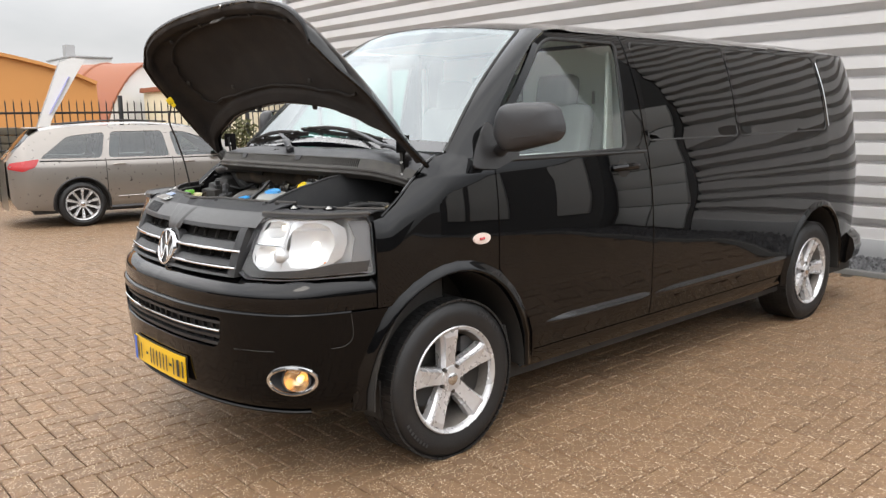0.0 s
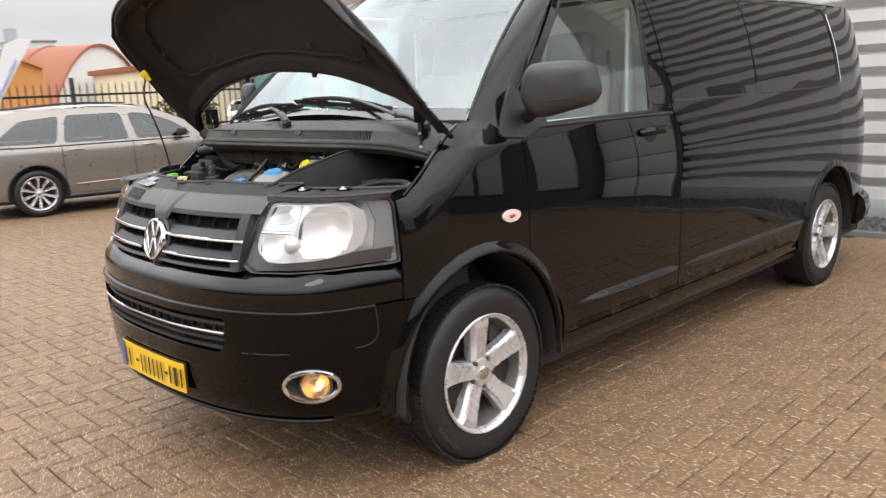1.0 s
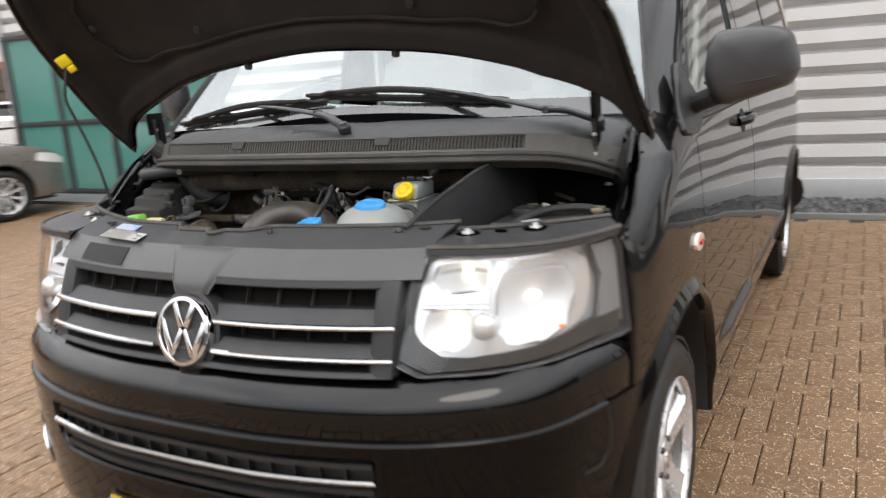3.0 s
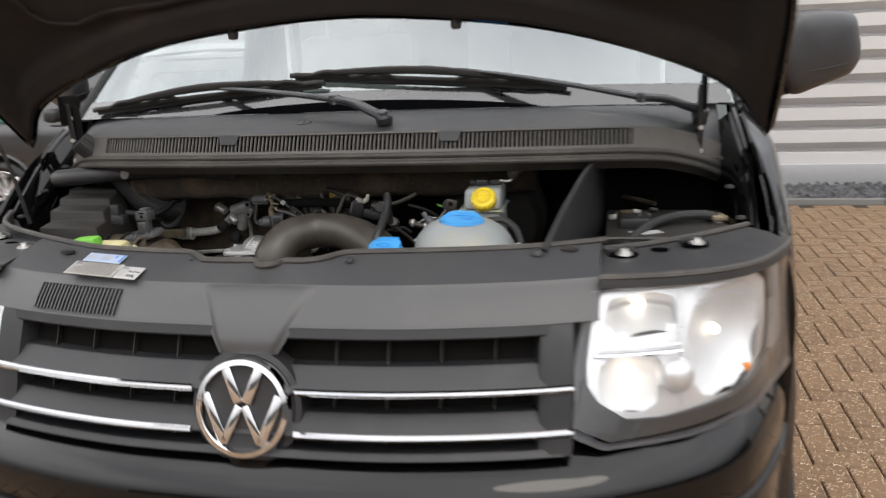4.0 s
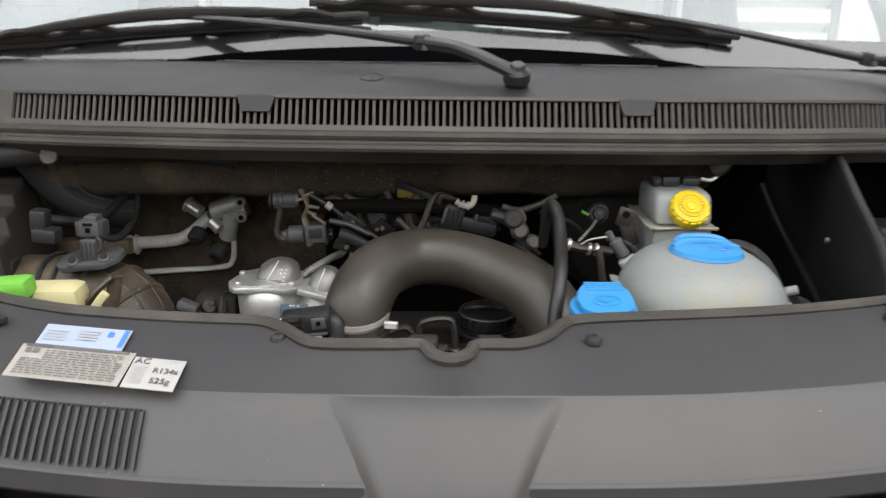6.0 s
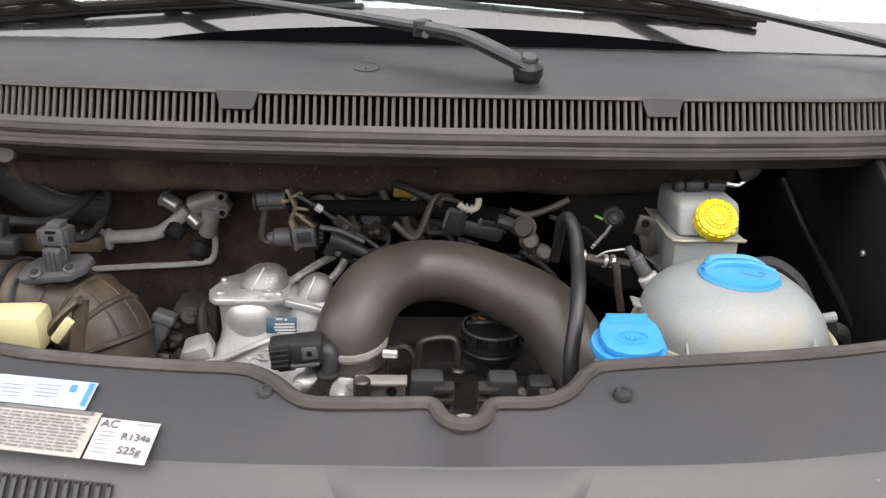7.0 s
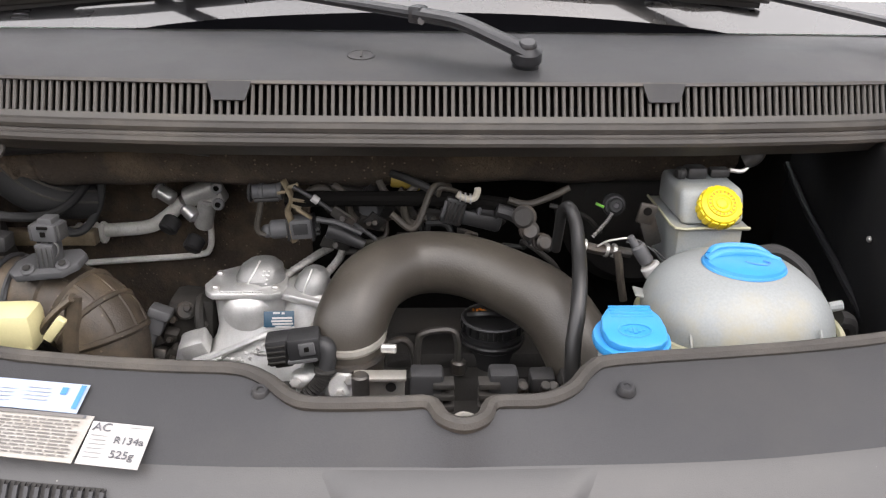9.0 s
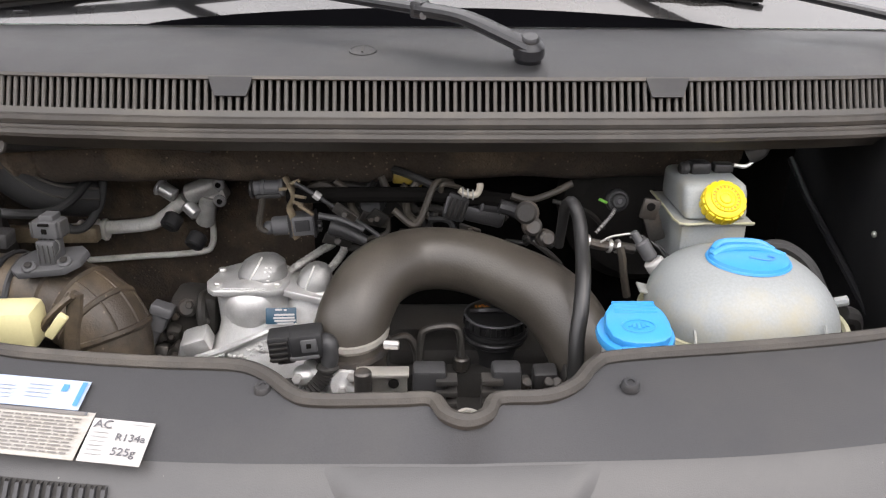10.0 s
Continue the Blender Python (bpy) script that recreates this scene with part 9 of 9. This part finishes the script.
PAVE_LONG = to_mesh("paver", paver_shape(2 * U, U), PAVER, 0)
PAVE_UP = to_mesh("paver", paver_shape(U, 2 * U), PAVER, 0)
pavement = thing("pavement", "brown-grey concrete pavers laid in herringbone, slightly damp", "pavement", kind="structure")
rng = random.Random(11)
shapes = {}
for key, me in (("h", PAVE_LONG), ("v", PAVE_UP)):
    shapes[key] = ([v.co.copy() for v in me.vertices], [tuple(p.vertices) for p in me.polygons])
vs, fs = [], []
made = 0
nx0, nx1 = int(-13.2 / U), int(6.2 / U)
ny0, ny1 = int(-4.2 / U), int(KERB_Y / U)
for i in range(nx0, nx1):
    for j in range(ny0, ny1):
        k = (i - j) % 4
        if k == 0:
            key, w, d = "h", 2, 1
        elif k == 3:
            key, w, d = "v", 1, 2
        else:
            continue
        x, y = i * U, j * U
        if y + d * U > KERB_Y + .004:
            continue
        z = rng.uniform(-0.0016, 0.0016)
        tilt = (rng.uniform(-.006, .006), rng.uniform(-.006, .006))
        near = 1.0 < x < 2.6 and 0.2 < y < 3.4
        if near and made < 300:
            o = part("paver", PAVE_LONG if key == "h" else PAVE_UP, None, pavement)
            o.location = (x, y, z)
            o.rotation_euler = (tilt[0], tilt[1], 0)
            made += 1
        else:
            s = len(vs)
            for c in shapes[key][0]:
                vs.append((x + c.x, y + c.y, z + c.z + tilt[0] * (c.y - d * U / 2) - tilt[1] * (c.x - w * U / 2)))
            fs += [tuple(s + q for q in f) for f in shapes[key][1]]
me = bpy.data.meshes.new("paver_field")
me.from_pydata(vs, [], fs)
o = part("paver_field", me, PAVER_STUFF, pavement)
tagged(o, "field of brown concrete pavers", kind="stuff")
# the yard beyond, too far off to tell its stones apart
b = bmesh.new()
for x0, x1, y0, y1 in ((-60, -13.0, -60, 60), (6.0, 40, -60, KERB_Y), (-13.0, 6.0, -60, -3.95)):
    b.faces.new([b.verts.new(p) for p in ((x0, y0, -.003), (x1, y0, -.003), (x1, y1, -.003), (x0, y1, -.003))])
part("far_paving", b, PAVER_STUFF, pavement)
